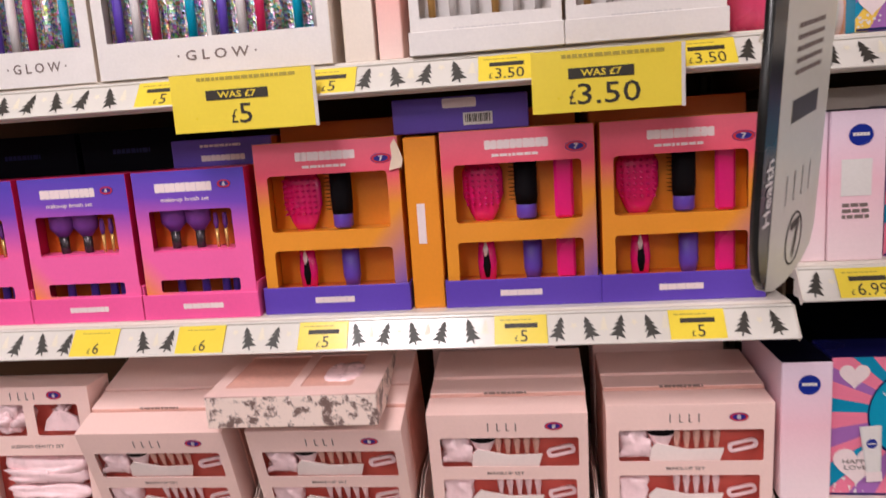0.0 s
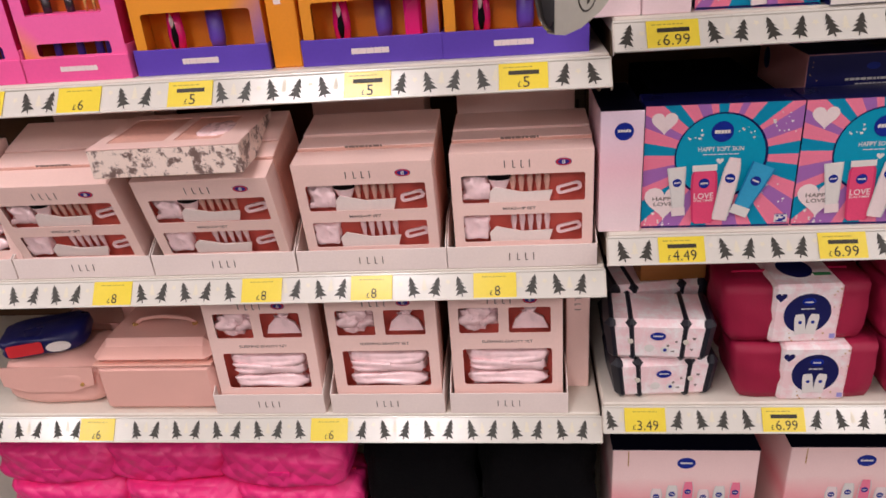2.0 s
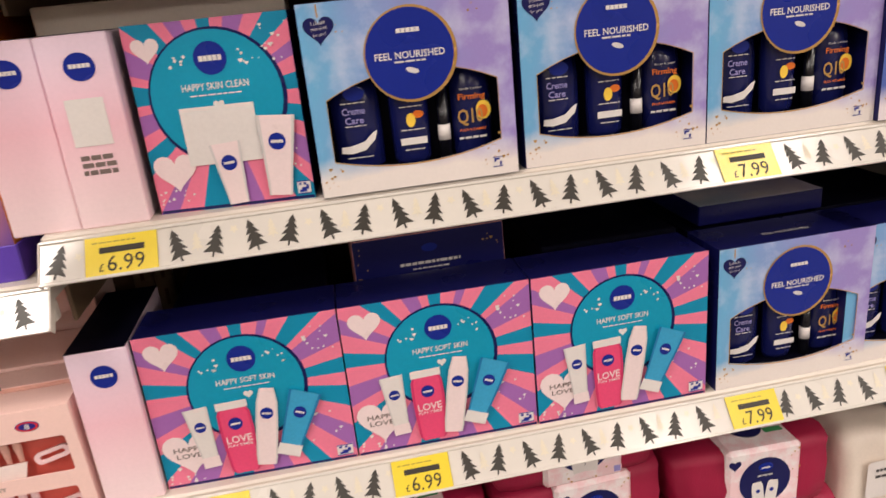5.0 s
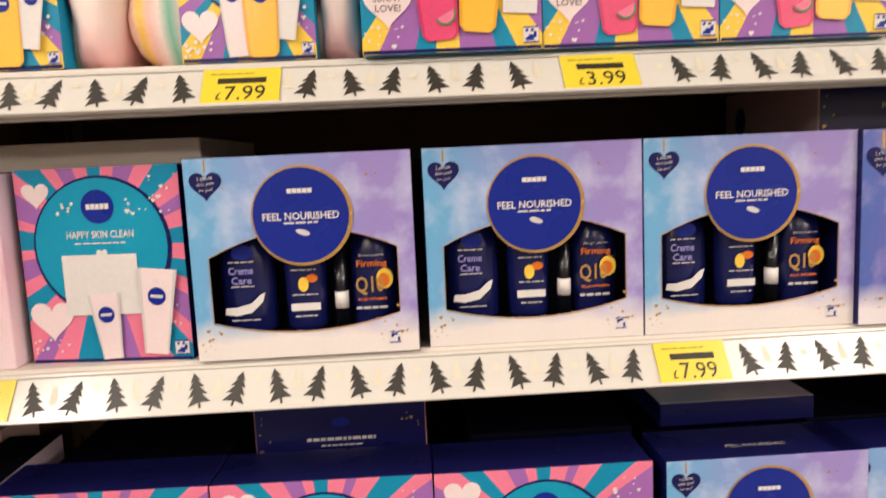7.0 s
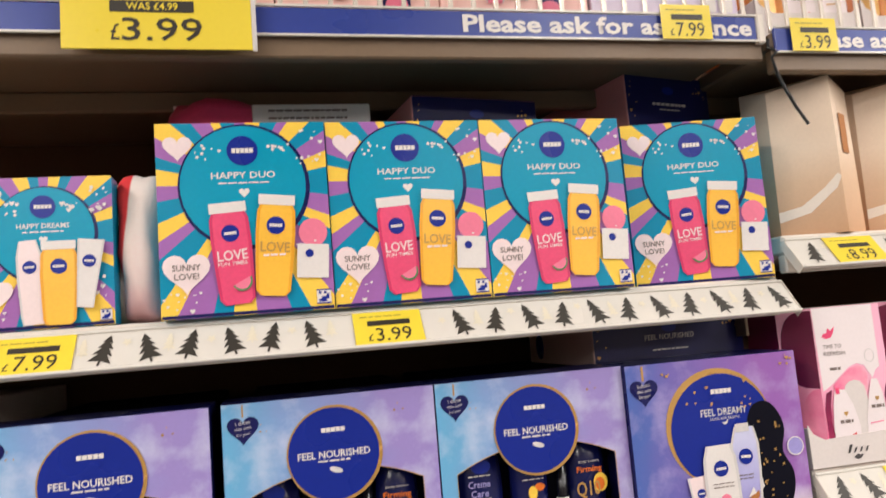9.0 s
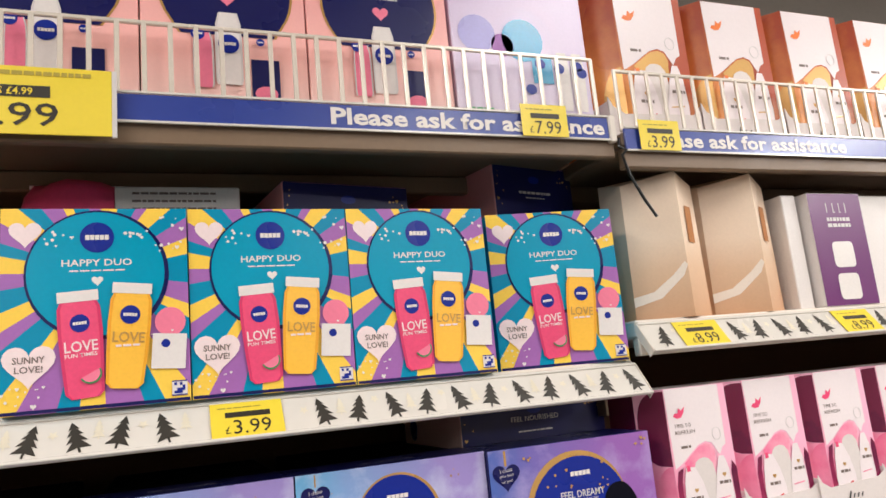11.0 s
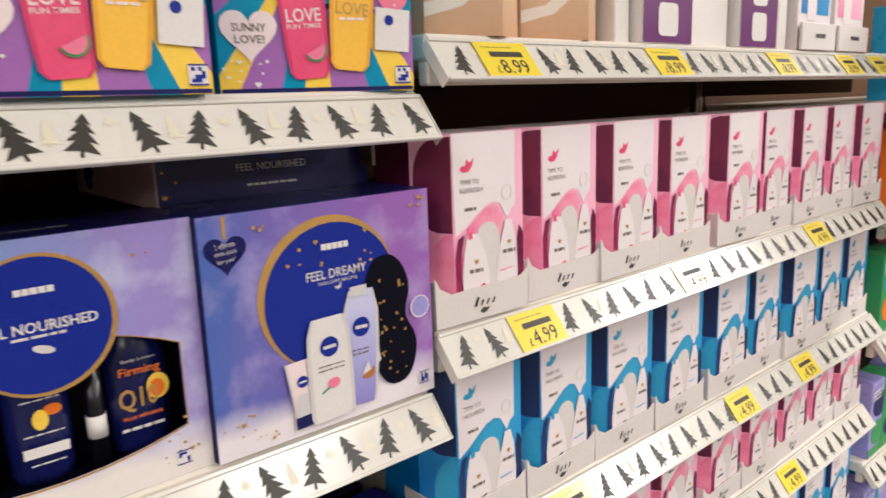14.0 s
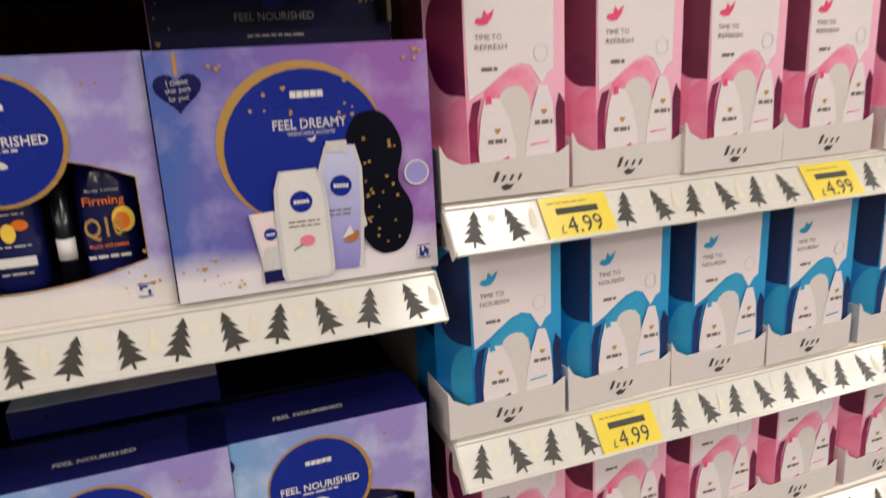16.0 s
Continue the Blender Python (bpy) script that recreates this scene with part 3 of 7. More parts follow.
def bay(x0, x1, label):
    g = thing("shelving_bay", label, "shelving", "run of shelving bays")
    part("back_panel", slab(x0 + 0.001, x1 - 0.001, BACK, BACK + 0.02, 0.1, 2.4, 0), PANEL, g)
    for xx in (x0 + 0.002, x1 - 0.032):
        up = part("upright", slab(xx, xx + 0.03, BACK - 0.012, BACK - 0.001, 0.1, 2.4, 0.001), STEEL, g)
        slots = bmesh.new()
        for k in range(44):
            slab(xx + 0.012, xx + 0.018, BACK - 0.0128, BACK - 0.0125, 0.16 + k * 0.05, 0.19 + k * 0.05, 0, slots)
        tagged(part("slot", slots, PANEL, up), kind="stuff")
    part("plinth", slab(x0 + 0.001, x1 - 0.001, 0.06, BACK + 0.02, 0.0, 0.1, 0.002), STEEL, g)
    return g


def fir_bm(bm, cx, z0, h, w, lean, y):
    """A fir of four overlapping pointed tiers and a stem, leaning from its foot."""
    k = w / 2
    half = [(0.10, 0.0), (0.10, 0.15), (1.0, 0.10), (0.36, 0.37), (0.86, 0.33), (0.28, 0.58), (0.68, 0.55), (0.20, 0.77), (0.46, 0.74), (0.0, 1.0)]
    for side in (1, -1):
        lp = [(cx, z0)] + [(cx + side * k * a, z0 + h * b) for a, b in half]
        poly([spun(lp, cx, z0 + h / 2, lean)], y, bm)


def shelf(x0, x1, zb, taken=(), seed=1, first=0.02, pitch=0.042):
    """One shelf: deck, leaning front rail with a printed paper strip. zb is the height of the rail's foot; first places one fir."""
    g = thing("shelf", "white metal shelf with fir-tree printed price strip", "shelf", "shelves")
    w = x1 - x0
    part("deck", slab(0.002, w - 0.002, 0.034, BACK - 0.001, 0.02, 0.045, 0.003), WHITE_METAL, g)
    part("front_lip", slab(0.004, w - 0.004, 0.0345, 0.05, -0.004, 0.0198, 0.002), WHITE_METAL, g)
    for xx in (0.006, w - 0.012):
        part("bracket", slab(xx, xx + 0.005, 0.1, BACK - 0.013, -0.03, 0.0195, 0.001), STEEL, g)
    lean = Matrix.Rotation(radians(LEAN), 4, "X")

    def leaning(name, bm, mat, parent):
        bmesh.ops.transform(bm, matrix=lean, verts=bm.verts)
        return part(name, bm, mat, parent)

    rl = leaning("price_rail", slab(0.0015, w - 0.0015, 0.0, 0.004, 0, RAIL, 0.001), STRIP, g)
    leaning("rail_edge", slab(0.0015, w - 0.0015, -0.0025, -0.0001, -0.001, 0.003, 0.0008), STRIP, rl)
    leaning("rail_edge", slab(0.0015, w - 0.0015, -0.0025, -0.0001, RAIL - 0.003, RAIL + 0.001, 0.0008), STRIP, rl)
    for xx in (0.0, w - 0.0015):
        leaning("end_cap", slab(xx, xx + 0.0014, -0.001, 0.012, 0.0, RAIL, 0.0004), WHITE_METAL, rl)
    firs, pale = bmesh.new(), bmesh.new()
    rnd = random.Random(seed)
    k0 = math.ceil((x0 - first + 0.012) / pitch)
    k = k0
    while first + k * pitch < x1 - 0.012:
        cx = first + k * pitch - x0
        if not any(a - 0.006 < x0 + cx < b + 0.006 for a, b in taken):
            fir_bm(firs, cx, 0.005, 0.039 * rnd.uniform(0.97, 1.03), 0.0232, 14 if k % 2 else -14, -0.0006)
        px = cx + 0.5 * pitch
        if px < w - 0.01 and not any(a - 0.004 < x0 + px < b + 0.004 for a, b in taken):
            if k % 2:
                fir_bm(pale, px, 0.014 + rnd.uniform(0, 0.005), 0.024, 0.013, rnd.uniform(-4, 4), -0.0006)
            else:
                pz = 0.032 + rnd.uniform(-0.004, 0.004)
                poly([[(px + (0.0055 if i % 2 else 0.0027) * math.cos(i * math.pi / 5 + 0.3), pz + (0.0055 if i % 2 else 0.0027) * math.sin(i * math.pi / 5 + 0.3)) for i in range(10)]], -0.0006, pale)
        k += 1
    for b, m, nm in ((firs, TREE, "fir_print"), (pale, TREE_PALE, "pale_print")):
        tagged(leaning(nm, b, m, rl), kind="stuff")
    placed(g, x0, 0, zb)
    return g


def price_label(x, zb, w, price, was=False, seed=1):
    """A small yellow price card slipped into a rail."""
    g = thing("price_label", "small yellow printed price label in the shelf rail", "price label", "small price labels")
    part("card", slab(0, w, -0.0022, -0.0012, 0.002, RAIL - 0.003, 0.0003), LABEL, g)
    y = -0.0026
    if was:
        part("was_bar", poly([rect(0.2 * w, 0.82 * w, 0.027, 0.034)], y), INK, g)
        bars(0.1 * w, 0.7 * w, 0.039, 1, 0.003, 0.0016, LABEL_PRINT, g, y, seed)
    else:
        bars(0.2 * w, 0.8 * w, 0.039, 1, 0.003, 0.0014, LABEL_PRINT, g, y, seed)
    k = len(price)
    dw = 0.010 if k == 1 else 0.039
    lettering(price, 0.56 * w, 0.0145, dw, 0.018, INK, g, y, "price_print", bold=0.0)
    lettering("£", 0.56 * w - dw / 2 - 0.006, 0.011, 0.005, 0.009, INK, g, y, "pound_sign", bold=0.0)
    g.matrix_basis = pose(x, 0, zb, LEAN)
    return g


def big_label(x, z, w, h, price, was, turn=0.0):
    """A large yellow offer card hung in front of a rail."""
    g = thing("offer_card", "large yellow offer card in a clear holder", "price card", "large offer cards")
    part("card", slab(0, w, 0, 0.002, 0, h, 0.0005), LABEL, g)
    part("clear_edge", slab(w, w + 0.005, 0.0, 0.0025, -0.001, h, 0.0005), SILVER_INK, g)
    bars(0.04, w - 0.02, h - 0.010, 1, 0.004, 0.0045, LABEL_PRINT, g, -0.0006, 4)
    part("was_bar", poly([rect(0.25 * w, 0.69 * w, 0.54 * h, 0.71 * h)], -0.0006), INK, g)
    lettering(was, 0.47 * w, 0.625 * h, 0.27 * w, 0.11 * h, LABEL, g, -0.001)
    dw = 0.09 * w if len(price) == 1 else 0.42 * w
    lettering(price, 0.52 * w, 0.29 * h, dw, 0.34 * h, INK, g, -0.0006, "price_print", bold=0.004)
    lettering("£", 0.52 * w - dw / 2 - 0.035 * w, 0.25 * h, 0.045 * w, 0.24 * h, INK, g, -0.0006, "pound_sign", bold=0.0)
    placed(g, x, -0.012, z, turn)
    return g


LEFT_END, SPLIT_1, SPLIT_2, RIGHT_END = -1.82, 0.0, 1.25, 2.5
RIGHT_START = 1.259
bay(LEFT_END, SPLIT_1, "dark-backed shelving bay filled with cosmetic gift sets")
bay(SPLIT_1, SPLIT_2, "dark-backed shelving bay filled with skincare gift boxes")
bay(SPLIT_2, RIGHT_END, "dark-backed shelving bay filled with white gift cartons")

TAG = 0.076
LEVELS = {
    # rail foot height: (from, to, [(label x, price, was)])
    "a0": (1.586, LEFT_END, SPLIT_1, [(-0.917, "5", 1), (-0.668, "5", 1), (-0.421, "3.50", 1), (-0.160, "3.50", 1)]),
    "a1": (1.217, LEFT_END, SPLIT_1, [(-1.08, "6", 0), (-0.906, "6", 0), (-0.713, "5", 1), (-0.419, "5", 1), (-0.173, "5", 1)]),
    "a2": (0.852, LEFT_END, SPLIT_1, [(-1.25, "8", 0), (-0.949, "8", 0), (-0.659, "8", 0), (-0.454, "8", 0), (-0.232, "8", 0)]),
    "a3": (0.532, LEFT_END, SPLIT_1, [(-1.072, "6", 0), (-0.577, "6", 0)]),
    "b0": (1.572, SPLIT_1, SPLIT_2, [(0.342, "7.99", 1), (0.697, "3.99", 1)]),
    "b1": (1.268, SPLIT_1, SPLIT_2, [(0.049, "6.99", 1), (0.79, "7.99", 1)]),
    "b2": (0.912, SPLIT_1, SPLIT_2, [(0.085, "4.49", 1), (0.343, "6.99", 1), (0.816, "7.99", 1), (1.068, "7.99", 1)]),
    "b3": (0.555, SPLIT_1, SPLIT_2, [(0.041, "3.49", 0), (0.293, "6.99", 1)]),
    "c0": (1.625, RIGHT_START, RIGHT_END, [(1.315, "8.99", 1), (1.615, "8.99", 1), (1.94, "8.99", 1), (2.20, "8.99", 1), (2.35, "8.99", 1)]),
    "c1": (1.328, RIGHT_START, RIGHT_END, [(1.358, "4.99", 1), (1.690, "4.99", 1), (2.115, "4.99", 1)]),
    "c2": (1.078, RIGHT_START, RIGHT_END, [(1.421, "4.99", 1), (1.86, "4.99", 1), (2.10, "4.99", 1)]),
    "c3": (0.866, RIGHT_START, RIGHT_END, [(1.62, "4.99", 1), (2.07, "4.99", 1)]),
    "c4": (0.60, RIGHT_START, RIGHT_END, [(1.52, "4.99", 1)]),
}
# where one right-leaning fir of each strip stands, and how far apart its firs are printed
FIRST_FIR = {"a0": (-0.069, 0.0424), "a1": (-0.072, 0.0424), "a2": (-0.042, 0.0428), "a3": (-0.036, 0.0435), "b0": (0.446, 0.0412), "b1": (1.178, 0.0413), "b2": (0.234, 0.0418), "b3": (0.14, 0.0418),
             "c0": (1.29, 0.0418), "c1": (1.285, 0.0418), "c2": (1.284, 0.0407), "c3": (1.29, 0.0415), "c4": (1.29, 0.0415)}
TOP = {}
for i, (k, (zb, x0, x1, tags)) in enumerate(LEVELS.items()):
    shelf(x0, x1, zb, [(a, a + TAG) for a, *_ in tags], 10 + i, *FIRST_FIR[k])
    TOP[k] = zb + 0.045
    for j, (a, pr, was) in enumerate(tags):
        price_label(a, zb, TAG, pr, bool(was), i * 9 + j)
big_label(-0.852, 1.547, 0.205, 0.08, "5", "WAS £7")
big_label(-0.35, 1.540, 0.192, 0.08, "3.50", "WAS £7")
big_label(0.419, 1.897, 0.188, 0.074, "3.99", "WAS £4.99")


def base_deck(x0, x1):
    g = thing("base_shelf", "white metal base shelf near the floor", "shelf", "base shelves")
    part("deck", slab(x0 + 0.002, x1 - 0.002, 0.0, BACK - 0.001, 0.1, 0.14, 0.003), WHITE_METAL, g)
    part("price_rail", slab(x0 + 0.002, x1 - 0.002, -0.006, -0.0005, 0.09, 0.14, 0.001), STRIP, g)


for x0, x1 in ((LEFT_END, SPLIT_1), (SPLIT_1, SPLIT_2), (SPLIT_2, RIGHT_END)):
    base_deck(x0, x1)


def top_shelf(x0, x1, z, words, words_at):
    """High shelf with a blue lettered rail and a low wire guard."""
    g = thing("top_shelf", "high shelf with blue lettered rail and wire guard", "shelf", "top shelves")
    w = x1 - x0
    part("deck", slab(0.002, w - 0.002, 0.006, BACK - 0.001, 0.0, 0.022, 0.003), STEEL, g)
    part("front_lip", slab(0.002, w - 0.002, 0.006, 0.022, -0.03, -0.0005, 0.002), STEEL, g)
    part("stiffener", slab(0.03, w - 0.03, 0.2, 0.215, -0.028, -0.0005, 0.002), STEEL, g)
    rl = part("blue_rail", slab(0.004, w - 0.012, 0.0, 0.005, -0.006, 0.026, 0.001), BLUE_BAND, g, "blue rail lettered in white")
    part("rail_edge", slab(0.004, w - 0.012, -0.002, 0.001, -0.008, -0.005, 0.0005), STRIP, rl)
    part("rail_edge", slab(0.004, w - 0.012, -0.002, 0.001, 0.026, 0.029, 0.0005), STRIP, rl)
    part("end_cap", slab(w - 0.012, w - 0.001, -0.003, 0.02, -0.01, 0.03, 0.002), WHITE_METAL, g)
    lettering(words, words_at, 0.0105, 0.385, 0.022, WHITE, rl, -0.0008, bold=0.03)
    gd = part("wire_guard", slab(0.012, w - 0.012, 0.017, 0.022, 0.119, 0.124, 0.001), CHROME, g)
    part("rail_wire", slab(0.012, w - 0.012, 0.018, 0.022, 0.028, 0.032, 0.001), CHROME, gd)
    n = int(w / 0.0285)
    me = None
    for i in range(n + 1):
        xx = 0.014 + i * (w - 0.028) / n
        if me is None:
            me = slab(-0.0028, 0.0028, 0.0165, 0.0205, 0.028, 0.122, 0.0008)
            ob = part("wire", me, CHROME, gd)
            me = ob.data
        else:
            ob = new("wire", me)
            ob.parent = gd
        ob.location = (xx, 0, 0)
    placed(g, x0, 0, z)
    return g


top_shelf(SPLIT_1, SPLIT_2, 1.926, "Please ask for assistance", 1.038)
top_shelf(SPLIT_2 + 0.01, RIGHT_END, 1.912, "Please ask for assistance", 0.235)
TOP["bt"], TOP["ct"] = 1.948, 1.934
tl = price_label(1.10, 1.918, 0.07, "7.99", True, 91)
tl.matrix_basis = pose(1.10, -0.003, 1.917)
tl = price_label(1.275, 1.905, 0.07, "3.99", True, 92)
tl.matrix_basis = pose(1.285, -0.003, 1.903)

tie = thing("cable_tie", "black plastic tie dangling from the shelf end", "cable tie")
cu = bpy.data.curves.new("tie", "CURVE")
cu.dimensions, cu.bevel_depth, cu.bevel_resolution = "3D", 0.0022, 1
sp = cu.splines.new("POLY")
loop = [(1.252, 0.0, 1.922), (1.246, -0.006, 1.908), (1.256, -0.01, 1.902), (1.25, -0.006, 1.896), (1.262, 0.0, 1.87), (1.285, 0.005, 1.835), (1.305, 0.01, 1.812)]
sp.points.add(len(loop) - 1)
for pt, c in zip(sp.points, loop):
    pt.co = (*c, 1)
part("strap", mesh_of(cu), BLACK_CARD, tie)

# the next run of shelving
g = thing("shelving_bay", "next shelving bay filled with bright toiletries", "shelving", "run of shelving bays")
part("back_panel", slab(0, 2.5, BACK, BACK + 0.02, 0.1, 2.4, 0), PANEL, g)
part("plinth", slab(0, 2.5, 0.06, BACK + 0.02, 0, 0.1, 0.002), STEEL, g)
FAR = pose(2.51, -0.012, 0)
g.matrix_basis = FAR
rnd = random.Random(5)
DCOLS = [[BLUE_TUBE, NAVY, LILAC, GREEN], [GREEN, ORANGE_INK, LOGO, BLUE_TUBE], [ORANGE_INK, BLUE_TUBE, PINK_RAY, GREEN], [NAVY, LILAC, LOGO, GREEN], [GREEN, ORANGE_INK, BLUE_TUBE, LILAC]]
for k, zb in enumerate((1.53, 1.285, 1.015, 0.71, 0.44)):
    s = shelf(0, 2.5, 0, [(0.12, 0.12 + TAG), (0.5, 0.5 + TAG)], 60 + k)
    s.matrix_basis = FAR @ Matrix.Translation((0, 0, zb))
    for xx in (0.12, 0.5):
        tl = price_label(0, 0, TAG, "2.99", True, 70 + k)
        tl.matrix_basis = FAR @ Matrix.Translation((xx, 0, zb)) @ pose(0, 0, 0, LEAN)
    x = 0.03
    while x < 2.3:
        w = rnd.uniform(0.062, 0.085)
        h = rnd.uniform(0.175, 0.2)
        a, b, c = rnd.sample(DCOLS[k], 3)
        tb = thing("toiletry_pack", "bright toiletry carton with coloured swirl print", "toiletry pack", "packs on the next bay")
        part("carton", slab(-w / 2, w / 2, 0.036, 0.1, 0, h, 0.0015), a, tb)
        lobe = [clip_to(disc(w * 0.2, h * q, w * 0.55, h * 0.17, 20), -w / 2, w / 2, 0, h) for q in (0.3, 0.68)]
        part("swirl_print", poly([lobe[0]], 0.0354), b, tb)
        part("swirl_print", poly([lobe[1]], 0.0354), c, tb)
        part("band_print", poly([rect(-w / 2, w / 2, 0.0, h * 0.12)], 0.0352), GREEN if k != 1 else ORANGE_INK, tb)
        bars(-w * 0.36, w * 0.3, h * 0.86, 3, 0.009, 0.005, WHITE, tb, 0.0352, k)
        tb.matrix_basis = FAR @ Matrix.Translation((x + w / 2, 0, zb + 0.045))
        x += w + 0.004

sign = thing("hanging_sign", "white hanging sign card with grey lettering", "sign")
part("card", slab(-0.0015, 0.0015, -0.24, 0.0, 0, 0.52, 0.0005), WHITE, sign)
sb = bars(0.02, 0.2, 0.40, 5, 0.075, 0.03, TRAY_MARK, sign, 0, 5)
sb.matrix_basis = pose(-0.0022, 0.0, 0, 0, 0, -90)
part("hook", slab(-0.002, 0.002, -0.01, 0.06, 0.5, 0.506, 0.001), CHROME, sign)
placed(sign, 2.585, -0.015, 1.33)

# ---- skincare gift boxes ----


def happy_box(title, w, h, d, mats, rim, bottles, cr, cz, small="", love="", seed=3, side=None):
    """Carton with a printed sunburst, a teal roundel and drawn bottles."""
    g = thing("gift_box", "", "gift box")
    bm = slab(0, w, 0, d, 0, h, 0.0012)
    part("carton", bm, side or NAVY, g)
    y = -0.0005
    sunburst(w, h, w * 0.5, cz, mats, 34, g, y, seed)
    part("foot_band", poly([rect(0.001, w - 0.001, 0.0006, 0.004)], y - 0.0003), NAVY, g)
    part("roundel_rim", poly([disc(w * 0.5 + 0.001, cz - 0.001, cr * 1.05)], y - 0.0005), NAVY, g)
    part("roundel", poly([disc(w * 0.5, cz, cr)], y - 0.001), TEAL, g)
    roundlogo(w * 0.5, cz + cr * 0.58, cr * 0.25, g, y - 0.0015)
    lettering(title, w * 0.5, cz + cr * 0.17, cr * 1.02, cr * 0.11, WHITE, g, y - 0.0015)
    bars(w * 0.5 - cr * 0.4, w * 0.5 + cr * 0.4, cz + cr * 0.03, 1, 0.003, 0.0014, PEARL, g, y - 0.0015, seed)
    part("heart_print", poly([heart(w * 0.5, cz - cr * 0.12, cr * 0.085)], y - 0.0015), WHITE, g)
    part("heart_print", poly([heart(w * 0.125, h * 0.875, w * 0.085)], y - 0.0005), PEARL, g)
    bg = part("heart_badge", poly([heart(w * 0.15, h * 0.235, w * 0.135)], y - 0.0012), PEARL, g)
    if love:
        a, b = love.split()
        lettering(a, w * 0.15, h * 0.255, w * 0.16, h * 0.032, GREY_INK, bg, y - 0.0016)
        lettering(b, w * 0.15, h * 0.21, w * 0.14, h * 0.032, GREY_INK, bg, y - 0.0016)
    sparkles([(w * 0.9, h * 0.86, w * 0.08, h * 0.1, 12), (w * 0.13, h * 0.08, w * 0.11, h * 0.05, 12), (w * 0.87, h * 0.26, w * 0.09, h * 0.1, 9),
              (w * 0.5 - cr * 0.55, cz + cr * 0.55, cr * 0.2, cr * 0.14, 8), (w * 0.5 + cr * 0.55, cz + cr * 0.55, cr * 0.2, cr * 0.14, 8)], WHITE, g, y - 0.0016, seed)
    for i, (cx, z0, bw, bh, col, cap, lean, kind, word, logo) in enumerate(bottles):
        printed_bottle(cx * w, z0 * h, bw * w, bh * h, col, cap, g, y - 0.002 - 0.0012 * i, lean, kind, word, logo * w)
    stamp(w * 0.895, w * 0.98, h * 0.03, h * 0.105, g, y - 0.001)
    return g


duo = happy_box("HAPPY DUO", 0.179, 0.21, 0.075, [TEAL_DEEP, YELLOW, PURPLE_RAY], NAVY,
                [(0.415, 0.055, 0.235, 0.535, PINK_BOTTLE, WHITE, 4, "gel", "LOVE", 0.052), (0.665, 0.085, 0.235, 0.535, YELLOW_BOTTLE, WHITE, -5, "gel", "LOVE", 0.055)],
                0.066, 0.140, love="SUNNY LOVE!", seed=5, side=TEAL_DEEP)
tagged(duo, "teal, yellow and purple sunburst gift box of two shower gels", "gift box", "sunburst duo boxes")
part("puff_print", poly([disc(0.160, 0.085, 0.0155, None, 20)], -0.002), PINK_RAY, duo)
card = part("swing_card_print", poly([spun(rect(0.141, 0.175, 0.035, 0.072), 0.16, 0.05, -4)], -0.0026), WHITE, duo)
part("logo_disc", poly([disc(0.155, 0.062, 0.0045, None, 14)], -0.003), LOGO, card)
slice_ = [(0.083 + a, 0.036 + b) for a, b in clip_to(disc(0, 0, 0.0105, None, 24), -1, 1, -1, 0.0)]
part("melon_rind_print", poly([spun(slice_, 0.083, 0.036, 28)], -0.0042), GREEN, duo)
inner = [(0.083 + a * 0.86, 0.0364 + b * 0.86) for a, b in clip_to(disc(0, 0, 0.0105, None, 24), -1, 1, -1, 0.0)]
part("melon_print", poly([spun(inner, 0.083, 0.036, 28)], -0.0046), PINK_RAY, duo)
repeat(duo, [(0.5, 0.021, TOP["b0"]), (0.6805, 0.024, TOP["b0"]), (0.861, 0.024, TOP["b0"]), (1.062, 0.06, TOP["b0"], -11)])

soft = happy_box("HAPPY SOFT SKIN", 0.243, 0.213, 0.085, [TEAL_DEEP, PINK_RAY, PURPLE_RAY, PINK_RAY], NAVY,
                 [(0.235, 0.115, 0.125, 0.40, WHITE, PEARL, 5, "tube", "", 0.03), (0.41, 0.04, 0.175, 0.50, PINK_BOTTLE, WHITE, 2, "gel", "LOVE", 0.036),
                  (0.56, 0.065, 0.12, 0.52, PEARL, None, -9, "slim", "", 0.034), (0.715, 0.105, 0.17, 0.43, BLUE_TUBE, WHITE, -22, "tube", "", 0.034)],
                 0.07, 0.127, love="HAPPY LOVE!", seed=9)
tagged(soft, "teal and pink sunburst gift box of four bath products", "gift box", "soft skin boxes")
repeat(soft, [(0.06, 0.052, TOP["b2"], -1.5), (0.305, 0.045, TOP["b2"], -1), (0.55, 0.039, TOP["b2"])])

clean = happy_box("HAPPY SKIN CLEAN", 0.176, 0.207, 0.08, [TEAL_DEEP, PINK_RAY, PURPLE_RAY, PINK_RAY], NAVY,
                  [(0.48, 0.25, 0.46, 0.31, WHITE, None, 0, "card", "", 0.0), (0.50, 0.02, 0.2, 0.34, PEARL, None, 4, "tube", "", 0.05),
                   (0.81, 0.04, 0.24, 0.44, PEARL, None, -5, "tube", "", 0.055)], 0.071, 0.125, seed=12)
tagged(clean, "teal and pink sunburst skin cleansing gift box", "gift box")
placed(clean, 0.127, 0.062, TOP["b1"], -6)

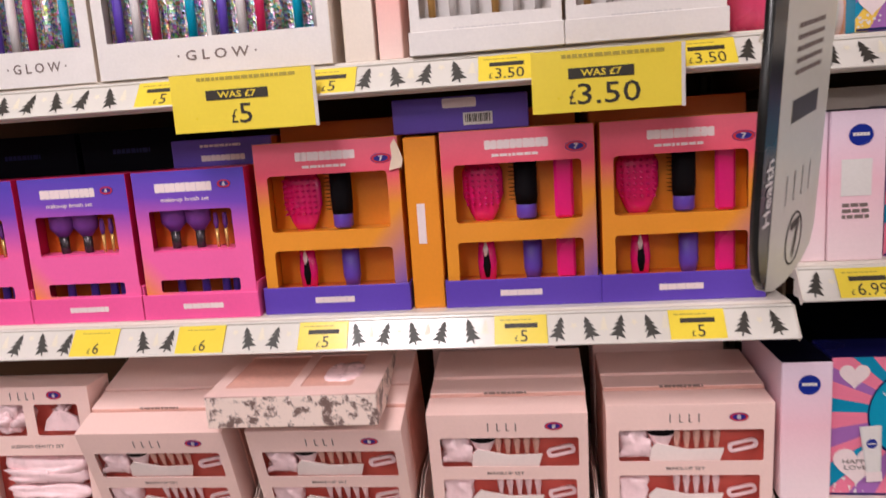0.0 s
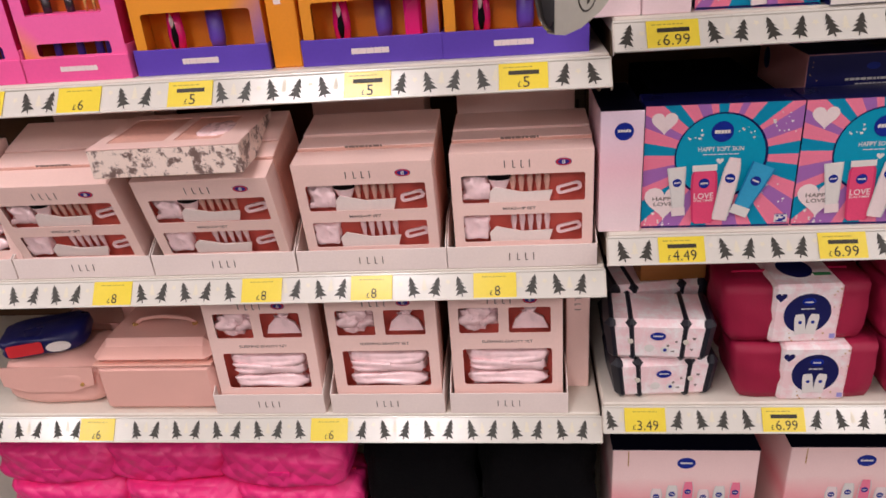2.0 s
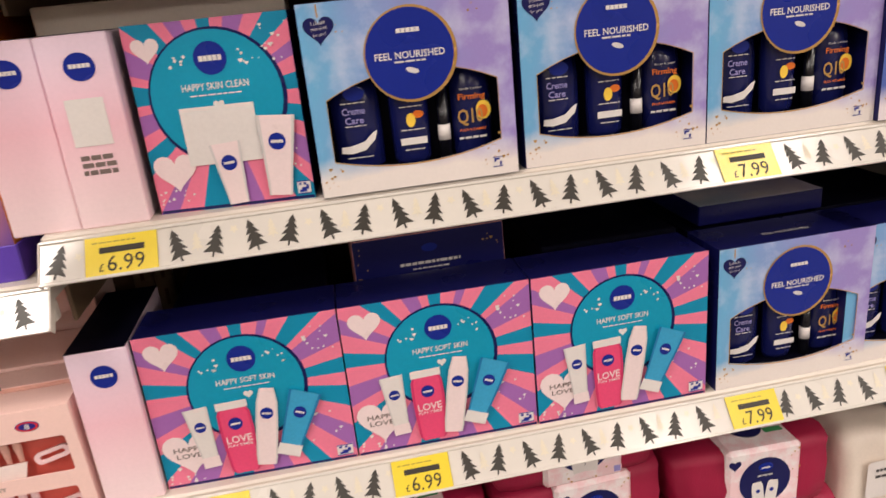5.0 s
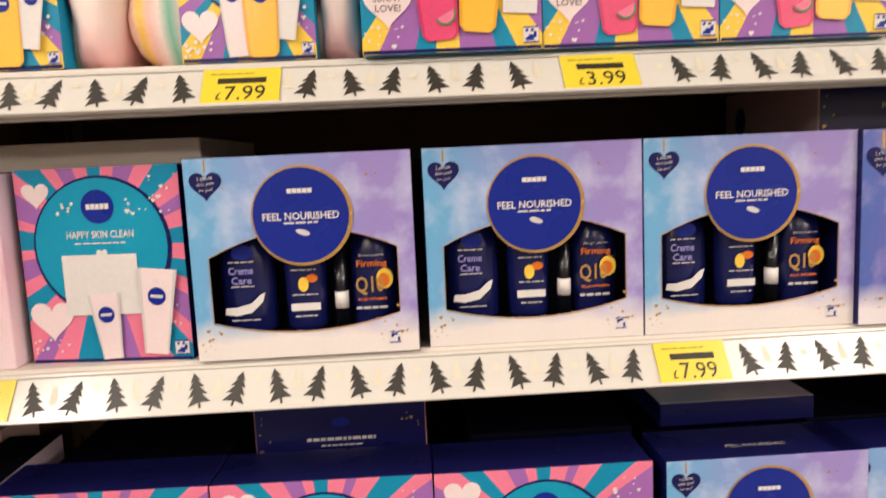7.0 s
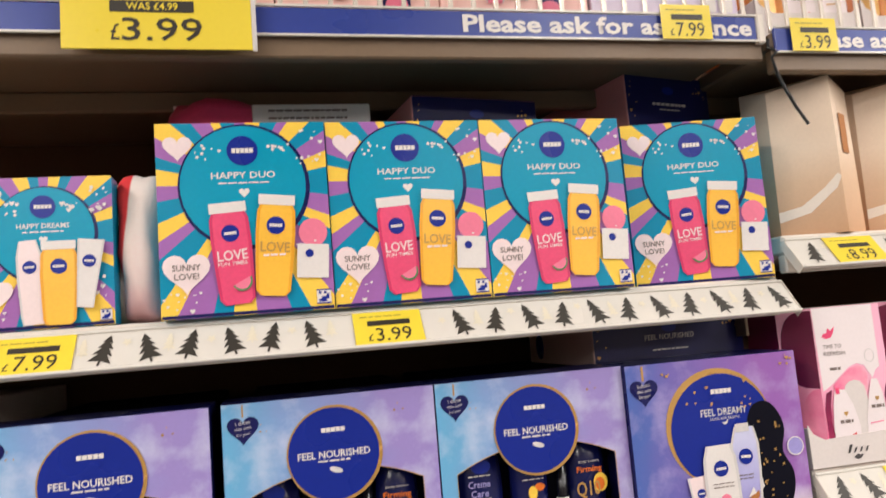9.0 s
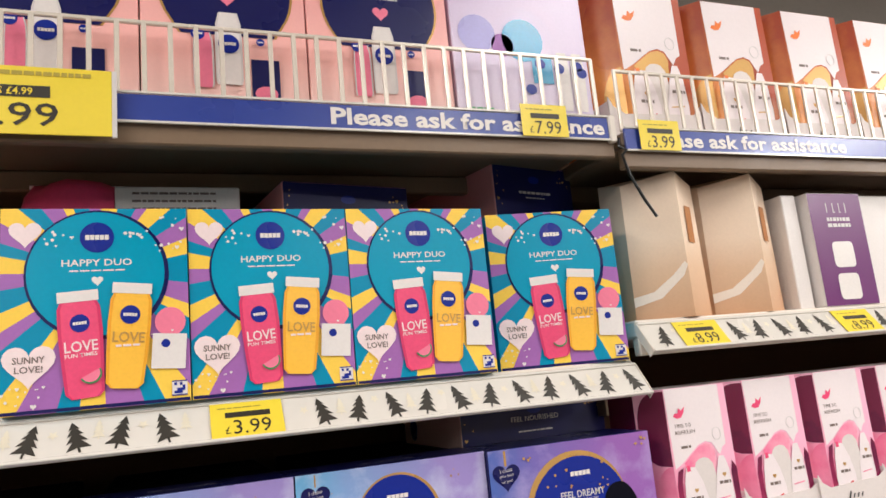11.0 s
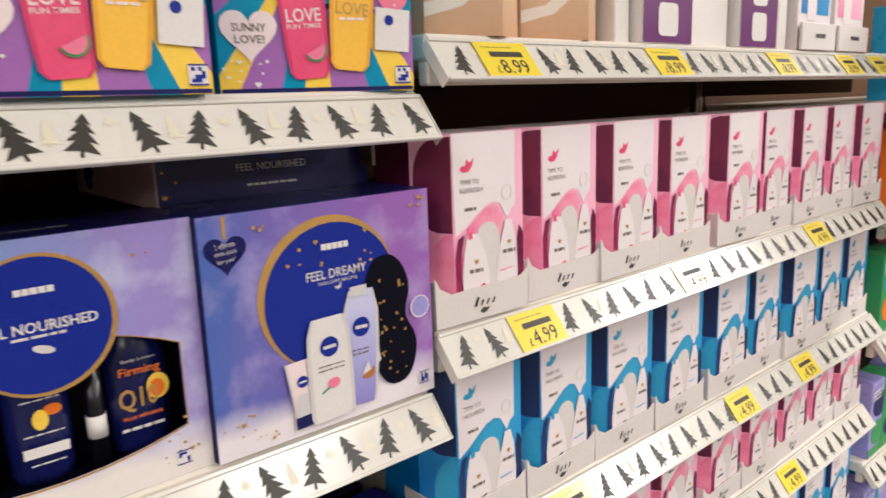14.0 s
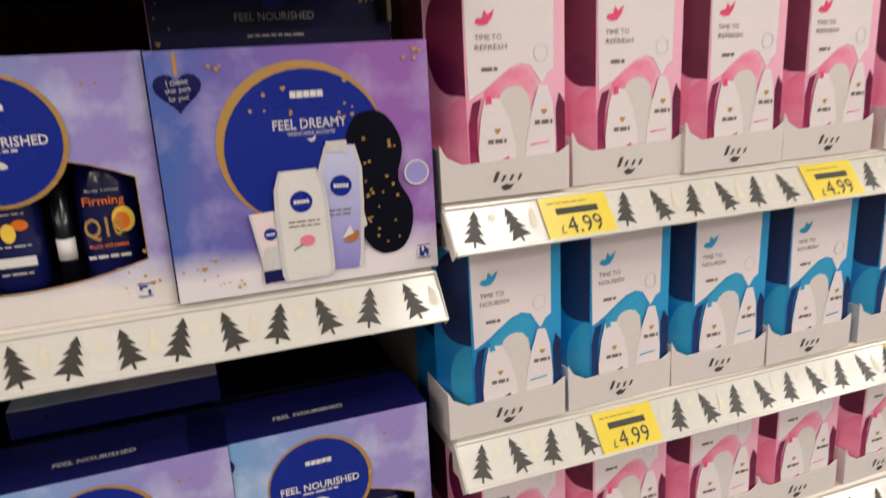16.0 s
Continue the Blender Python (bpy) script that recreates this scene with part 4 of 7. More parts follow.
dreams = thing("blanket_gift_pack", "striped folded blanket bound with a sunburst gift box", "gift pack", "blanket gift packs")
part("blanket", soft_block(0.0, 0.25, 0.03, 0.17, 0.0, 0.165, 0.3, 4, 4, 0.006), STRIPES, dreams, "pastel striped plush blanket")
part("blanket_roll", soft_block(0.202, 0.250, 0.012, 0.16, 0.002, 0.168, 0.3, 3, 9, 0.004), PLUSH_WARM, dreams, "peach plush roll")
fb = happy_box("HAPPY DREAMS", 0.133, 0.158, 0.03, [TEAL_DEEP, YELLOW, PURPLE_RAY], NAVY,
               [(0.41, 0.03, 0.2, 0.55, PEARL, None, 4, "slim", "", 0.05), (0.61, 0.02, 0.27, 0.56, YELLOW_BOTTLE, WHITE, 0, "gel", "", 0.06),
                (0.82, 0.12, 0.2, 0.45, WHITE, None, -6, "tube", "", 0.05)], 0.049, 0.098, seed=21, side=TEAL_DEEP)
for key in list(fb.keys()):
    del fb[key]
fb.name = "front_box"
# the printed box front belongs to the pack: its faces become parts of the pack
for o in list(fb.children):
    o.parent = dreams
    o.matrix_parent_inverse = Matrix.Translation((0.070, 0.0, 0.001))
bpy.data.objects.remove(fb)
repeat(dreams, [(0.25, 0.036, TOP["b0"]), (0.0, 0.036, TOP["b0"])])


def arc_window(x0, x1, zl, zr, cz, dip, roundel):
    """Window with a bowed foot and shoulders rising to the middle."""
    foot = [(x0 + (x1 - x0) * t, zl[0] * (1 - t) + zr[0] * t - dip * 4 * t * (1 - t)) for t in [i / 12 for i in range(13)]]
    head = [(x1 - (x1 - x0) * t, zr[1] * (1 - t) + zl[1] * t + 0.024 * 4 * t * (1 - t)) for t in [i / 12 for i in range(13)]]
    return foot + head


def nourished_box(seed=1):
    g = thing("gift_box", "pale blue watercolour gift box with navy bottles behind a window", "gift box", "watercolour nourish boxes")
    w, h, d = 0.231, 0.211, 0.085
    part("carton", shell(w, d, h), NAVY, g)
    tp = lettering("FEEL NOURISHED", 0, 0, 0.07, 0.0075, SILVER_INK, g, 0)
    tp.matrix_basis = pose(w / 2, 0.03, h + 0.0006, -90)
    win = arc_window(0.019, 0.212, (0.040, 0.108), (0.043, 0.112), 0.03, 0.014, None)
    part("front_panel", cut_panel([rect(0.0005, w - 0.0005, 0.0005, h - 0.0005), win], 0.0012, -0.0006), CLOUD, g, "watercolour printed front")
    edge = arc_window(0.0185, 0.2125, (0.0393, 0.1086), (0.0423, 0.1126), 0.03, 0.0145, None)
    part("window_edge", cut_panel([edge, win], 0.0006, -0.0012), GOLD, g)
    # Near-black insert puts the shade of the recess into its colour.
    part("insert", slab(0.004, w - 0.004, 0.055, 0.058, 0.004, h - 0.01, 0), NAVY_AND_SHADE, g)
    part("insert_floor", slab(0.004, w - 0.004, 0.004, 0.055, 0.018, 0.021, 0), NAVY_AND_SHADE, g)
    rim = part("roundel_rim", poly([disc(0.1172, 0.1482, 0.0518)], -0.0016), GOLD, g, "gold foil ring")
    rd = part("roundel", poly([disc(0.116, 0.1485, 0.0490)], -0.0021), LOGO, rim)
    part("logo_disc", poly([disc(0.116, 0.174, 0.0135, None, 24)], -0.0025), LOGO, g)
    logo_bar((0.103 + 0.129) / 2, (0.171 + 0.1765) / 2, (0.129 - (0.103)) / 2, (0.1765 - (0.171)) / 2, g, -0.0029)
    lettering("FEEL NOURISHED", 0.116, 0.148, 0.078, 0.0078, WHITE, g, -0.0026)
    bars(0.098, 0.134, 0.140, 1, 0.003, 0.002, SILVER_INK, g, -0.0026, 2)
    part("leaf_print", poly([spun(disc(0.117, 0.131, 0.0075, 0.003, 16), 0.117, 0.131, -18)], -0.0026), SILVER_INK, g)
    ht = part("heart_print", poly([heart(0.022, 0.184, 0.0165)], -0.0012), NAVY, g)
    for k, (words, ww) in enumerate((("I chose", 0.015), ("this just", 0.018), ("for you!", 0.014))):
        lettering(words, 0.022, 0.1905 - k * 0.0062, ww, 0.0042, SILVER_INK, ht, -0.0016, turn=6, bold=0.0)
    part("ribbon_print", poly([rect(0.0212, 0.0228, 0.196, h - 0.002)], -0.0011), GOLD, g)
    sparkles([(0.098, 0.18, 0.012, 0.006, 5), (0.14, 0.178, 0.008, 0.008, 5), (0.205, 0.03, 0.018, 0.02, 12), (0.016, 0.02, 0.012, 0.016, 9), (0.05, 0.19, 0.012, 0.012, 3), (0.19, 0.195, 0.02, 0.01, 3)], GOLD, g, -0.0012, 7, 0.0017)
    stamp(0.2, 0.212, 0.010, 0.022, g, -0.0013, 2)
    # bottles behind the window
    b1 = part("bottle", lathe([(0.024, 0.022), (0.029, 0.028), (0.030, 0.10), (0.027, 0.125), (0.014, 0.135)], 0.050, 0.033, 0.6), BOTTLE_NAVY, g)
    lettering("Creme", 0.047, 0.092, 0.026, 0.008, LILAC, b1, 0.0135)
    lettering("Care", 0.047, 0.0815, 0.021, 0.008, LILAC, b1, 0.0135)
    swoosh = [(0.028, 0.046), (0.04, 0.044), (0.056, 0.047), (0.068, 0.058), (0.071, 0.068), (0.066, 0.066), (0.056, 0.057), (0.04, 0.053), (0.029, 0.053)]
    part("cream_print", poly([swoosh], 0.0125), WHITE, b1)
    part("logo_disc", poly([disc(0.05, 0.111, 0.012, 0.008, 20)], 0.0138), LOGO, b1)
    bars(0.034, 0.062, 0.1005, 1, 0.003, 0.0013, SILVER_INK, b1, 0.0134, 4)
    bars(0.036, 0.06, 0.0745, 1, 0.003, 0.0012, SILVER_INK, b1, 0.0134, 5)
    bars(0.034, 0.066, 0.0385, 1, 0.003, 0.0012, SILVER_INK, b1, 0.0134, 6)
    b2 = part("bottle", lathe([(0.019, 0.022), (0.022, 0.03), (0.024, 0.12), (0.02, 0.135)], 0.112, 0.032, 0.7), BOTTLE_NAVY, g)
    part("oil_print", poly([disc(0.111, 0.074, 0.0055, 0.008, 16)], 0.0145), YELLOW, b2)
    part("flower_print", poly([disc(0.120, 0.080, 0.0065, 0.0045, 12)], 0.0150), ORANGE_INK, b2)
    part("band_print", poly([rect(0.097, 0.128, 0.046, 0.054)], 0.0140), WHITE, b2)
    bars(0.099, 0.126, 0.0625, 1, 0.003, 0.0012, SILVER_INK, b2, 0.0142, 7)
    bars(0.101, 0.124, 0.0395, 1, 0.003, 0.0012, SILVER_INK, b2, 0.0142, 8)
    bars(0.099, 0.125, 0.089, 1, 0.003, 0.0012, SILVER_INK, b2, 0.0142, 9)
    b3 = part("lip_balm", lathe([(0.007, 0.022), (0.007, 0.11)], 0.150, 0.022, 1.0, 12), BOTTLE_BLACK, g)
    part("cap", lathe([(0.0074, 0.046), (0.0074, 0.064)], 0.150, 0.022, 1.0, 12), WHITE, b3)
    b4 = part("bottle", lathe([(0.020, 0.022), (0.024, 0.028), (0.0255, 0.10), (0.022, 0.13), (0.012, 0.135)], 0.185, 0.033, 0.6), BOTTLE_NAVY, g)
    lettering("Firming", 0.184, 0.092, 0.032, 0.009, ORANGE_INK, b4, 0.0150)
    lettering("Q10", 0.181, 0.069, 0.030, 0.020, GOLD, b4, 0.0150)
    part("fruit_print", poly([disc(0.197, 0.076, 0.009, 0.011, 18)], 0.0156), YELLOW, b4)
    part("fruit_heart_print", poly([disc(0.196, 0.0745, 0.006, 0.0075, 16)], 0.0152), ORANGE_INK, b4)
    lettering("PLUS VITAMIN", 0.183, 0.0545, 0.030, 0.003, ORANGE_INK, b4, 0.0150)
    lettering("Body Lotion", 0.184, 0.1015, 0.026, 0.0035, SILVER_INK, b4, 0.0150, bold=0.0)
    bars(0.166, 0.2, 0.044, 1, 0.003, 0.0026, SILVER_INK, b4, 0.0150, 3)
    return g


nour = nourished_box()
repeat(nour, [(0.311, 0.03, TOP["b1"]), (0.553, 0.037, TOP["b1"]), (0.785, 0.037, TOP["b1"], 0.0), (0.808, 0.038, TOP["b2"]), (1.004, 0.04, TOP["b2"])])

dream = thing("gift_box", "purple watercolour gift box with eye mask and lotions printed", "gift box")
w, h = 0.229, 0.210
part("carton", slab(0, w, 0, 0.09, 0, h, 0.001), NAVY, dream)
part("front_panel", poly([rect(0.0005, w - 0.0005, 0.0005, h - 0.0005)], -0.0005), DREAM, dream, "dusky watercolour printed front")
rim = part("roundel_rim", poly([disc(0.115, 0.127, 0.0705)], -0.001), GOLD, dream, "gold foil crescent")
part("roundel", poly([disc(0.118, 0.123, 0.0675)], -0.0014), LOGO, rim)
part("logo_disc", poly([disc(0.121, 0.169, 0.017, 0.015, 24)], -0.0018), LOGO, dream)
logo_bar((0.107 + 0.135) / 2, (0.166 + 0.1725) / 2, (0.135 - (0.107)) / 2, (0.1665 - (0.160)) / 2, dream, -0.0022)
lettering("FEEL DREAMY", 0.122, 0.1445, 0.062, 0.0085, SILVER_INK, dream, -0.0018)
lettering("SKINCARE REGIME", 0.1225, 0.1365, 0.04, 0.0032, SILVER_INK, dream, -0.0018, bold=0.0)
part("moon_print", poly([[(0.118, 0.132), (0.121, 0.1285), (0.125, 0.13), (0.126, 0.135), (0.123, 0.132), (0.121, 0.1315)]], -0.0018), SILVER_INK, dream)
ht = part("heart_print", poly([heart(0.022, 0.178, 0.018)], -0.001), NAVY, dream)
for k, (words, ww) in enumerate((("I chose", 0.016), ("this just", 0.019), ("for you!", 0.015))):
    lettering(words, 0.022, 0.185 - k * 0.0066, ww, 0.0046, SILVER_INK, ht, -0.0014, turn=6, bold=0.0)
part("ribbon_print", poly([rect(0.0206, 0.0234, 0.19, h - 0.002)], -0.0009), GOLD, dream)
m = []
for i in range(48):
    t = 2 * math.pi * i / 48
    pinch = 1 - (0.42 if math.cos(t) > 0 else 0.16) * math.exp(-((math.sin(t) - 0.02) / 0.30) ** 2)
    m.append((0.178 + 0.0295 * math.copysign(abs(math.cos(t)) ** 0.8, math.cos(t)) * pinch, 0.086 + 0.066 * math.sin(t)))
msk = part("eye_mask_print", poly([spun(m, 0.178, 0.086, 6)], -0.0022), NAVY_AND_SHADE, dream)
stars = bmesh.new()
srnd = random.Random(13)
for k in range(24):
    cx, cz, r = 0.178 + srnd.uniform(-0.017, 0.017), 0.086 + srnd.uniform(-0.056, 0.056), srnd.uniform(0.0012, 0.0028)
    poly([[(cx + r * (1 if i % 2 else 0.38) * math.cos(i * math.pi / 4), cz + r * (1 if i % 2 else 0.38) * math.sin(i * math.pi / 4)) for i in range(8)]], -0.0027, stars)
tagged(part("star_print", stars, GOLD, msk), kind="stuff")
part("strap_print", poly([[(0.152, 0.087), (0.158, 0.085), (0.164, 0.05), (0.158, 0.045)]], -0.0024), SILVER_INK, dream)
tube = printed_bottle(0.080, 0.010, 0.03, 0.062, PEARL, NAVY, dream, -0.0030, 3, "tube", "", 0.0055)
part("clear_tube_print", poly([spun(bottle_loop(0.080, 0.02, 0.014, 0.022, "box"), 0.08, 0.03, 3)], -0.0036), SILVER_INK, tube)
lotion = printed_bottle(0.108, 0.008, 0.046, 0.103, WHITE, None, dream, -0.0040, 1, "box", "", 0.0095)
bars(0.095, 0.122, 0.06, 2, 0.004, 0.0012, GREY_INK, lotion, -0.0048, 3)
part("rose_print", poly([disc(0.110, 0.043, 0.0065, 0.005, 14)], -0.0048), PINK_RAY, lotion)
part("stem_print", poly([spun(rect(0.097, 0.106, 0.036, 0.0375), 0.1, 0.037, 30)], -0.0047), GREEN, lotion)
milk = printed_bottle(0.142, 0.012, 0.042, 0.112, MILK, None, dream, -0.0026, -3, "slim", "", 0.0095)
part("cap_print", poly([rect(0.133, 0.151, 0.118, 0.128)], -0.0034), SILVER_INK, milk)
part("coconut_print", poly([spun(clip_to(disc(0.148, 0.043, 0.0075, None, 20), 0.13, 0.17, 0.03, 0.043), 0.148, 0.043, 30)], -0.0036), KRAFT, milk)
part("coconut_flesh_print", poly([[(0.14, 0.040), (0.148, 0.052), (0.151, 0.044)]], -0.0038), WHITE, milk)
bars(0.13, 0.152, 0.066, 2, 0.004, 0.0012, GREY_INK, milk, -0.0036, 4)
bd = part("badge_print", cut_panel([disc(0.212, 0.093, 0.0115, None, 28), disc(0.212, 0.093, 0.0102, None, 28)], 0.0002, -0.0034), WHITE, dream)
part("badge_centre", poly([disc(0.212, 0.093, 0.0102, None, 28)], -0.0030), LILAC, bd)
stamp(0.209, 0.221, 0.011, 0.024, dream, -0.0022, 4)
sparkles([(0.216, 0.197, 0.01, 0.008, 5), (0.03, 0.02, 0.026, 0.016, 14), (0.09, 0.165, 0.02, 0.012, 6), (0.155, 0.16, 0.012, 0.02, 6), (0.05, 0.195, 0.01, 0.006, 3)], GOLD, dream, -0.0020, 17, 0.002)
placed(dream, 1.0165, 0.03, TOP["b1"])
dream.scale = (1.03, 1, 1)

# pink side-on cartons
slv = thing("slim_carton", "slim pink-to-white carton standing side-on", "carton", "slim pink cartons")
part("carton", slab(0, 0.066, 0, 0.2, 0, 0.205, 0.0015), PINK_TO_WHITE, slv)
part("logo_disc", poly([disc(0.036, 0.172, 0.0145, None, 24)], -0.0006), LOGO, slv)
part("top_face", slab(0.0006, 0.0654, 0.0006, 0.1994, 0.2051, 0.2058, 0), NAVY_AND_SHADE, slv, "dark navy top")
logo_bar((0.026 + 0.046) / 2, (0.1705 + 0.1755) / 2, (0.046 - (0.026)) / 2, (0.1755 - (0.1705)) / 2, slv, -0.001)
placed(slv, -0.0275, 0.045, TOP["b1"])
slv.scale = (1.09, 1, 1)
s2 = copy_thing(slv, pose(0.0455, 0.042, TOP["b1"]))
s2.scale = (1.09, 1, 1)
part("barcode_panel", poly([rect(0.014, 0.05, 0.09, 0.14)], -0.0006), WHITE, s2)
bars(0.016, 0.048, 0.075, 3, 0.008, 0.005, GREY_INK, s2, -0.0006, 5)
s3 = copy_thing(slv, pose(-0.013, 0.04, TOP["b2"]))
s3.scale = (1.06, 1, 1.03)


def plain_carton(name, label, cat, x, y, z, w, d, h, mat, rz=0, group=""):
    g = thing(name, label, cat, group)
    part("carton", slab(0, w, 0, d, 0, h, 0.0015), mat, g)
    part("top_flap", slab(0.002, w - 0.002, 0.002, d * 0.55, h, h + 0.0005, 0), mat, g)
    placed(g, x, y, z, rz)
    return g


def navy_back(x, y, z, w, d, h, rz=0, words=""):
    """Navy carton with pink sides seen behind the front row."""
    g = plain_carton("gift_carton", "navy gift carton with pink side, behind the front row", "carton", x, y, z, w, d, h, ROSE_FRONT, rz, "navy cartons behind")
    part("front_face", poly([rect(0.001, w - 0.001, 0.001, h - 0.001)], -0.0005), NAVY, g)
    part("top_face", slab(0.001, w - 0.001, 0.001, d - 0.001, h, h + 0.0006, 0), NAVY, g)
    part("logo_disc", poly([disc(w * 0.5, h - 0.022, 0.011, 0.006, 20)], -0.001), LOGO, g)
    if words:
        lettering(words, w / 2, h - 0.034, 0.074, 0.007, SILVER_INK, g, -0.001, bold=0.0)
    else:
        bars(w * 0.3, w * 0.7, h - 0.045, 1, 0.004, 0.004, SILVER_INK, g, -0.001, 3)
    bars(w * 0.38, w * 0.62, h - 0.052, 1, 0.004, 0.002, SILVER_INK, g, -0.001, 4)
    sparkles([(0.015, h - 0.04, 0.01, 0.03, 7), (w - 0.02, h - 0.03, 0.012, 0.02, 6)], GOLD, g, -0.001, 8, 0.002)
    sd = part("side_logo", poly([disc(0.05, h - 0.04, 0.016, 0.02, 20)], 0), LOGO, g)
    sd.matrix_basis = pose(-0.0006, d, 0, 0, 0, -90)
    return g


navy_back(1.118, 0.137, TOP["b0"], 0.16, 0.25, 0.312, 13)
navy_back(0.802, 0.12, TOP["b0"], 0.185, 0.2, 0.274, 9)
redtop = plain_carton("gift_carton", "grey-white carton with teal edge lying behind the boxes", "carton", 0.60, 0.14, TOP["b0"] + 0.215, 0.15, 0.2, 0.055, WHITE)
part("edge_band", slab(-0.001, 0.151, -0.001, 0.2, 0.0, 0.008, 0.001), TEAL_DEEP, redtop)
bars(0.02, 0.12, 0.045, 3, 0.01, 0.003, GREY_INK, redtop, -0.0006, 5)
plain_carton("gift_carton", "plain navy carton behind the sunburst boxes, darkened for shade", "carton", 0.55, 0.13, TOP["b0"], 0.24, 0.22, 0.213, NAVY_AND_SHADE)
pillow = thing("cosmetic_bag", "red and pink cosmetic bag with zip, behind the boxes", "cosmetic bag")
part("bag", soft_block(0, 0.13, 0, 0.1, 0, 0.28, 0.4, 3, 2, 0.008), PINK_BOTTLE, pillow)
part("zip", slab(0.01, 0.12, 0.045, 0.05, 0.279, 0.284, 0.001), PEARL, pillow)
placed(pillow, 0.49, 0.14, TOP["b0"])
plain_carton("shelf_tray", "white display tray lying at the back of the shelf", "tray", 0.02, 0.14, TOP["b1"] + 0.001, 0.28, 0.3, 0.235, OFFWHITE)
# Cartons behind take near-black navy, the shade of the gap in their colour.
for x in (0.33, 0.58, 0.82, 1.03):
    plain_carton("gift_carton", "navy gift carton in the row behind, darkened for shade", "carton", x, 0.16, TOP["b1"], 0.205, 0.29, 0.205, NAVY_AND_SHADE, 0, "dark cartons behind")
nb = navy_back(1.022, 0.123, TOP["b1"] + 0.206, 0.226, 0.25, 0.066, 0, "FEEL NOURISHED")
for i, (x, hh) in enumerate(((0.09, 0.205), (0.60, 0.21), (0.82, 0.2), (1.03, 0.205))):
    plain_carton("gift_carton", "navy gift carton in the row behind, darkened for shade", "carton", x, 0.15, TOP["b2"], 0.205, 0.3, hh, NAVY_AND_SHADE, 0, "dark cartons behind")
navy_back(0.335, 0.145, TOP["b2"], 0.21, 0.25, 0.262)
lid = plain_carton("gift_carton", "dusky blue carton lying on the row behind", "carton", 0.84, 0.15, TOP["b2"] + 0.2055, 0.2, 0.28, 0.03, NAVY)
part("top_face", slab(0.001, 0.199, 0.001, 0.279, 0.03, 0.0306, 0), CLOUD, lid)

# ---- wash bags and wrapped packs ----


def wash_bag(seed):
    g = thing("wash_bag", "raspberry pink zipped wash bag with printed pink sleeve", "wash bag", "raspberry wash bags")
    w, d, h = 0.265, 0.13, 0.115
    b = soft_block(0, w, 0, d, 0, h, 0.06, 3, seed, 0.003, 15.0)
    for v in b.verts:
        k = 1 - 0.10 * (1 - v.co.z / h)
        v.co.x = w / 2 + (v.co.x - w / 2) * k
    part("bag", b, FUCHSIA_BAG, g)
    part("zip", slab(0.03, w - 0.03, d * 0.48, d * 0.52, h - 0.003, h + 0.002, 0.001), CRIMSON, g)
    sl = part("paper_sleeve", slab(0.085, 0.205, -0.006, d + 0.004, -0.0005, h + 0.0035, 0.006), PARTY, g, "pink dotted paper sleeve")
    y = -0.0066
    rd = part("roundel", poly([disc(0.146, 0.061, 0.041)], y), NAVY, sl)
    part("logo_disc", poly([disc(0.146, 0.086, 0.012, 0.008, 18)], y - 0.0005), LOGO, sl)
    logo_bar((0.139 + 0.153) / 2, (0.0835 + 0.0865) / 2, (0.153 - (0.139)) / 2, (0.0865 - (0.0835)) / 2, sl, y - 0.001)
    bars(0.134, 0.158, 0.070, 1, 0.003, 0.0026, SILVER_INK, sl, y - 0.0006, seed)
    for cx, lean in ((0.135, 7), (0.157, -7)):
        part("bottle_print", poly([spun(bottle_loop(cx, 0.019, 0.019, 0.044, "box"), cx, 0.04, lean)], y - 0.0008), WHITE, sl)
        part("logo_disc", poly([disc(cx, 0.044, 0.0035, None, 10)], y - 0.0012), LOGO, sl)
    part("heart_print", poly([heart(0.097, 0.096, 0.010)], y), NAVY, sl)
    part("stamp_print", poly([rect(0.19, 0.2, 0.008, 0.018)], y), LILAC, sl)
    part("roundel", poly([disc(0.14, 0.062, 0.03, 0.038)], 0), NAVY, sl).matrix_basis = pose(0, 0.0, h + 0.0037, -90)
    part("green_tag", poly([[(0.165, 0.0), (0.195, 0.0), (0.195, 0.012), (0.165, 0.012)]], 0), GREEN, sl).matrix_basis = pose(0, 0.03, h + 0.0036, -90)
    sparkles([(0.145, 0.02, 0.05, 0.015, 8), (0.19, 0.08, 0.012, 0.03, 6)], GOLD, sl, y, seed, 0.002)
    return g


z3 = TOP["b3"]
wb = wash_bag(3)
repeat(wb, [(0.238, 0.045, z3), (0.213, 0.053, z3 + 0.1195, 2), (0.507, 0.044, z3, -1), (0.484, 0.048, z3 + 0.1195, 3), (0.47, 0.053, z3 + 0.239, 1),
            (0.775, 0.045, z3, 0), (0.752, 0.055, z3 + 0.1195, -2), (0.24, 0.21, z3, 0), (0.22, 0.21, z3 + 0.1195, 2), (0.52, 0.21, z3), (0.51, 0.21, z3 + 0.1195, -2), (0.79, 0.21, z3)])


def white_bag():
    g = thing("toiletry_bag", "white quilted toiletry bag with coral label", "toiletry bag", "white toiletry bags")
    part("bag", soft_block(0, 0.15, 0, 0.12, 0, 0.2, 0.4, 3, 8, 0.006), OFFWHITE, g)
    part("label_print", poly([rrect(0.04, 0.12, 0.08, 0.15, 0.008)], -0.004), WHITE, g)
    bars(0.055, 0.1, 0.13, 2, 0.012, 0.005, TRAY_MARK, g, -0.0046, 4)
    part("flower_print", poly([disc(0.08, 0.03, 0.04, 0.018, 18)], -0.0043), PINK_RAY, g)
    return g


wbg = white_bag()
repeat(wbg, [(1.055, 0.07, z3), (1.06, 0.2, z3)])


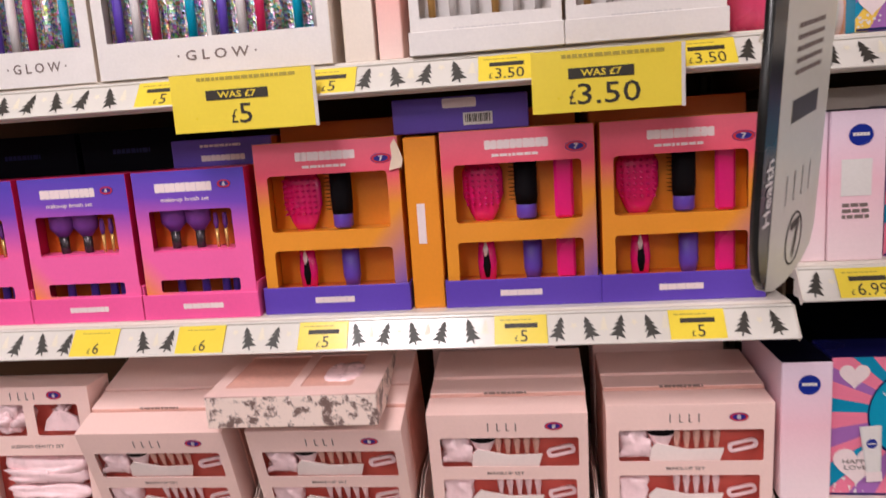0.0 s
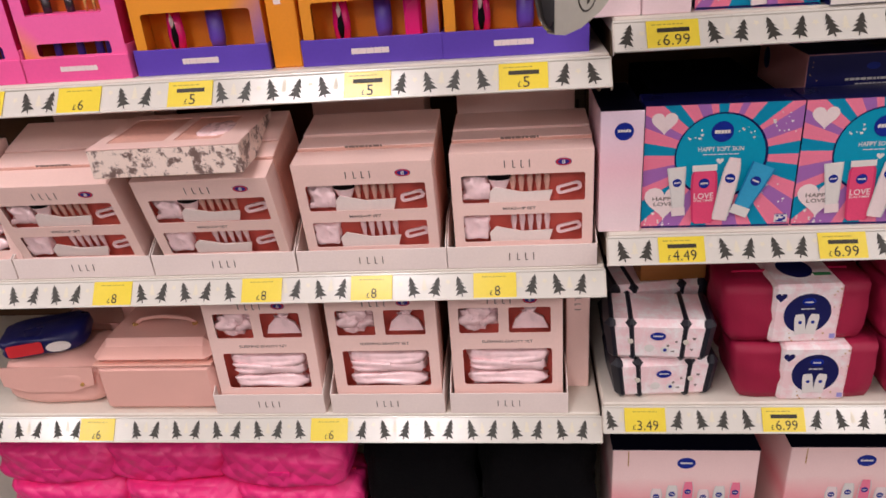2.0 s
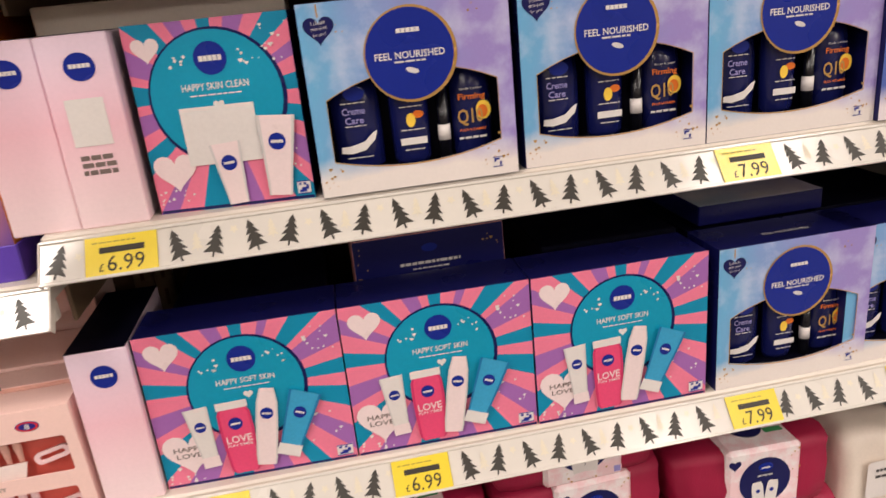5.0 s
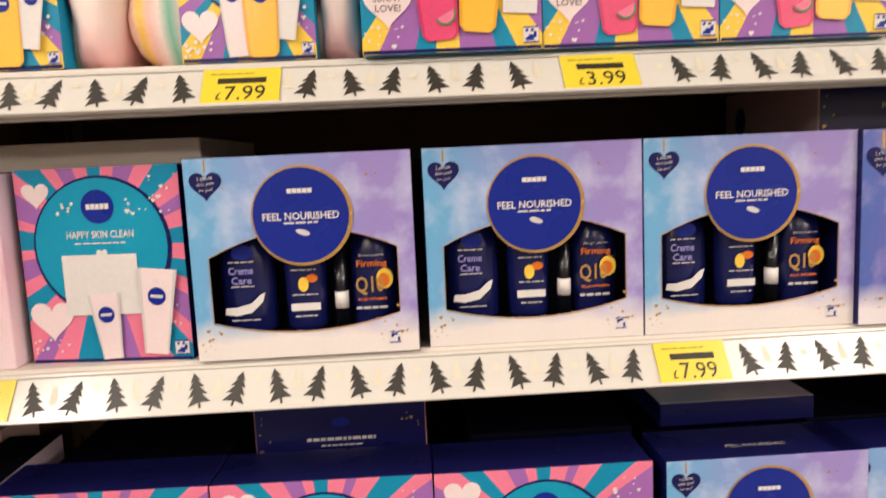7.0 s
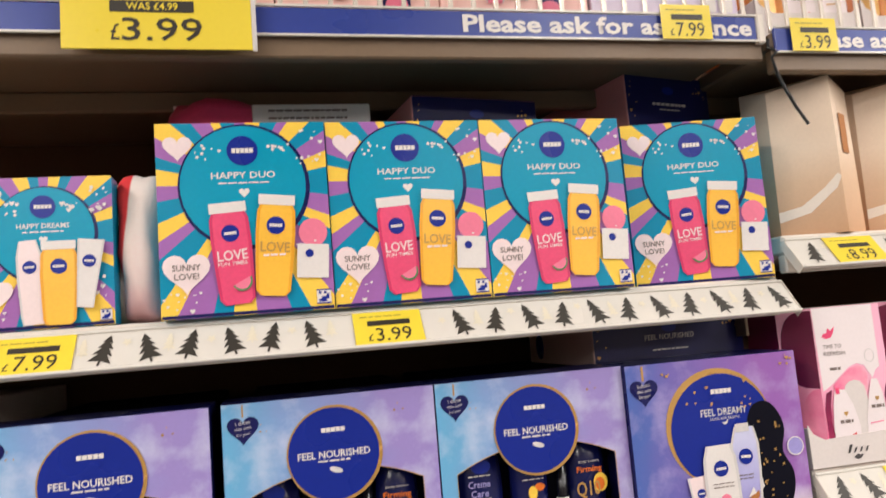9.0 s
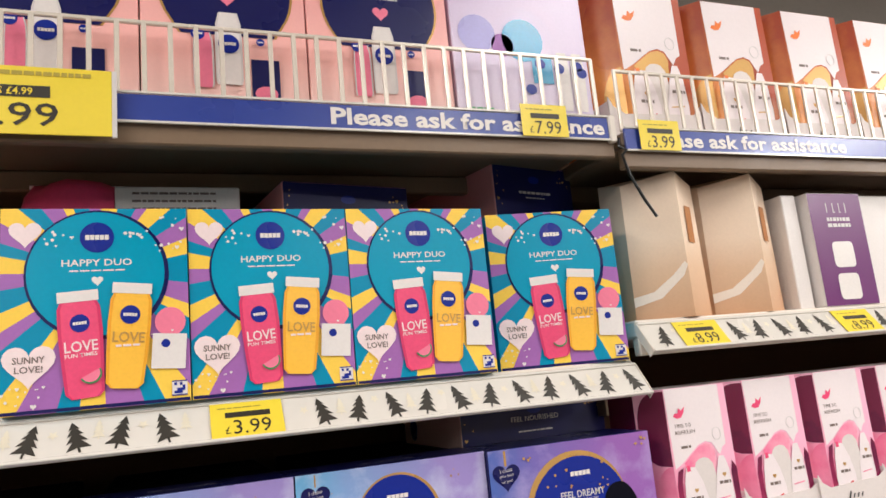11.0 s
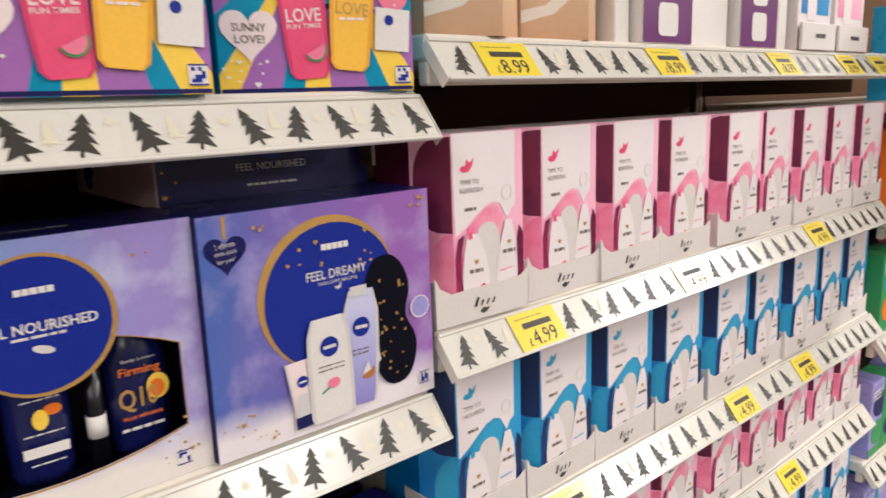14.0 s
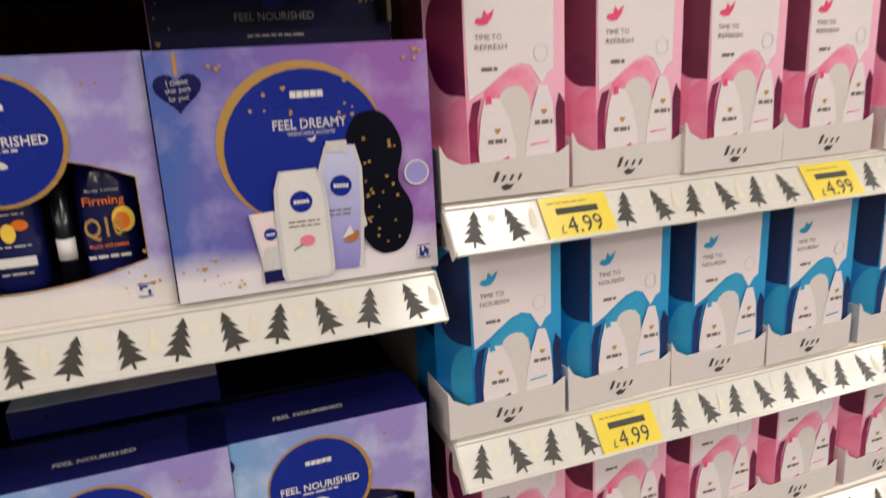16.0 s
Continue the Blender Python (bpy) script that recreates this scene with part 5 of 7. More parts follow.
def cracker_pack(seed):
    """Wrapped soap pack with black ribbon stripes."""
    g = thing("wrapped_pack", "pink and white wrapped gift pack with black ribbon stripes", "gift pack", "ribbon-striped packs")
    w, d, h = 0.196, 0.12, 0.085
    b = slab(0, w, 0, d, 0, h, 0.012)
    for v in b.verts:
        v.co.x = w / 2 + (v.co.x - w / 2) * (1 - 0.12 * (1 - v.co.z / h))
    part("wrap", b, PARTY, g)
    for cx in (0.011, 0.047, 0.145, 0.185):
        wd = 0.030 if cx in (0.011, 0.185) else 0.021
        b = slab(cx - wd / 2, cx + wd / 2, -0.0025, d + 0.0025, 0.0, h + 0.0025, 0.012)
        for v in b.verts:
            v.co.x = w / 2 + (v.co.x - w / 2) * (1 - 0.12 * (1 - v.co.z / h))
        part("ribbon_stripe", b, STRIPE_BLACK, g)
    part("logo_disc", poly([disc(0.096, 0.056, 0.014, 0.0085, 20)], -0.0022), LOGO, g)
    logo_bar((0.087 + 0.105) / 2, (0.0548 + 0.058) / 2, (0.114 - (0.096)) / 2, (0.058 - (0.0548)) / 2, g, -0.0025)
    for cx, cz, r in ((0.081, 0.03, 0.009), (0.109, 0.027, 0.008)):
        part("jar_print", poly([disc(cx, cz, r, r * 0.9, 16)], -0.002), WHITE, g)
    part("logo_disc", poly([disc(0.109, 0.027, 0.0035, None, 10)], -0.0025), LOGO, g)
    for cx in (0.047, 0.145):
        part("clasp", lathe([(0.005, -0.0015), (0.005, 0.0015)], 0, 0, 1, 12), CHROME, g).matrix_basis = pose(cx, -0.003, 0.045, 90)
    sparkles([(0.14, 0.04, 0.03, 0.02, 6)], GREY_INK, g, -0.002, seed, 0.003)
    return g


cp = cracker_pack(4)
repeat(cp, [(0.02, 0.045, z3, 3), (0.004, 0.05, z3 + 0.088, -4), (0.02, 0.18, z3, 0), (0.03, 0.175, z3 + 0.088, 8)])
kb = plain_carton("gift_carton", "brown kraft gift carton lying at the back", "carton", 0.09, 0.20, z3 + 0.174, 0.13, 0.12, 0.07, KRAFT, 4)
part("top_wrap", slab(0.002, 0.128, 0.002, 0.118, 0.07, 0.074, 0.001), CRIMSON, kb)
ball = thing("pompom", "small white knitted pompom on a dark gift", "pompom")
part("wool", soft_block(0, 0.034, 0, 0.034, 0, 0.034, 0.6, 2, 5, 0.003), OFFWHITE, ball)
placed(ball, 0.10, 0.155, z3 + 0.2605 - 0.0)

# bottom row cartons
big = thing("gift_carton", "large pink banded gift carton with navy top", "carton", "large pink cartons")
w, d, h = 0.285, 0.2, 0.335
part("carton", slab(0, w, 0, d, 0, h, 0.0015), BAND_PINK, big)
part("lid", slab(-0.001, w + 0.001, -0.001, d + 0.001, h, h + 0.003, 0.001), NAVY_AND_SHADE, big, "navy printed lid")
part("logo_disc", poly([disc(0.145, h - 0.032, 0.018, 0.014, 24)], -0.0006), LOGO, big)
logo_bar((0.133 + 0.157) / 2, (h - 0.034 + h - 0.029) / 2, (0.157 - (0.133)) / 2, (h - 0.029 - (h - 0.034)) / 2, big, -0.001)
for i in range(6):
    cx = 0.09 + i * 0.031
    printed_bottle(cx, h - 0.17, 0.024, 0.075 + 0.01 * (i % 3), (PEARL, WHITE, PINK_RAY)[i % 3], None, big, -0.001 - 0.0002 * i, 0, "box", "", 0.0065)
part("ribbon_print", poly([rect(0.030, 0.032, h - 0.04, h - 0.002)], -0.0006), GOLD, big)
repeat(big, [(0.026, 0.045, 0.14), (0.372, 0.055, 0.14), (0.669, 0.05, 0.14), (0.960, 0.05, 0.14)])
note = thing("shelf_note", "small white paper card leaning on the base shelf", "paper card")
part("card", slab(0, 0.03, 0, 0.0015, 0, 0.07, 0.0003), WHITE, note)
placed(note, 0.0, 0.03, 0.33 - 0.19, 0)

# ---- top shelf ----


def rose_box(front, label, group):
    g = thing("gift_box", label, "gift box", group)
    w, d, h = 0.196, 0.09, 0.25
    part("carton", slab(0, w, 0, d, 0, h, 0.0015), front, g)
    return g, w, h


rb, w, h = rose_box(ROSE_FRONT, "pearl pink gift box with navy arch and rose lotions", "pearl pink boxes")
arch = [(0.045, 0.105), (0.155, 0.105)] + [(0.1 + 0.078 * math.cos(t), 0.165 + 0.078 * math.sin(t)) for t in [radians(-25 + i * 230 / 24) for i in range(25)]]
part("arch_rim", poly([[(x + (0.003 if x > 0.1 else -0.003), z) for x, z in arch]], -0.0006), GOLD, rb)
part("arch_print", poly([arch], -0.001), NAVY, rb)
part("petal_print", poly([heart(0.1, 0.155, 0.011)], -0.0015), PINK_RAY, rb)
bars(0.075, 0.125, 0.175, 1, 0.004, 0.004, SILVER_INK, rb, -0.0015, 2)
printed_bottle(0.1, 0.04, 0.032, 0.1, WHITE, None, rb, -0.002, 0, "box", "", 0.0)
roundlogo(0.1, 0.093, 0.0125, rb, -0.003)
printed_bottle(0.07, 0.035, 0.024, 0.075, PINK_RAY, None, rb, -0.0024, 0, "box", "", 0.0)
roundlogo(0.064, 0.104, 0.008, rb, -0.003)
cj = part("cream_box_print", poly([rect(0.126, 0.160, 0.014, 0.075)], -0.0022), NAVY, rb)
part("petal_print", poly([disc(0.143, 0.03, 0.014, 0.01, 14)], -0.0027), PINK_RAY, cj)
roundlogo(0.138, 0.098, 0.005, rb, -0.003)
part("stamp_print", poly([rect(0.176, 0.187, 0.012, 0.026)], -0.0012), SILVER_INK, rb)
repeat(rb, [(0.635, 0.045, TOP["bt"]), (0.437, 0.045, TOP["bt"]), (0.833, 0.045, TOP["bt"]), (0.239, 0.045, TOP["bt"]), (0.041, 0.045, TOP["bt"])])
lv, w, h = rose_box(LAVENDER_FRONT, "pale lavender gift box with blue towel and lotions", "")
for cx, cz, r, mcol in ((0.035, 0.14, 0.026, LILAC), (0.1, 0.135, 0.03, BLUE_TUBE), (0.07, 0.125, 0.016, PURPLE_RAY)):
    part("towel_print", poly([disc(cx, cz, r, r * 1.1, 20)], -0.0008), mcol, lv)
part("tub_print", poly([rect(0.11, 0.14, 0.07, 0.11)], -0.0012), BLUE_TUBE, lv)
for cx, cz in ((0.122, 0.1), (0.15, 0.095), (0.178, 0.1), (0.105, 0.06), (0.196 - 0.012, 0.09)):
    part("logo_disc", poly([disc(cx, cz, 0.008, None, 14)], -0.0016), LOGO, lv)
for cx in (0.155, 0.178):
    part("bottle_print", poly([bottle_loop(cx, 0.03, 0.022, 0.09, "slim")], -0.0014), WHITE, lv)
bars(0.01, 0.05, 0.02, 2, 0.012, 0.009, GREEN, lv, -0.0012, 7)
placed(lv, 1.034, 0.045, TOP["bt"])
lv.scale = (1.1, 1, 1)

# ---- white cartons with wave print ----


def wave_box(main, dark, arch_mat, words, label, group, mark):
    """Tall white carton with a swirl on its cut corner and drawn bottles, in a low card tray."""
    g = thing("gift_carton", label, "gift carton", group)
    w, d, h = 0.1305, 0.1, 0.2
    bm = bmesh.new()
    base = [(0, 0.034), (0.028, 0.0), (w, 0.0), (w, d), (0, d)]
    rings = [[bm.verts.new((x, y, z)) for x, y in base] for z in (0, 0.1, h)]
    bm.faces.new(list(reversed(rings[0])))
    bm.faces.new(rings[2]).material_index = 2
    for k in (0, 1):
        for i in range(5):
            f = bm.faces.new((rings[k][i], rings[k][(i + 1) % 5], rings[k + 1][(i + 1) % 5], rings[k + 1][i]))
            f.material_index = 1 if k == 1 and i == 4 else 0
    part("carton", bm, [main, dark, WAVE_WHITE], g)
    y = -0.0005
    top = [(0.0285, 0.1995), (0.119, 0.1995), (0.1185, 0.118), (0.112, 0.114), (0.106, 0.104), (0.101, 0.112), (0.095, 0.1215), (0.085, 0.1245), (0.073, 0.121), (0.06, 0.112), (0.046, 0.1015), (0.034, 0.0945), (0.0305, 0.093)]
    part("upper_panel", poly([top], y), WAVE_WHITE, g, "white upper panel")
    crescent = [(0.030, 0.03), (0.040, 0.03), (0.0375, 0.05), (0.0385, 0.075), (0.043, 0.094), (0.034, 0.09), (0.0295, 0.07)]
    part("dark_swirl", poly([crescent], y), dark, g)
    hook = [(0.122, 0.03), (0.1305, 0.03), (0.1305, 0.085), (0.124, 0.095), (0.1205, 0.08)]
    part("dark_swirl", poly([hook], y), dark, g)
    reach = 0.0435
    facet = Matrix.Translation((0, 0.034, 0)) @ Matrix.Rotation(-math.atan2(0.034, 0.028), 4, "Z")
    arc = [radians(-90 + 10 * i) for i in range(19)]
    up = [(reach - reach * 0.93 * max(math.cos(t), 0.0) ** 0.55, 0.152 + (0.045 if math.sin(t) > 0 else 0.055) * math.sin(t)) for t in arc]
    part("facet_swirl", poly([up], -0.0005), dark, g).matrix_basis = facet
    low = [(reach - reach * 0.6 * max(math.cos(t), 0.0), 0.055 + 0.042 * math.sin(t)) for t in arc]
    part("facet_swirl", poly([low], -0.0006), arch_mat, g).matrix_basis = facet
    arch = [(0.046, 0.099), (0.06, 0.110), (0.073, 0.119), (0.085, 0.1222), (0.094, 0.119), (0.0985, 0.11), (0.097, 0.092), (0.088, 0.075), (0.06, 0.075)]
    part("arch_print", poly([arch], y - 0.0003), arch_mat, g)
    puff = [(0.060, 0.090), (0.063, 0.098), (0.069, 0.1025), (0.077, 0.104), (0.085, 0.102), (0.091, 0.095), (0.0945, 0.075), (0.092, 0.05), (0.086, 0.02), (0.074, 0.02), (0.07, 0.07)]
    part("puff_print", poly([puff], y - 0.0008), TRAY_GREY, g)
    bottles = ([(0.040, 0.012), (0.074, 0.012), (0.0775, 0.045), (0.071, 0.072), (0.061, 0.093), (0.046, 0.094), (0.0415, 0.075), (0.038, 0.045)],
               [(0.086, 0.012), (0.118, 0.012), (0.1195, 0.05), (0.1165, 0.085), (0.111, 0.103), (0.102, 0.103), (0.095, 0.082), (0.088, 0.05)])
    for lp in bottles:
        part("bottle_print", poly([lp], y - 0.0012), WAVE_WHITE, g)
    cap = [(0.047, 0.088), (0.053, 0.0885), (0.052, 0.096), (0.0465, 0.0955)]
    part("cap_print", poly([cap], y - 0.0016), mark, g)
    part("bar_print", poly([spun(rect(0.05, 0.07, 0.031, 0.0345), 0.06, 0.033, 22)], y - 0.0018), TRAY_MARK if mark is BLUE_TUBE else RED_INK, g)
    part("bar_print", poly([spun(rect(0.092, 0.112, 0.047, 0.0485), 0.1, 0.048, 5)], y - 0.0018), arch_mat, g)
    part("bird_print", poly([[(0.038, 0.162), (0.044, 0.159), (0.051, 0.160), (0.056, 0.166), (0.0585, 0.174), (0.052, 0.169), (0.048, 0.173), (0.046, 0.166), (0.041, 0.166)]], y - 0.0004), mark, g)
    a, b = words
    lettering(a, 0.0515, 0.149, 0.027, 0.005, GREY_INK, g, y - 0.0004, bold=0.0)
    lettering(b, 0.054, 0.140, 0.032, 0.005, GREY_INK, g, y - 0.0004, bold=0.0)
    bars(0.044, 0.060, 0.1185, 1, 0.004, 0.0035, GREY_INK, g, y - 0.0004, 2)
    for cx, cz in ((0.058, 0.055), (0.107, 0.070)):
        part("gold_bird", poly([heart(cx, cz + 0.008, 0.0034, 12)], y - 0.0016), GOLD, g)
        bars(cx - 0.010, cx + 0.009, cz - 0.004, 1, 0.004, 0.004, GREY_INK, g, y - 0.0016, 3)
    part("seal_print", cut_panel([disc(0.105, 0.133, 0.0075, 0.0085, 20), disc(0.105, 0.133, 0.0068, 0.0078, 20)], 0.0003, y - 0.0006), SILVER_INK, g)
    tr = part("tray", cut_panel([[(-0.002, 0), (w + 0.002, 0), (w + 0.002, 0.044), (w - 0.010, 0.037), (0.075, 0.036), (0.02, 0.034), (0.004, 0.043), (-0.002, 0.054)]], 0.002, -0.005), TRAY_GREY, g, "pale grey card tray")
    part("tray_side", slab(-0.002, -0.0003, -0.003, 0.06, 0.0, 0.05, 0.0004), TRAY_GREY, tr)
    mk_ = bmesh.new()
    for i, (dz, ww) in enumerate(((0.008, 0.008), (0.0, 0.006), (0.0, 0.006), (0.0, 0.006))):
        x = 0.050 + i * 0.0085
        poly([[(x, 0.0145), (x + ww * 0.45, 0.0145), (x + ww, 0.0205 + dz * 0.5), (x + ww * 0.5, 0.0205 + dz * 0.5)]], -0.0056, mk_)
    tagged(part("maker_mark", mk_, TRAY_MARK, tr), kind="stuff")
    part("bird_print", poly([[(0.058, 0.009), (0.062, 0.0055), (0.068, 0.0065), (0.073, 0.0115), (0.067, 0.011), (0.064, 0.0125)]], -0.0056), TRAY_MARK, tr)
    return g


SPOTS = [1.262, 1.402, 1.538, 1.674, 1.824, 1.954, 2.088, 2.220, 2.353]
pk = wave_box(WAVE_PINK, WAVE_PINK_DARK, ARCH_PINK, ("TIME TO", "REFRESH"), "white and rose pink gift carton in a grey card tray", "pink wave cartons", PINK_BOTTLE)
repeat(pk, [(x + (0.002 if i % 3 == 1 else 0), 0.036 + 0.003 * (i % 2), TOP["c1"], (-1.5, 0.5, 1, 0)[i % 4]) for i, x in enumerate(SPOTS)]
       + [(x + 0.003, 0.041, TOP["c3"], (0, 1, -1)[i % 3]) for i, x in enumerate(SPOTS)])
bl = wave_box(WAVE_BLUE, WAVE_BLUE_DARK, BLUE_TUBE, ("TIME TO", "NOURISH"), "white and azure blue gift carton in a grey card tray", "blue wave cartons", BLUE_TUBE)
repeat(bl, [(x - 0.004, 0.036 + 0.002 * (i % 3), TOP["c2"], (0, 1, -1, 0.5)[i % 4]) for i, x in enumerate(SPOTS)] + [(x, 0.042, TOP["c4"]) for x in SPOTS])
am = wave_box(WAVE_AMBER, WAVE_AMBER, GOLD, ("TIME TO", "GLOW"), "white and amber swirl gift carton on the high shelf", "amber wave cartons", ORANGE_INK)
for o in list(am.children):
    if o.name.startswith("lettering"):
        bpy.data.objects.remove(o)
am.scale = (1.25, 1.25, 1.25)
placed(am, 1.275, 0.045, TOP["ct"])
am.scale = (1.25, 1.25, 1.25)
for i in range(1, 6):
    copy_thing(am, pose(1.275 + 0.172 * i, 0.045, TOP["ct"]))


def beige_carton():
    g = thing("gift_carton", "tall beige gift carton with folded gable edge", "gift carton", "beige gable cartons")
    w, d, h = 0.13, 0.1, 0.215
    base = [(0, 0.05), (0.065, 0.0), (w, 0.03), (w, d), (0, d)]
    bm = bmesh.new()
    lo = [bm.verts.new((x, y, 0)) for x, y in base]
    hi = [bm.verts.new((x * 0.94 + 0.004, y, h - (0.012 if i in (0, 2) else 0))) for i, (x, y) in enumerate(base)]
    bm.faces.new(list(reversed(lo)))
    bm.faces.new(hi)
    for i in range(5):
        bm.faces.new((lo[i], lo[(i + 1) % 5], hi[(i + 1) % 5], hi[i]))
    part("carton", bm, BEIGE, g)
    sw = part("swirl_print", poly([[(0.0, 0.02), (0.04, 0.03), (0.075, 0.06), (0.082, 0.075), (0.078, 0.08), (0.06, 0.062), (0.03, 0.04), (0.0, 0.034)]], 0), OFFWHITE, g)
    sw.matrix_basis = Matrix.Translation((0, 0.0495, 0)) @ pose(0, 0, 0, 0, 0, math.degrees(math.atan2(-0.05, 0.065)))
    pn = part("side_panel_print", poly([rect(0.02, 0.045, 0.11, 0.165)], 0), KRAFT, g)
    pn.matrix_basis = Matrix.Translation((0.065, -0.001, 0)) @ pose(0, 0, 0, 0, 0, math.degrees(math.atan2(0.03, 0.065)))
    return g


bg = beige_carton()
repeat(bg, [(1.295, 0.02, TOP["c0"], 6), (1.443, 0.025, TOP["c0"], 6)])
for x, wd in ((1.584, 0.03), (1.755, 0.107), (2.026, 0.03)):
    plain_carton("slim_carton", "plain white carton standing side-on", "carton", x, 0.05, TOP["c0"], wd, 0.15, 0.185, WHITE, 0, "plain white cartons")


def plum_carton():
    g = thing("gift_carton", "plum purple carton with two white jars printed", "gift carton", "plum cartons")
    part("carton", slab(0, 0.118, 0, 0.08, 0, 0.185, 0.0015), WHITE, g)
    part("front_print", poly([rect(0.0, 0.115, 0.001, 0.184)], -0.0006), PLUM, g)
    wordmark(0.058, 0.16, 0.055, 0.016, 4, SILVER_INK, g, -0.001, thin=True)
    bars(0.034, 0.084, 0.138, 2, 0.010, 0.006, SILVER_INK, g, -0.001, 4)
    for z in (0.062, 0.010):
        part("jar_print", poly([rrect(0.034, 0.08, z, z + 0.042, 0.008)], -0.001), WHITE, g)
    return g


pl = plum_carton()
repeat(pl, [(1.622, 0.035, TOP["c0"]), (1.873, 0.035, TOP["c0"])])


def small_set(mat, label):
    g = thing("gift_carton", label, "gift carton", "small tray cartons")
    part("carton", slab(0, 0.13, 0.01, 0.09, 0, 0.19, 0.0015), WAVE_WHITE, g)
    part("upper_print", poly([rect(0.01, 0.12, 0.06, 0.188)], 0.0094), mat, g)
    part("bottle_print", poly([bottle_loop(0.05, 0.05, 0.035, 0.1, "box")], 0.0088), WAVE_WHITE, g)
    part("tray", slab(-0.003, 0.133, 0.0, 0.005, 0, 0.045, 0.001), TRAY_GREY, g)
    bars(0.05, 0.09, 0.02, 1, 0.006, 0.007, TRAY_MARK, g, -0.0006, 9)
    return g


placed(small_set(WAVE_BLUE, "white carton with blue print in a grey tray"), 2.075, 0.03, TOP["c0"])
placed(small_set(WAVE_PINK, "white carton with rose print in a grey tray"), 2.225, 0.03, TOP["c0"])

# ---- brush sets ----


def badge(cx, cz, parent, y, rx=0.012, rz=0.007, figure="6"):
    b = part("price_badge", poly([disc(cx, cz, rx, rz, 22)], y), BADGE, parent, "dark blue oval price badge")
    part("badge_ring", cut_panel([disc(cx, cz, rx * 0.92, rz * 0.9, 22), disc(cx, cz, rx * 0.72, rz * 0.66, 22)], 0.0002, y - 0.0005), RED_INK, b)
    part("badge_plate", poly([disc(cx, cz, rx * 0.72, rz * 0.66, 20)], y - 0.0004), BADGE, b)
    lettering(figure, cx, cz, rx * 0.42, rz * 1.0, WHITE, b, y - 0.0008)


def comb_head(x0, z0, w, h, mat, parent, name="paddle_brush"):
    """Rounded paddle with rows of pins."""
    bm = lathe([(w * 0.22, z0), (w * 0.34, z0 + 0.15 * h), (w * 0.5, z0 + 0.45 * h), (w * 0.5, z0 + 0.85 * h), (w * 0.4, z0 + h)], x0 + w / 2, 0.045, 0.3, 14)
    ob = part(name, bm, mat, parent)
    pins = bmesh.new()
    for r in range(7):
        for c in range(6):
            px, pz = x0 + w * (0.12 + 0.15 * c), z0 + h * (0.3 + 0.1 * r)
            bmesh.ops.create_cone(pins, segments=5, radius1=0.0025, radius2=0.0006, depth=0.016, cap_ends=True, matrix=pose(px, 0.028, pz, 90))
    tagged(part("pin_field", pins, mat, ob), kind="stuff")


def round_brush(cx, z0, h, parent):
    ob = part("brush_head", lathe([(0.016, z0 + 0.022), (0.017, z0 + 0.04), (0.017, z0 + h)], cx, 0.035, 0.9, 16), BRISTLE, parent)
    part("brush_collar", lathe([(0.013, z0), (0.0155, z0 + 0.004), (0.0155, z0 + 0.02), (0.014, z0 + 0.024)], cx, 0.035, 0.9, 16), VIOLET, ob)
    pins = bmesh.new()
    for r in range(11):
        bmesh.ops.create_cone(pins, segments=4, radius1=0.001, radius2=0.0004, depth=0.012, cap_ends=True, matrix=pose(cx - 0.019, 0.03, z0 + 0.03 + r * 0.006, 0, -90, 0))
    tagged(part("bristle_field", pins, BRISTLE, ob), kind="stuff")


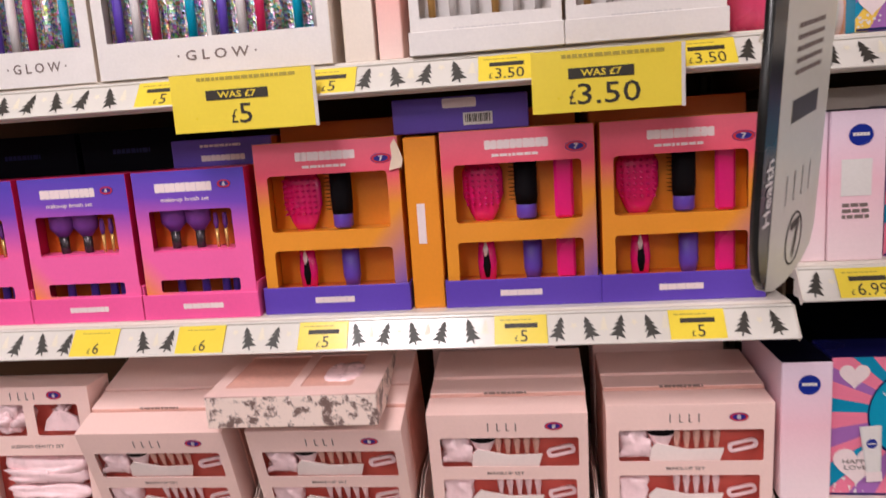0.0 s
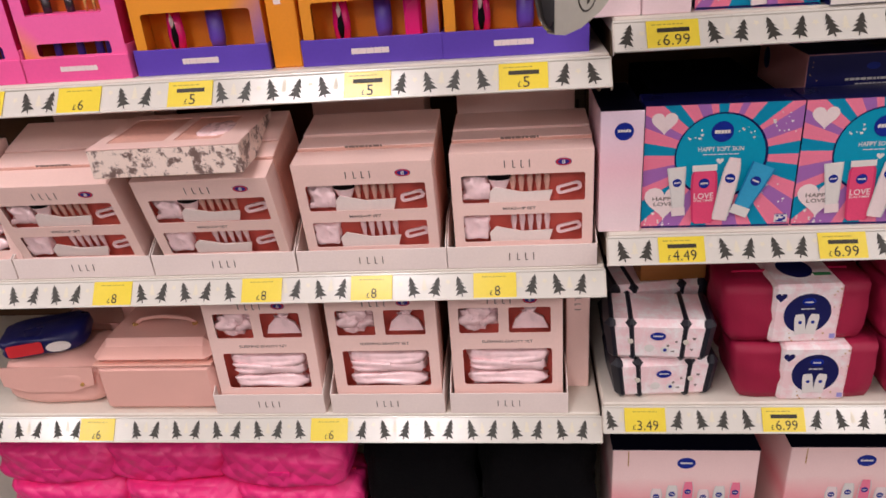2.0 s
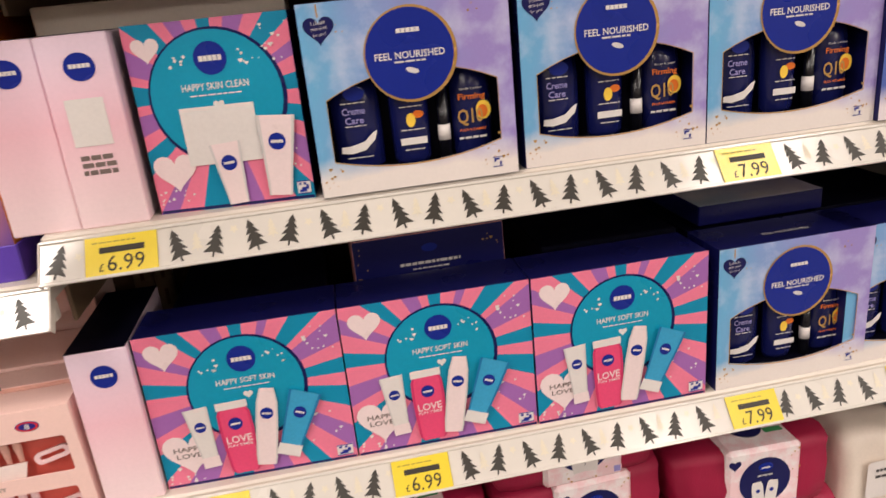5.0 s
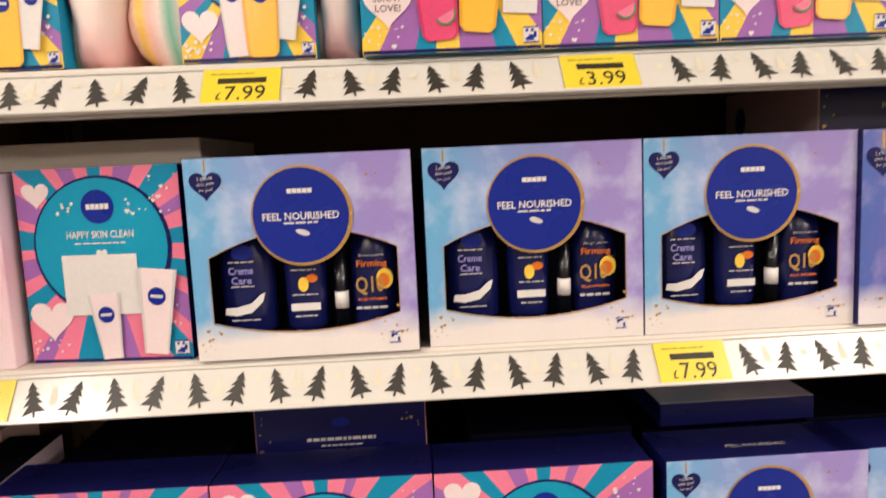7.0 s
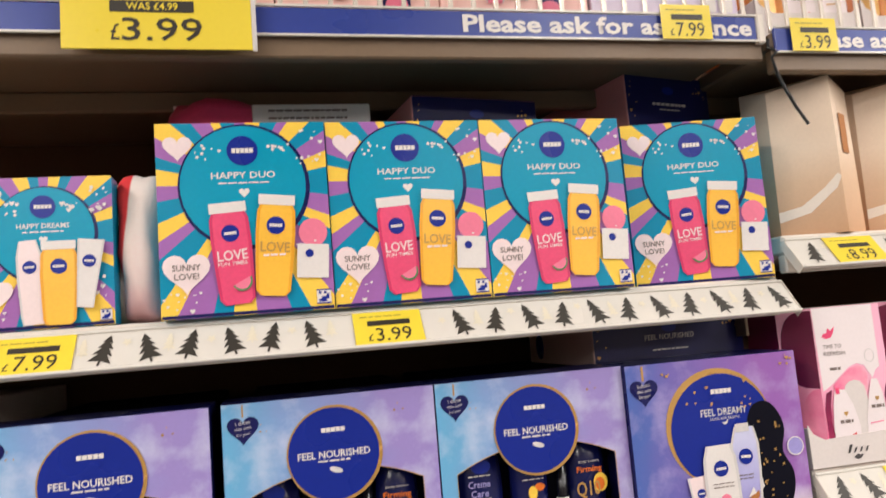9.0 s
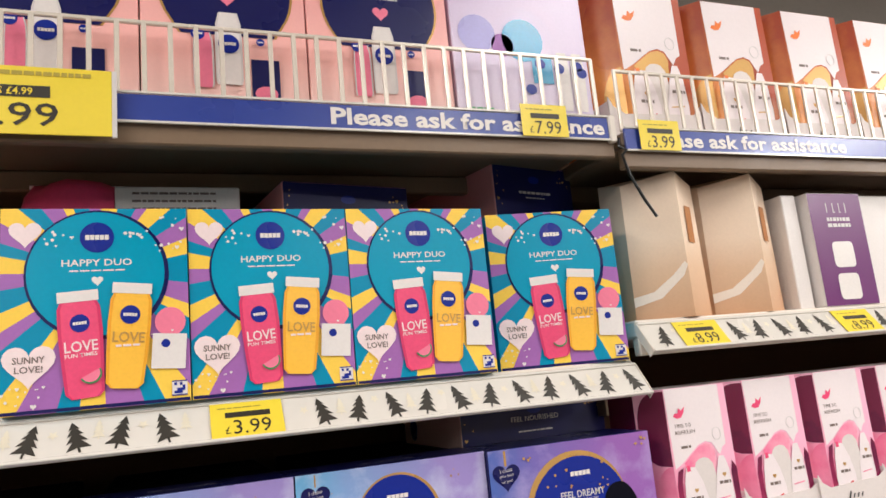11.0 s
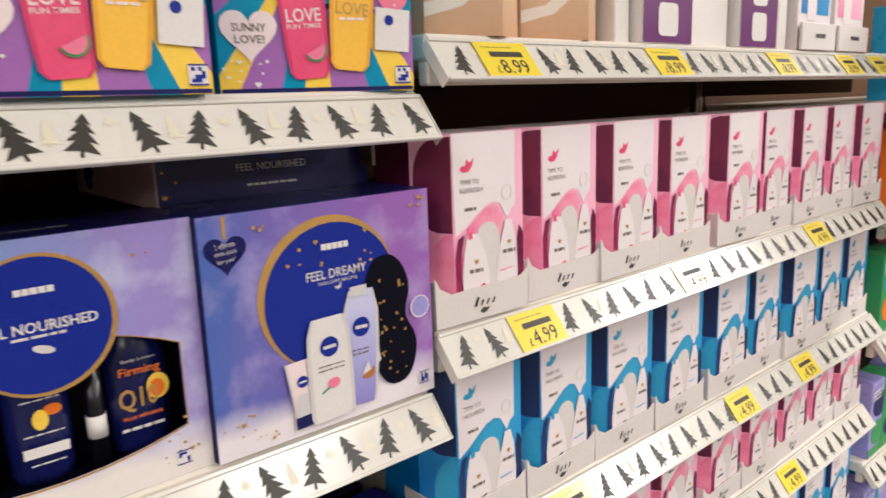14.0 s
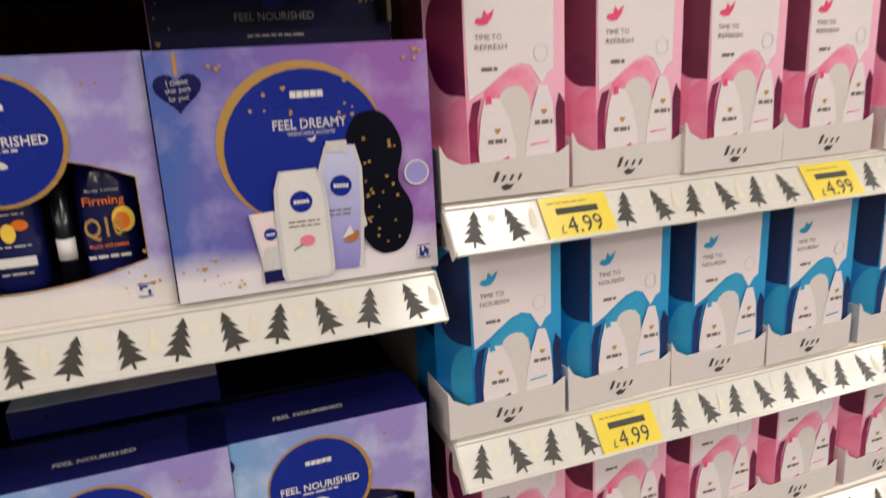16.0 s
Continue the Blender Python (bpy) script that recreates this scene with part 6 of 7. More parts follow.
def hair_set(with_iron=True):
    g = thing("brush_set", "pink, orange and violet hairbrush set in a window box", "brush set", "hairbrush sets")
    w, d, h = 0.222, 0.075, 0.262
    part("carton", shell(w, d, h), ORANGE, g)
    part("front_panel", cut_panel([rect(0.0005, w - 0.0005, 0.0005, h - 0.0005), rrect(0.018, 0.203, 0.127, 0.213, 0.006), rrect(0.018, 0.203, 0.036, 0.098, 0.006)], 0.0014, -0.0007), FADE_BIG, g)
    part("insert", slab(0.004, w - 0.004, 0.060, 0.063, 0.004, h - 0.004, 0), ORANGE, g, "orange card insert")
    part("insert_ledge", slab(0.004, w - 0.004, 0.004, 0.06, 0.108, 0.124, 0.002), ORANGE, g)
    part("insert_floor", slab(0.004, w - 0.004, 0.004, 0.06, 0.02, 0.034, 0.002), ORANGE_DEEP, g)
    comb_head(0.026, 0.124, 0.062, 0.088, MAGENTA, g)
    round_brush(0.122, 0.126, 0.1, g)
    part("brush_handle", lathe([(0.013, 0.034), (0.015, 0.06), (0.011, 0.105)], 0.058, 0.035, 0.6, 14), MAGENTA, g)
    part("handle_inset", lathe([(0.003, 0.038), (0.006, 0.055), (0.003, 0.08)], 0.058, 0.0262, 0.4, 10), BRISTLE, g)
    # Pearl sliver modelled as the highlight on the magenta handle.
    part("handle_glint", lathe([(0.002, 0.07), (0.004, 0.082), (0.001, 0.094)], 0.057, 0.0255, 0.4, 8), PEARL, g)
    part("brush_handle", lathe([(0.011, 0.034), (0.014, 0.05), (0.014, 0.105)], 0.128, 0.035, 0.7, 14), VIOLET, g)
    if with_iron:
        part("comb_bar", slab(0.164, 0.192, 0.02, 0.032, 0.125, 0.222, 0.004), MAGENTA, g)
        part("comb_bar", slab(0.164, 0.192, 0.02, 0.032, 0.034, 0.105, 0.004), MAGENTA, g)
    wordmark(w * 0.5, 0.240, 0.092, 0.018, 10, PEARL, g, -0.0012)
    bars(0.075, 0.145, 0.2225, 1, 0.004, 0.004, PEARL, g, -0.0012, 2)
    badge(0.196, 0.231, g, -0.0012, 0.0155, 0.0075, "7")
    tr = part("tray", slab(-0.004, w + 0.004, -0.008, -0.005, 0, 0.042, 0.001), VIOLET, g, "violet card tray")
    for xx in (-0.004, w + 0.002):
        part("tray_side", slab(xx, xx + 0.002, -0.005, d, 0, 0.042, 0.0005), VIOLET, tr)
    wordmark(w * 0.49, 0.021, 0.062, 0.0125, 10, PEARL, tr, -0.0086)
    return g


za = TOP["a1"]
hs1 = hair_set(True)
repeat(hs1, [(-0.487, 0.062, za), (-0.257, 0.062, za)])
hs2 = hair_set(False)
tagged(hs2, "orange hairbrush set in a torn window box", "brush set")
placed(hs2, -0.771, 0.06, za)
torn = part("torn_corner", cut_panel([[(0.207, 0.212), (0.226, 0.216), (0.229, 0.228), (0.224, 0.244), (0.218, 0.258), (0.212, 0.25), (0.213, 0.232)]], 0.004, -0.004), BEIGE, hs2, "torn kraft card edge")
side = plain_carton("gift_carton", "orange carton standing side-on between the brush sets", "carton", -0.541, 0.06, za, 0.048, 0.22, 0.258, ORANGE)
part("label_strip", poly([rect(0.014, 0.026, 0.10, 0.16)], -0.0006), PEARL, side)


def makeup_set():
    g = thing("brush_set", "violet and pink make-up brush set in a window box", "brush set", "make-up brush sets")
    w, d, h = 0.181, 0.07, 0.232
    part("carton", shell(w, d, h), CRIMSON, g)
    part("front_panel", cut_panel([rect(0.0005, w - 0.0005, 0.0005, h - 0.0005), rrect(0.021, 0.155, 0.106, 0.171, 0.004), rrect(0.026, 0.156, 0.042, 0.062, 0.004)], 0.0014, -0.0007), FADE_SMALL, g)
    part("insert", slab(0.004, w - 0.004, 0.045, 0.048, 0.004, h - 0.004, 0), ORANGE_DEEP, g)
    part("insert_ledge", slab(0.004, w - 0.004, 0.004, 0.045, 0.095, 0.108, 0.001), HOT_PINK, g)
    for cx, r in ((0.047, 0.02), (0.088, 0.02)):
        ob = part("powder_brush", lathe([(0.008, 0.135), (r, 0.150), (r * 1.05, 0.185), (r * 0.6, 0.2)], cx, 0.026, 0.7, 14), MAUVE_BRISTLE, g)
        part("ferrule", lathe([(0.0065, 0.104), (0.0075, 0.12), (0.0078, 0.136)], cx, 0.026, 0.8, 10), FERRULE, ob)
    for i in range(3):
        ob = part("detail_brush", lathe([(0.002, 0.136), (0.0045, 0.146), (0.003, 0.162)], 0.118 + i * 0.015, 0.022, 0.8, 8), MAUVE_BRISTLE, g)
        part("ferrule", lathe([(0.0025, 0.104), (0.003, 0.137)], 0.118 + i * 0.015, 0.022, 0.8, 8), GOLD, ob)
    for cx in (0.047, 0.088, 0.122, 0.14):
        part("brush_handle", lathe([(0.007, 0.03), (0.0055, 0.09)], cx, 0.025, 0.8, 10), VIOLET, g)
    wordmark(0.082, 0.206, 0.092, 0.019, 11, PEARL, g, -0.0012)
    lettering("make-up brush set", 0.083, 0.187, 0.078, 0.0085, PEARL, g, -0.0012)
    badge(0.148, 0.208, g, -0.0012, 0.011, 0.0065)
    tr = part("tray", slab(-0.004, w + 0.004, -0.008, -0.005, 0, 0.04, 0.001), HOT_PINK, g, "hot pink card tray")
    for xx in (-0.004, w + 0.002):
        part("tray_side", slab(xx, xx + 0.002, -0.005, d, 0, 0.055, 0.0005), HOT_PINK, tr)
    wordmark(0.095, 0.021, 0.066, 0.0115, 9, PEARL, tr, -0.0086)
    return g


ms = makeup_set()
repeat(ms, [(-0.966, 0.052, za), (-1.157, 0.052, za), (-1.348, 0.052, za), (-1.54, 0.052, za)])
bk = plain_carton("gift_carton", "violet carton standing behind the make-up sets", "carton", -0.945, 0.15, za, 0.172, 0.1, 0.275, VIOLET)
bars(0.05, 0.12, 0.262, 1, 0.004, 0.004, PEARL, bk, -0.0006, 3)
wordmark(0.088, 0.244, 0.075, 0.013, 9, PEARL, bk, -0.0006)
part("side_face", slab(0.172, 0.1735, 0.001, 0.099, 0.001, 0.274, 0), ORANGE_DEEP, bk)
for x in (-1.15, -1.36):
    dk = plain_carton("gift_carton", "navy carton at the back of the shelf, darkened for shade", "carton", x, 0.22, za, 0.2, 0.2, 0.3, NAVY_AND_SHADE, 0, "dark cartons behind")
    bars(0.06, 0.13, 0.26, 2, 0.04, 0.008, NAVY, dk, -0.0006, 3)
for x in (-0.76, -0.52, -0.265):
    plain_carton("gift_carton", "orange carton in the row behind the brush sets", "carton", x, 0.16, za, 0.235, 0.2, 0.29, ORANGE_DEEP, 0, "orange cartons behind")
lie = plain_carton("gift_carton", "violet carton lying flat across the brush sets", "carton", -0.556, 0.075, za + 0.2625, 0.2, 0.2, 0.05, VIOLET)
part("barcode_panel", poly([rect(0.105, 0.148, 0.008, 0.026)], -0.0006), WHITE, lie)
bc = bmesh.new()
for i in range(14):
    poly([rect(0.108 + i * 0.0027, 0.1092 + i * 0.0027 + 0.0004 * (i % 3), 0.012, 0.024)], -0.001, bc)
part("barcode", bc, INK, lie)
part("label_print", poly([rrect(0.075, 0.125, 0.034, 0.048, 0.003)], -0.0006), PEARL, lie)

# ---- hanging straightener box ----
hang = thing("hanging_box", "grey and black hair tool box hung from the shelf", "hanging box")
outl = [(0.036, 0.012), (0.06, 0.003), (0.1, 0.0), (0.15, 0.008), (0.18, 0.022), (0.19, 0.045), (0.19, 0.47), (0.036, 0.47)]
part("grey_side", cut_panel([outl], 0.012, -0.002), GREY_CARD, hang, "grey card side")
blk = [(0.0, 0.12), (0.004, 0.075), (0.014, 0.04), (0.026, 0.022), (0.0355, 0.014), (0.0355, 0.47), (0.0, 0.47)]
part("black_side", cut_panel([blk], 0.010, -0.0015), BLACK_CARD, hang, "black glossy card side")
sp_ = lettering("Health", 0, 0, 0.075, 0.02, WHITE, hang, 0)
sp_.matrix_basis = pose(0.018, -0.0024, 0.135, 0, -90, 0)
wordmark(0.112, 0.122, 0.1, 0.036, 4, TRAY_MARK, hang, -0.0026, thin=True)
part("ring_print", cut_panel([disc(0.114, 0.052, 0.027, 0.034, 28), disc(0.114, 0.052, 0.0245, 0.0315, 28)], 0.0004, -0.0028), INK, hang)
part("seven_print", poly([[(0.1, 0.074), (0.131, 0.078), (0.129, 0.07), (0.117, 0.03), (0.11, 0.028), (0.12, 0.067), (0.101, 0.064)]], -0.0028), INK, hang)
part("logo_block", poly([rect(0.07, 0.15, 0.2, 0.225)], -0.0028), TRAY_MARK, hang)
bars(0.07, 0.15, 0.3, 5, 0.012, 0.005, GREY_INK, hang, -0.0028, 6)
part("hang_strap", slab(0.1, 0.12, 0.0, 0.002, 0.47, 0.5, 0.0005), SILVER_INK, hang)
hang_pose = Matrix.Translation((-0.118, -0.175, 1.305)) @ pose(0, 0, 0, 12, 0, 0) @ pose(0, 0, 0, 0, 0, 53)
hang.matrix_basis = hang_pose
cu = bpy.data.curves.new("hook", "CURVE")
cu.dimensions, cu.bevel_depth, cu.bevel_resolution = "3D", 0.002, 1
sp = cu.splines.new("POLY")
top_end = hang_pose @ Vector((0.11, 0.001, 0.495))
pts = [top_end, top_end + Vector((0, 0.03, 0.012)), Vector((top_end.x, -0.03, 1.64)), Vector((top_end.x, 0.02, 1.616))]
sp.points.add(len(pts) - 1)
for pt, c in zip(sp.points, pts):
    pt.co = (*(hang_pose.inverted() @ c), 1)
part("hook_wire", mesh_of(cu), CHROME, hang)

# ---- glow sets on the upper shelf ----


def glow_set(n, w):
    g = thing("brush_set", "white glow brush set with holographic tubes in windows", "brush set", "white glow sets")
    d, h = 0.08, 0.24
    part("carton", shell(w, d, h), OFFWHITE, g)
    holes = []
    pw = (w - 0.03) / n
    for i in range(n):
        holes.append(rect(0.017 + i * pw, 0.012 + (i + 1) * pw, 0.052, 0.22))
    part("front_panel", cut_panel([rect(0.0005, w - 0.0005, 0.0005, h - 0.0005)] + holes, 0.0014, -0.0007), WHITE, g)
    part("insert", slab(0.004, w - 0.004, 0.040, 0.043, 0.004, h - 0.004, 0), GLITTER, g, "holographic backing card")
    cols = [VIOLET, SILVER_INK, CRIMSON, GLITTER, TEAL, SILVER_INK]
    for i in range(n):
        m = 6
        for j in range(m):
            cx = 0.027 + i * pw + j * (pw - 0.02) / (m - 1)
            part("tube", lathe([(0.0065, 0.05), (0.007, 0.1), (0.0055, 0.2)], cx, 0.024, 1.0, 10), cols[j], g)
    lettering("· G L O W ·", w * 0.52, 0.027, min(0.12, w * 0.5), 0.0145, GREY_INK, g, -0.0012)
    return g


zt = TOP["a0"]
g2 = glow_set(2, 0.352)
placed(g2, -0.978, 0.03, zt)
g1 = glow_set(1, 0.19)
repeat(g1, [(-1.176, 0.03, zt, 1), (-1.375, 0.03, zt)])
for x, wd, mt in ((-0.612, 0.045, OFFWHITE), (-0.562, 0.035, ROSE_FRONT)):
    plain_carton("slim_carton", "pale carton standing side-on", "carton", x, 0.045, zt, wd, 0.2, 0.24, mt, -3)
plain_carton("gift_carton", "brown-pink carton in the row behind", "carton", -0.63, 0.26, zt, 0.13, 0.15, 0.22, BLUSH_DEEP)


def silver_set():
    g = thing("brush_set", "white brush set box with silver foil tubes", "brush set", "white silver sets")
    w, d, h = 0.208, 0.08, 0.24
    part("carton", shell(w, d, h), OFFWHITE, g)
    part("front_panel", cut_panel([rect(0.0005, w - 0.0005, 0.0005, h - 0.0005), rect(0.014, 0.194, 0.05, 0.22)], 0.0014, -0.0007), WHITE, g)
    part("insert", slab(0.004, w - 0.004, 0.030, 0.033, 0.004, h - 0.004, 0), SILVER_INK, g)
    for j in range(6):
        cx = 0.03 + j * 0.0295
        part("brush_tube", lathe([(0.005, 0.052), (0.0055, 0.1), (0.004, 0.2)], cx, 0.018, 1.0, 10), (GOLD, WHITE, SILVER_INK)[j % 3], g)
    bars(0.06, 0.15, 0.028, 1, 0.004, 0.007, SILVER_INK, g, -0.0012, 3)
    part("tray", slab(-0.002, w + 0.002, -0.007, -0.004, 0, 0.032, 0.001), WHITE, g)
    return g


sv = silver_set()
repeat(sv, [(-0.513, 0.03, zt), (-0.300, 0.03, zt, -1)])
rd = thing("cosmetic_bag", "red patterned cosmetic bag at the shelf end", "cosmetic bag")
part("bag", soft_block(0, 0.075, 0, 0.2, 0, 0.2, 0.4, 3, 6, 0.005), PINK_BOTTLE, rd)
placed(rd, -0.08, 0.08, zt)

# ---- blush gift sets ----


def satin_lump(x0, x1, z0, z1, y0, y1, parent, seed, name="satin_cloth"):
    part(name, soft_block(x0, x1, y0, y1, z0, z1, 0.5, 2, seed, 0.006), SATIN, parent)


def beauty_front(g, w, h, holes):
    part("front_panel", cut_panel([rect(0.0005, w - 0.0005, 0.0005, h - 0.0005)] + holes, 0.0014, -0.0007), BLUSH, g)


def makeup_box():
    g = thing("beauty_set", "blush pink make-up accessory set in a window box", "beauty set", "blush make-up sets")
    w, d, h = 0.24, 0.05, 0.213
    part("carton", shell(w, d, h), BLUSH, g)
    beauty_front(g, w, h, [rrect(0.018, 0.226, 0.121, 0.172, 0.004), rrect(0.018, 0.222, 0.046, 0.098, 0.004)])
    part("insert", slab(0.004, w - 0.004, 0.023, 0.025, 0.004, h - 0.004, 0), SALMON, g, "salmon card insert")
    for z, rows in ((0.121, True), (0.046, False)):
        part("card_ledge", cut_panel([[(0.064, z - 0.004), (0.166, z - 0.004), (0.172, z + 0.017), (0.120, z + 0.015), (0.074, z + 0.026), (0.062, z + 0.014)]], 0.003, 0.006), BLUSH_TRAY, g)
        satin_lump(0.018, 0.062, z + 0.002, z + 0.045, 0.004, 0.03, g, 7 if rows else 8)
        for i in range(5):
            cx = 0.105 + i * 0.0145
            part("make_up_brush", lathe([(0.0025, z - 0.002), (0.0035, z + 0.02), (0.0055, z + 0.034), (0.004, z + 0.049)], cx, 0.016, 0.7, 8), (BLUSH_DEEP if rows else SATIN), g)
        part("tweezers", cut_panel([spun(rrect(0.178, 0.222, z + 0.010, z + 0.026, 0.007), 0.2, z + 0.018, 14), spun(rrect(0.184, 0.216, z + 0.0145, z + 0.0215, 0.003), 0.2, z + 0.018, 14)], 0.004, 0.012), SATIN, g)
    fb_ = part("face_brush", lathe([(0.006, 0.121), (0.009, 0.135), (0.019, 0.158), (0.02, 0.176)], 0.082, 0.016, 0.6, 14), SATIN, g)
    part("bristles", lathe([(0.0195, 0.160), (0.0215, 0.178), (0.016, 0.186)], 0.082, 0.0155, 0.6, 14), BRISTLE, fb_)
    wordmark(0.113, 0.191, 0.055, 0.0135, 4, GREY_INK, g, -0.0012, thin=True)
    lettering("MAKE-UP SET", 0.115, 0.1095, 0.056, 0.0052, GREY_INK, g, -0.0012)
    badge(0.190, 0.192, g, -0.0012, 0.0135, 0.007, "8")
    return g


z2 = TOP["a2"]
mk = makeup_box()
spots = [(-0.262, 0.048, z2, 0, 3), (-0.53, 0.05, z2, 0, 9), (-0.803, 0.05, z2, 0, 18), (-1.08, 0.05, z2, 0, 18)]
repeat(mk, spots)
# Bodies in the browner blush, tops in the colour of the front sets.
row = plain_carton("beauty_set_stack", "row of blush cartons behind the front set", "carton stack", 0, 0, 0, 0.24, 0.14, 0.212, BLUSH_DEEP, 0, "blush carton rows")
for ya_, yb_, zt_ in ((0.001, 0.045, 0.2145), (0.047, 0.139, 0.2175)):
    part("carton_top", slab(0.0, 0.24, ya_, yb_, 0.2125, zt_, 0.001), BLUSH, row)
bars(0.085, 0.15, 0.213, 1, 0.004, 0.004, GREY_INK, row, -0.0006, 8)
row["label"] = "row of blush pink cartons packed behind the front set"
row.location = (0, 0, 0)
first = True
for x, y, z, tz, tx in spots:
    m = pose(x + 0.001, y, z, tx) @ Matrix.Translation((0, 0.0515, 0.004))
    if first:
        row.matrix_basis, first = m, False
    else:
        copy_thing(row, m)
rear = plain_carton("gift_carton", "blush carton standing taller at the back", "carton", 0, 0, 0, 0.225, 0.1, 0.282, BLUSH, 0, "tall blush cartons behind")
wordmark(0.11, 0.266, 0.045, 0.012, 4, GREY_INK, rear, -0.0006, thin=True)
repeat(rear, [(-0.262, 0.262, z2), (-0.552, 0.275, z2), (-1.12, 0.3, z2)])


def card_tray(x, w, z, h):
    g = thing("display_tray", "pale blush card display tray along the shelf edge", "display tray", "card display trays")
    bm = slab(0, w, 0, 0.002, 0, h, 0.0006)
    part("tray_front", bm, BLUSH_TRAY, g)
    for xx in (0.0, w - 0.002):
        part("tray_side", cut_panel([[(0.002, 0), (0.2, 0), (0.2, h + 0.035), (0.06, h + 0.035), (0.0, h)]], 0.002), BLUSH_TRAY, g).matrix_basis = pose(xx + 0.002, 0.0, 0, 0, 0, 90)
    wordmark(w * 0.5, h * 0.5, 0.056, 0.014, 4, GREY_INK, g, -0.0006, thin=True)
    placed(g, x, 0.034, z)
    return g


card_tray(-0.2765, 0.262, z2, 0.042)
for x in (-0.5515, -0.828, -1.104, -1.38):
    card_tray(x, 0.2735, z2, 0.042)

fl_ = thing("floral_gift_set", "cream toile-printed window box lying on the sets", "gift set")
w, d, h = 0.256, 0.19, 0.048
part("carton", slab(0, w, 0, d, 0, h, 0.0015), FLORAL, fl_)
part("lid", cut_panel([rect(0, w, 0, d), rrect(0.02, 0.12, 0.03, 0.16, 0.004), rrect(0.136, 0.215, 0.03, 0.16, 0.004)], 0.002), BLUSH, fl_).matrix_basis = Matrix.Translation((0, 0, h + 0.0025)) @ Matrix(((1, 0, 0, 0), (0, 0, 1, 0), (0, -1, 0, 0), (0, 0, 0, 1)))
for a, b in ((0.018, 0.122), (0.134, 0.217)):
    part("window_film", slab(a, b, 0.028, 0.162, h + 0.0002, h + 0.0006, 0), BLUSH_DEEP, fl_)
part("cloth", soft_block(0.165, 0.22, 0.05, 0.12, h - 0.004, h + 0.004, 0.4, 2, 3, 0.002), SATIN, fl_)
fl_.matrix_basis = Matrix.Translation((-0.846, -0.042, z2 + 0.2195)) @ pose(0, 0, 0, 2, 0, 1)


def sleep_box():
    g = thing("beauty_set", "blush pink sleeping set with satin headband in windows", "beauty set", "blush sleeping sets")
    w, d, h = 0.212, 0.06, 0.258
    part("carton", shell(w, d, h), BLUSH, g)
    beauty_front(g, w, h, [rrect(0.018, 0.093, 0.173, 0.228, 0.004), rrect(0.112, 0.19, 0.173, 0.228, 0.004), rrect(0.022, 0.192, 0.056, 0.138, 0.005)])
    part("insert", slab(0.004, w - 0.004, 0.032, 0.034, 0.004, h - 0.004, 0), SALMON, g, "salmon card insert")
    for k, (cx, cz) in enumerate(((0.038, 0.2), (0.055, 0.212), (0.072, 0.198), (0.05, 0.186), (0.066, 0.21))):
        satin_lump(cx - 0.019, cx + 0.019, cz - 0.016, cz + 0.016, 0.004 + 0.003 * k, 0.034, g, 20 + k, "scrunchie_fold")
    part("hair_clip", cut_panel([[(0.118, 0.178), (0.186, 0.178), (0.176, 0.2), (0.155, 0.212), (0.14, 0.212), (0.124, 0.196)]], 0.008, 0.008), SATIN, g)
    satin_lump(0.142, 0.156, 0.206, 0.224, 0.01, 0.03, g, 31, "clip_bow")
    for k, (za_, zb_) in enumerate(((0.100, 0.130), (0.082, 0.108), (0.052, 0.076))):
        satin_lump(0.03 + 0.006 * (k % 2), 0.184, za_, zb_, 0.006, 0.04, g, 40 + k, "headband_fold")
    wordmark(0.095, 0.243, 0.056, 0.013, 4, GREY_INK, g, -0.0012, thin=True)
    lettering("SLEEPING BEAUTY SET", 0.108, 0.1545, 0.096, 0.0055, GREY_INK, g, -0.0012)
    badge(0.152, 0.244, g, -0.0012, 0.0135, 0.0075)
    return g


z3a = TOP["a3"]
slp = sleep_box()
repeat(slp, [(-0.285, 0.052, z3a), (-0.521, 0.05, z3a), (-0.762, 0.046, z3a), (-1.302, 0.046, z2)])
for x in (-0.2925, -0.5325, -0.7755):
    card_tray(x, 0.2285, z3a, 0.047)
er = plain_carton("gift_carton", "blush carton standing side-on by the bay end", "carton", -0.062, 0.12, z3a, 0.045, 0.2, 0.262, BLUSH)
wm = wordmark(0.022, 0.2, 0.05, 0.012, 4, GREY_INK, er, 0, thin=True)
wm.matrix_basis = Matrix.Translation((0.0, -0.0006, 0.0)) @ Matrix.Translation((0.022, 0, 0.2)) @ pose(0, 0, 0, 0, 90, 0) @ Matrix.Translation((-0.022, 0, -0.2))
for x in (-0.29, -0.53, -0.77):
    plain_carton("gift_carton", "blush carton in the row behind", "carton", x, 0.13, z3a, 0.212, 0.2, 0.25, BLUSH_DEEP, 0, "blush cartons behind")

case = thing("vanity_case", "blush faux-leather vanity case with carry handle", "vanity case")
part("body", slab(0, 0.252, 0, 0.19, 0, 0.112, 0.012), BLUSH_LEATHER, case)
lidb = slab(0.0, 0.252, 0.0, 0.19, 0.113, 0.155, 0.014)
for v in lidb.verts:
    if v.co.z > 0.13:
        v.co.x = 0.126 + (v.co.x - 0.126) * 0.93
        v.co.y = 0.095 + (v.co.y - 0.095) * 0.85 + 0.012
part("lid", lidb, BLUSH_LEATHER, case)
part("zip", slab(-0.0012, 0.2532, -0.0012, 0.1912, 0.1105, 0.1145, 0.001), BLUSH_DEEP, case, "blush zip round the lid")
cu = bpy.data.curves.new("handle", "CURVE")
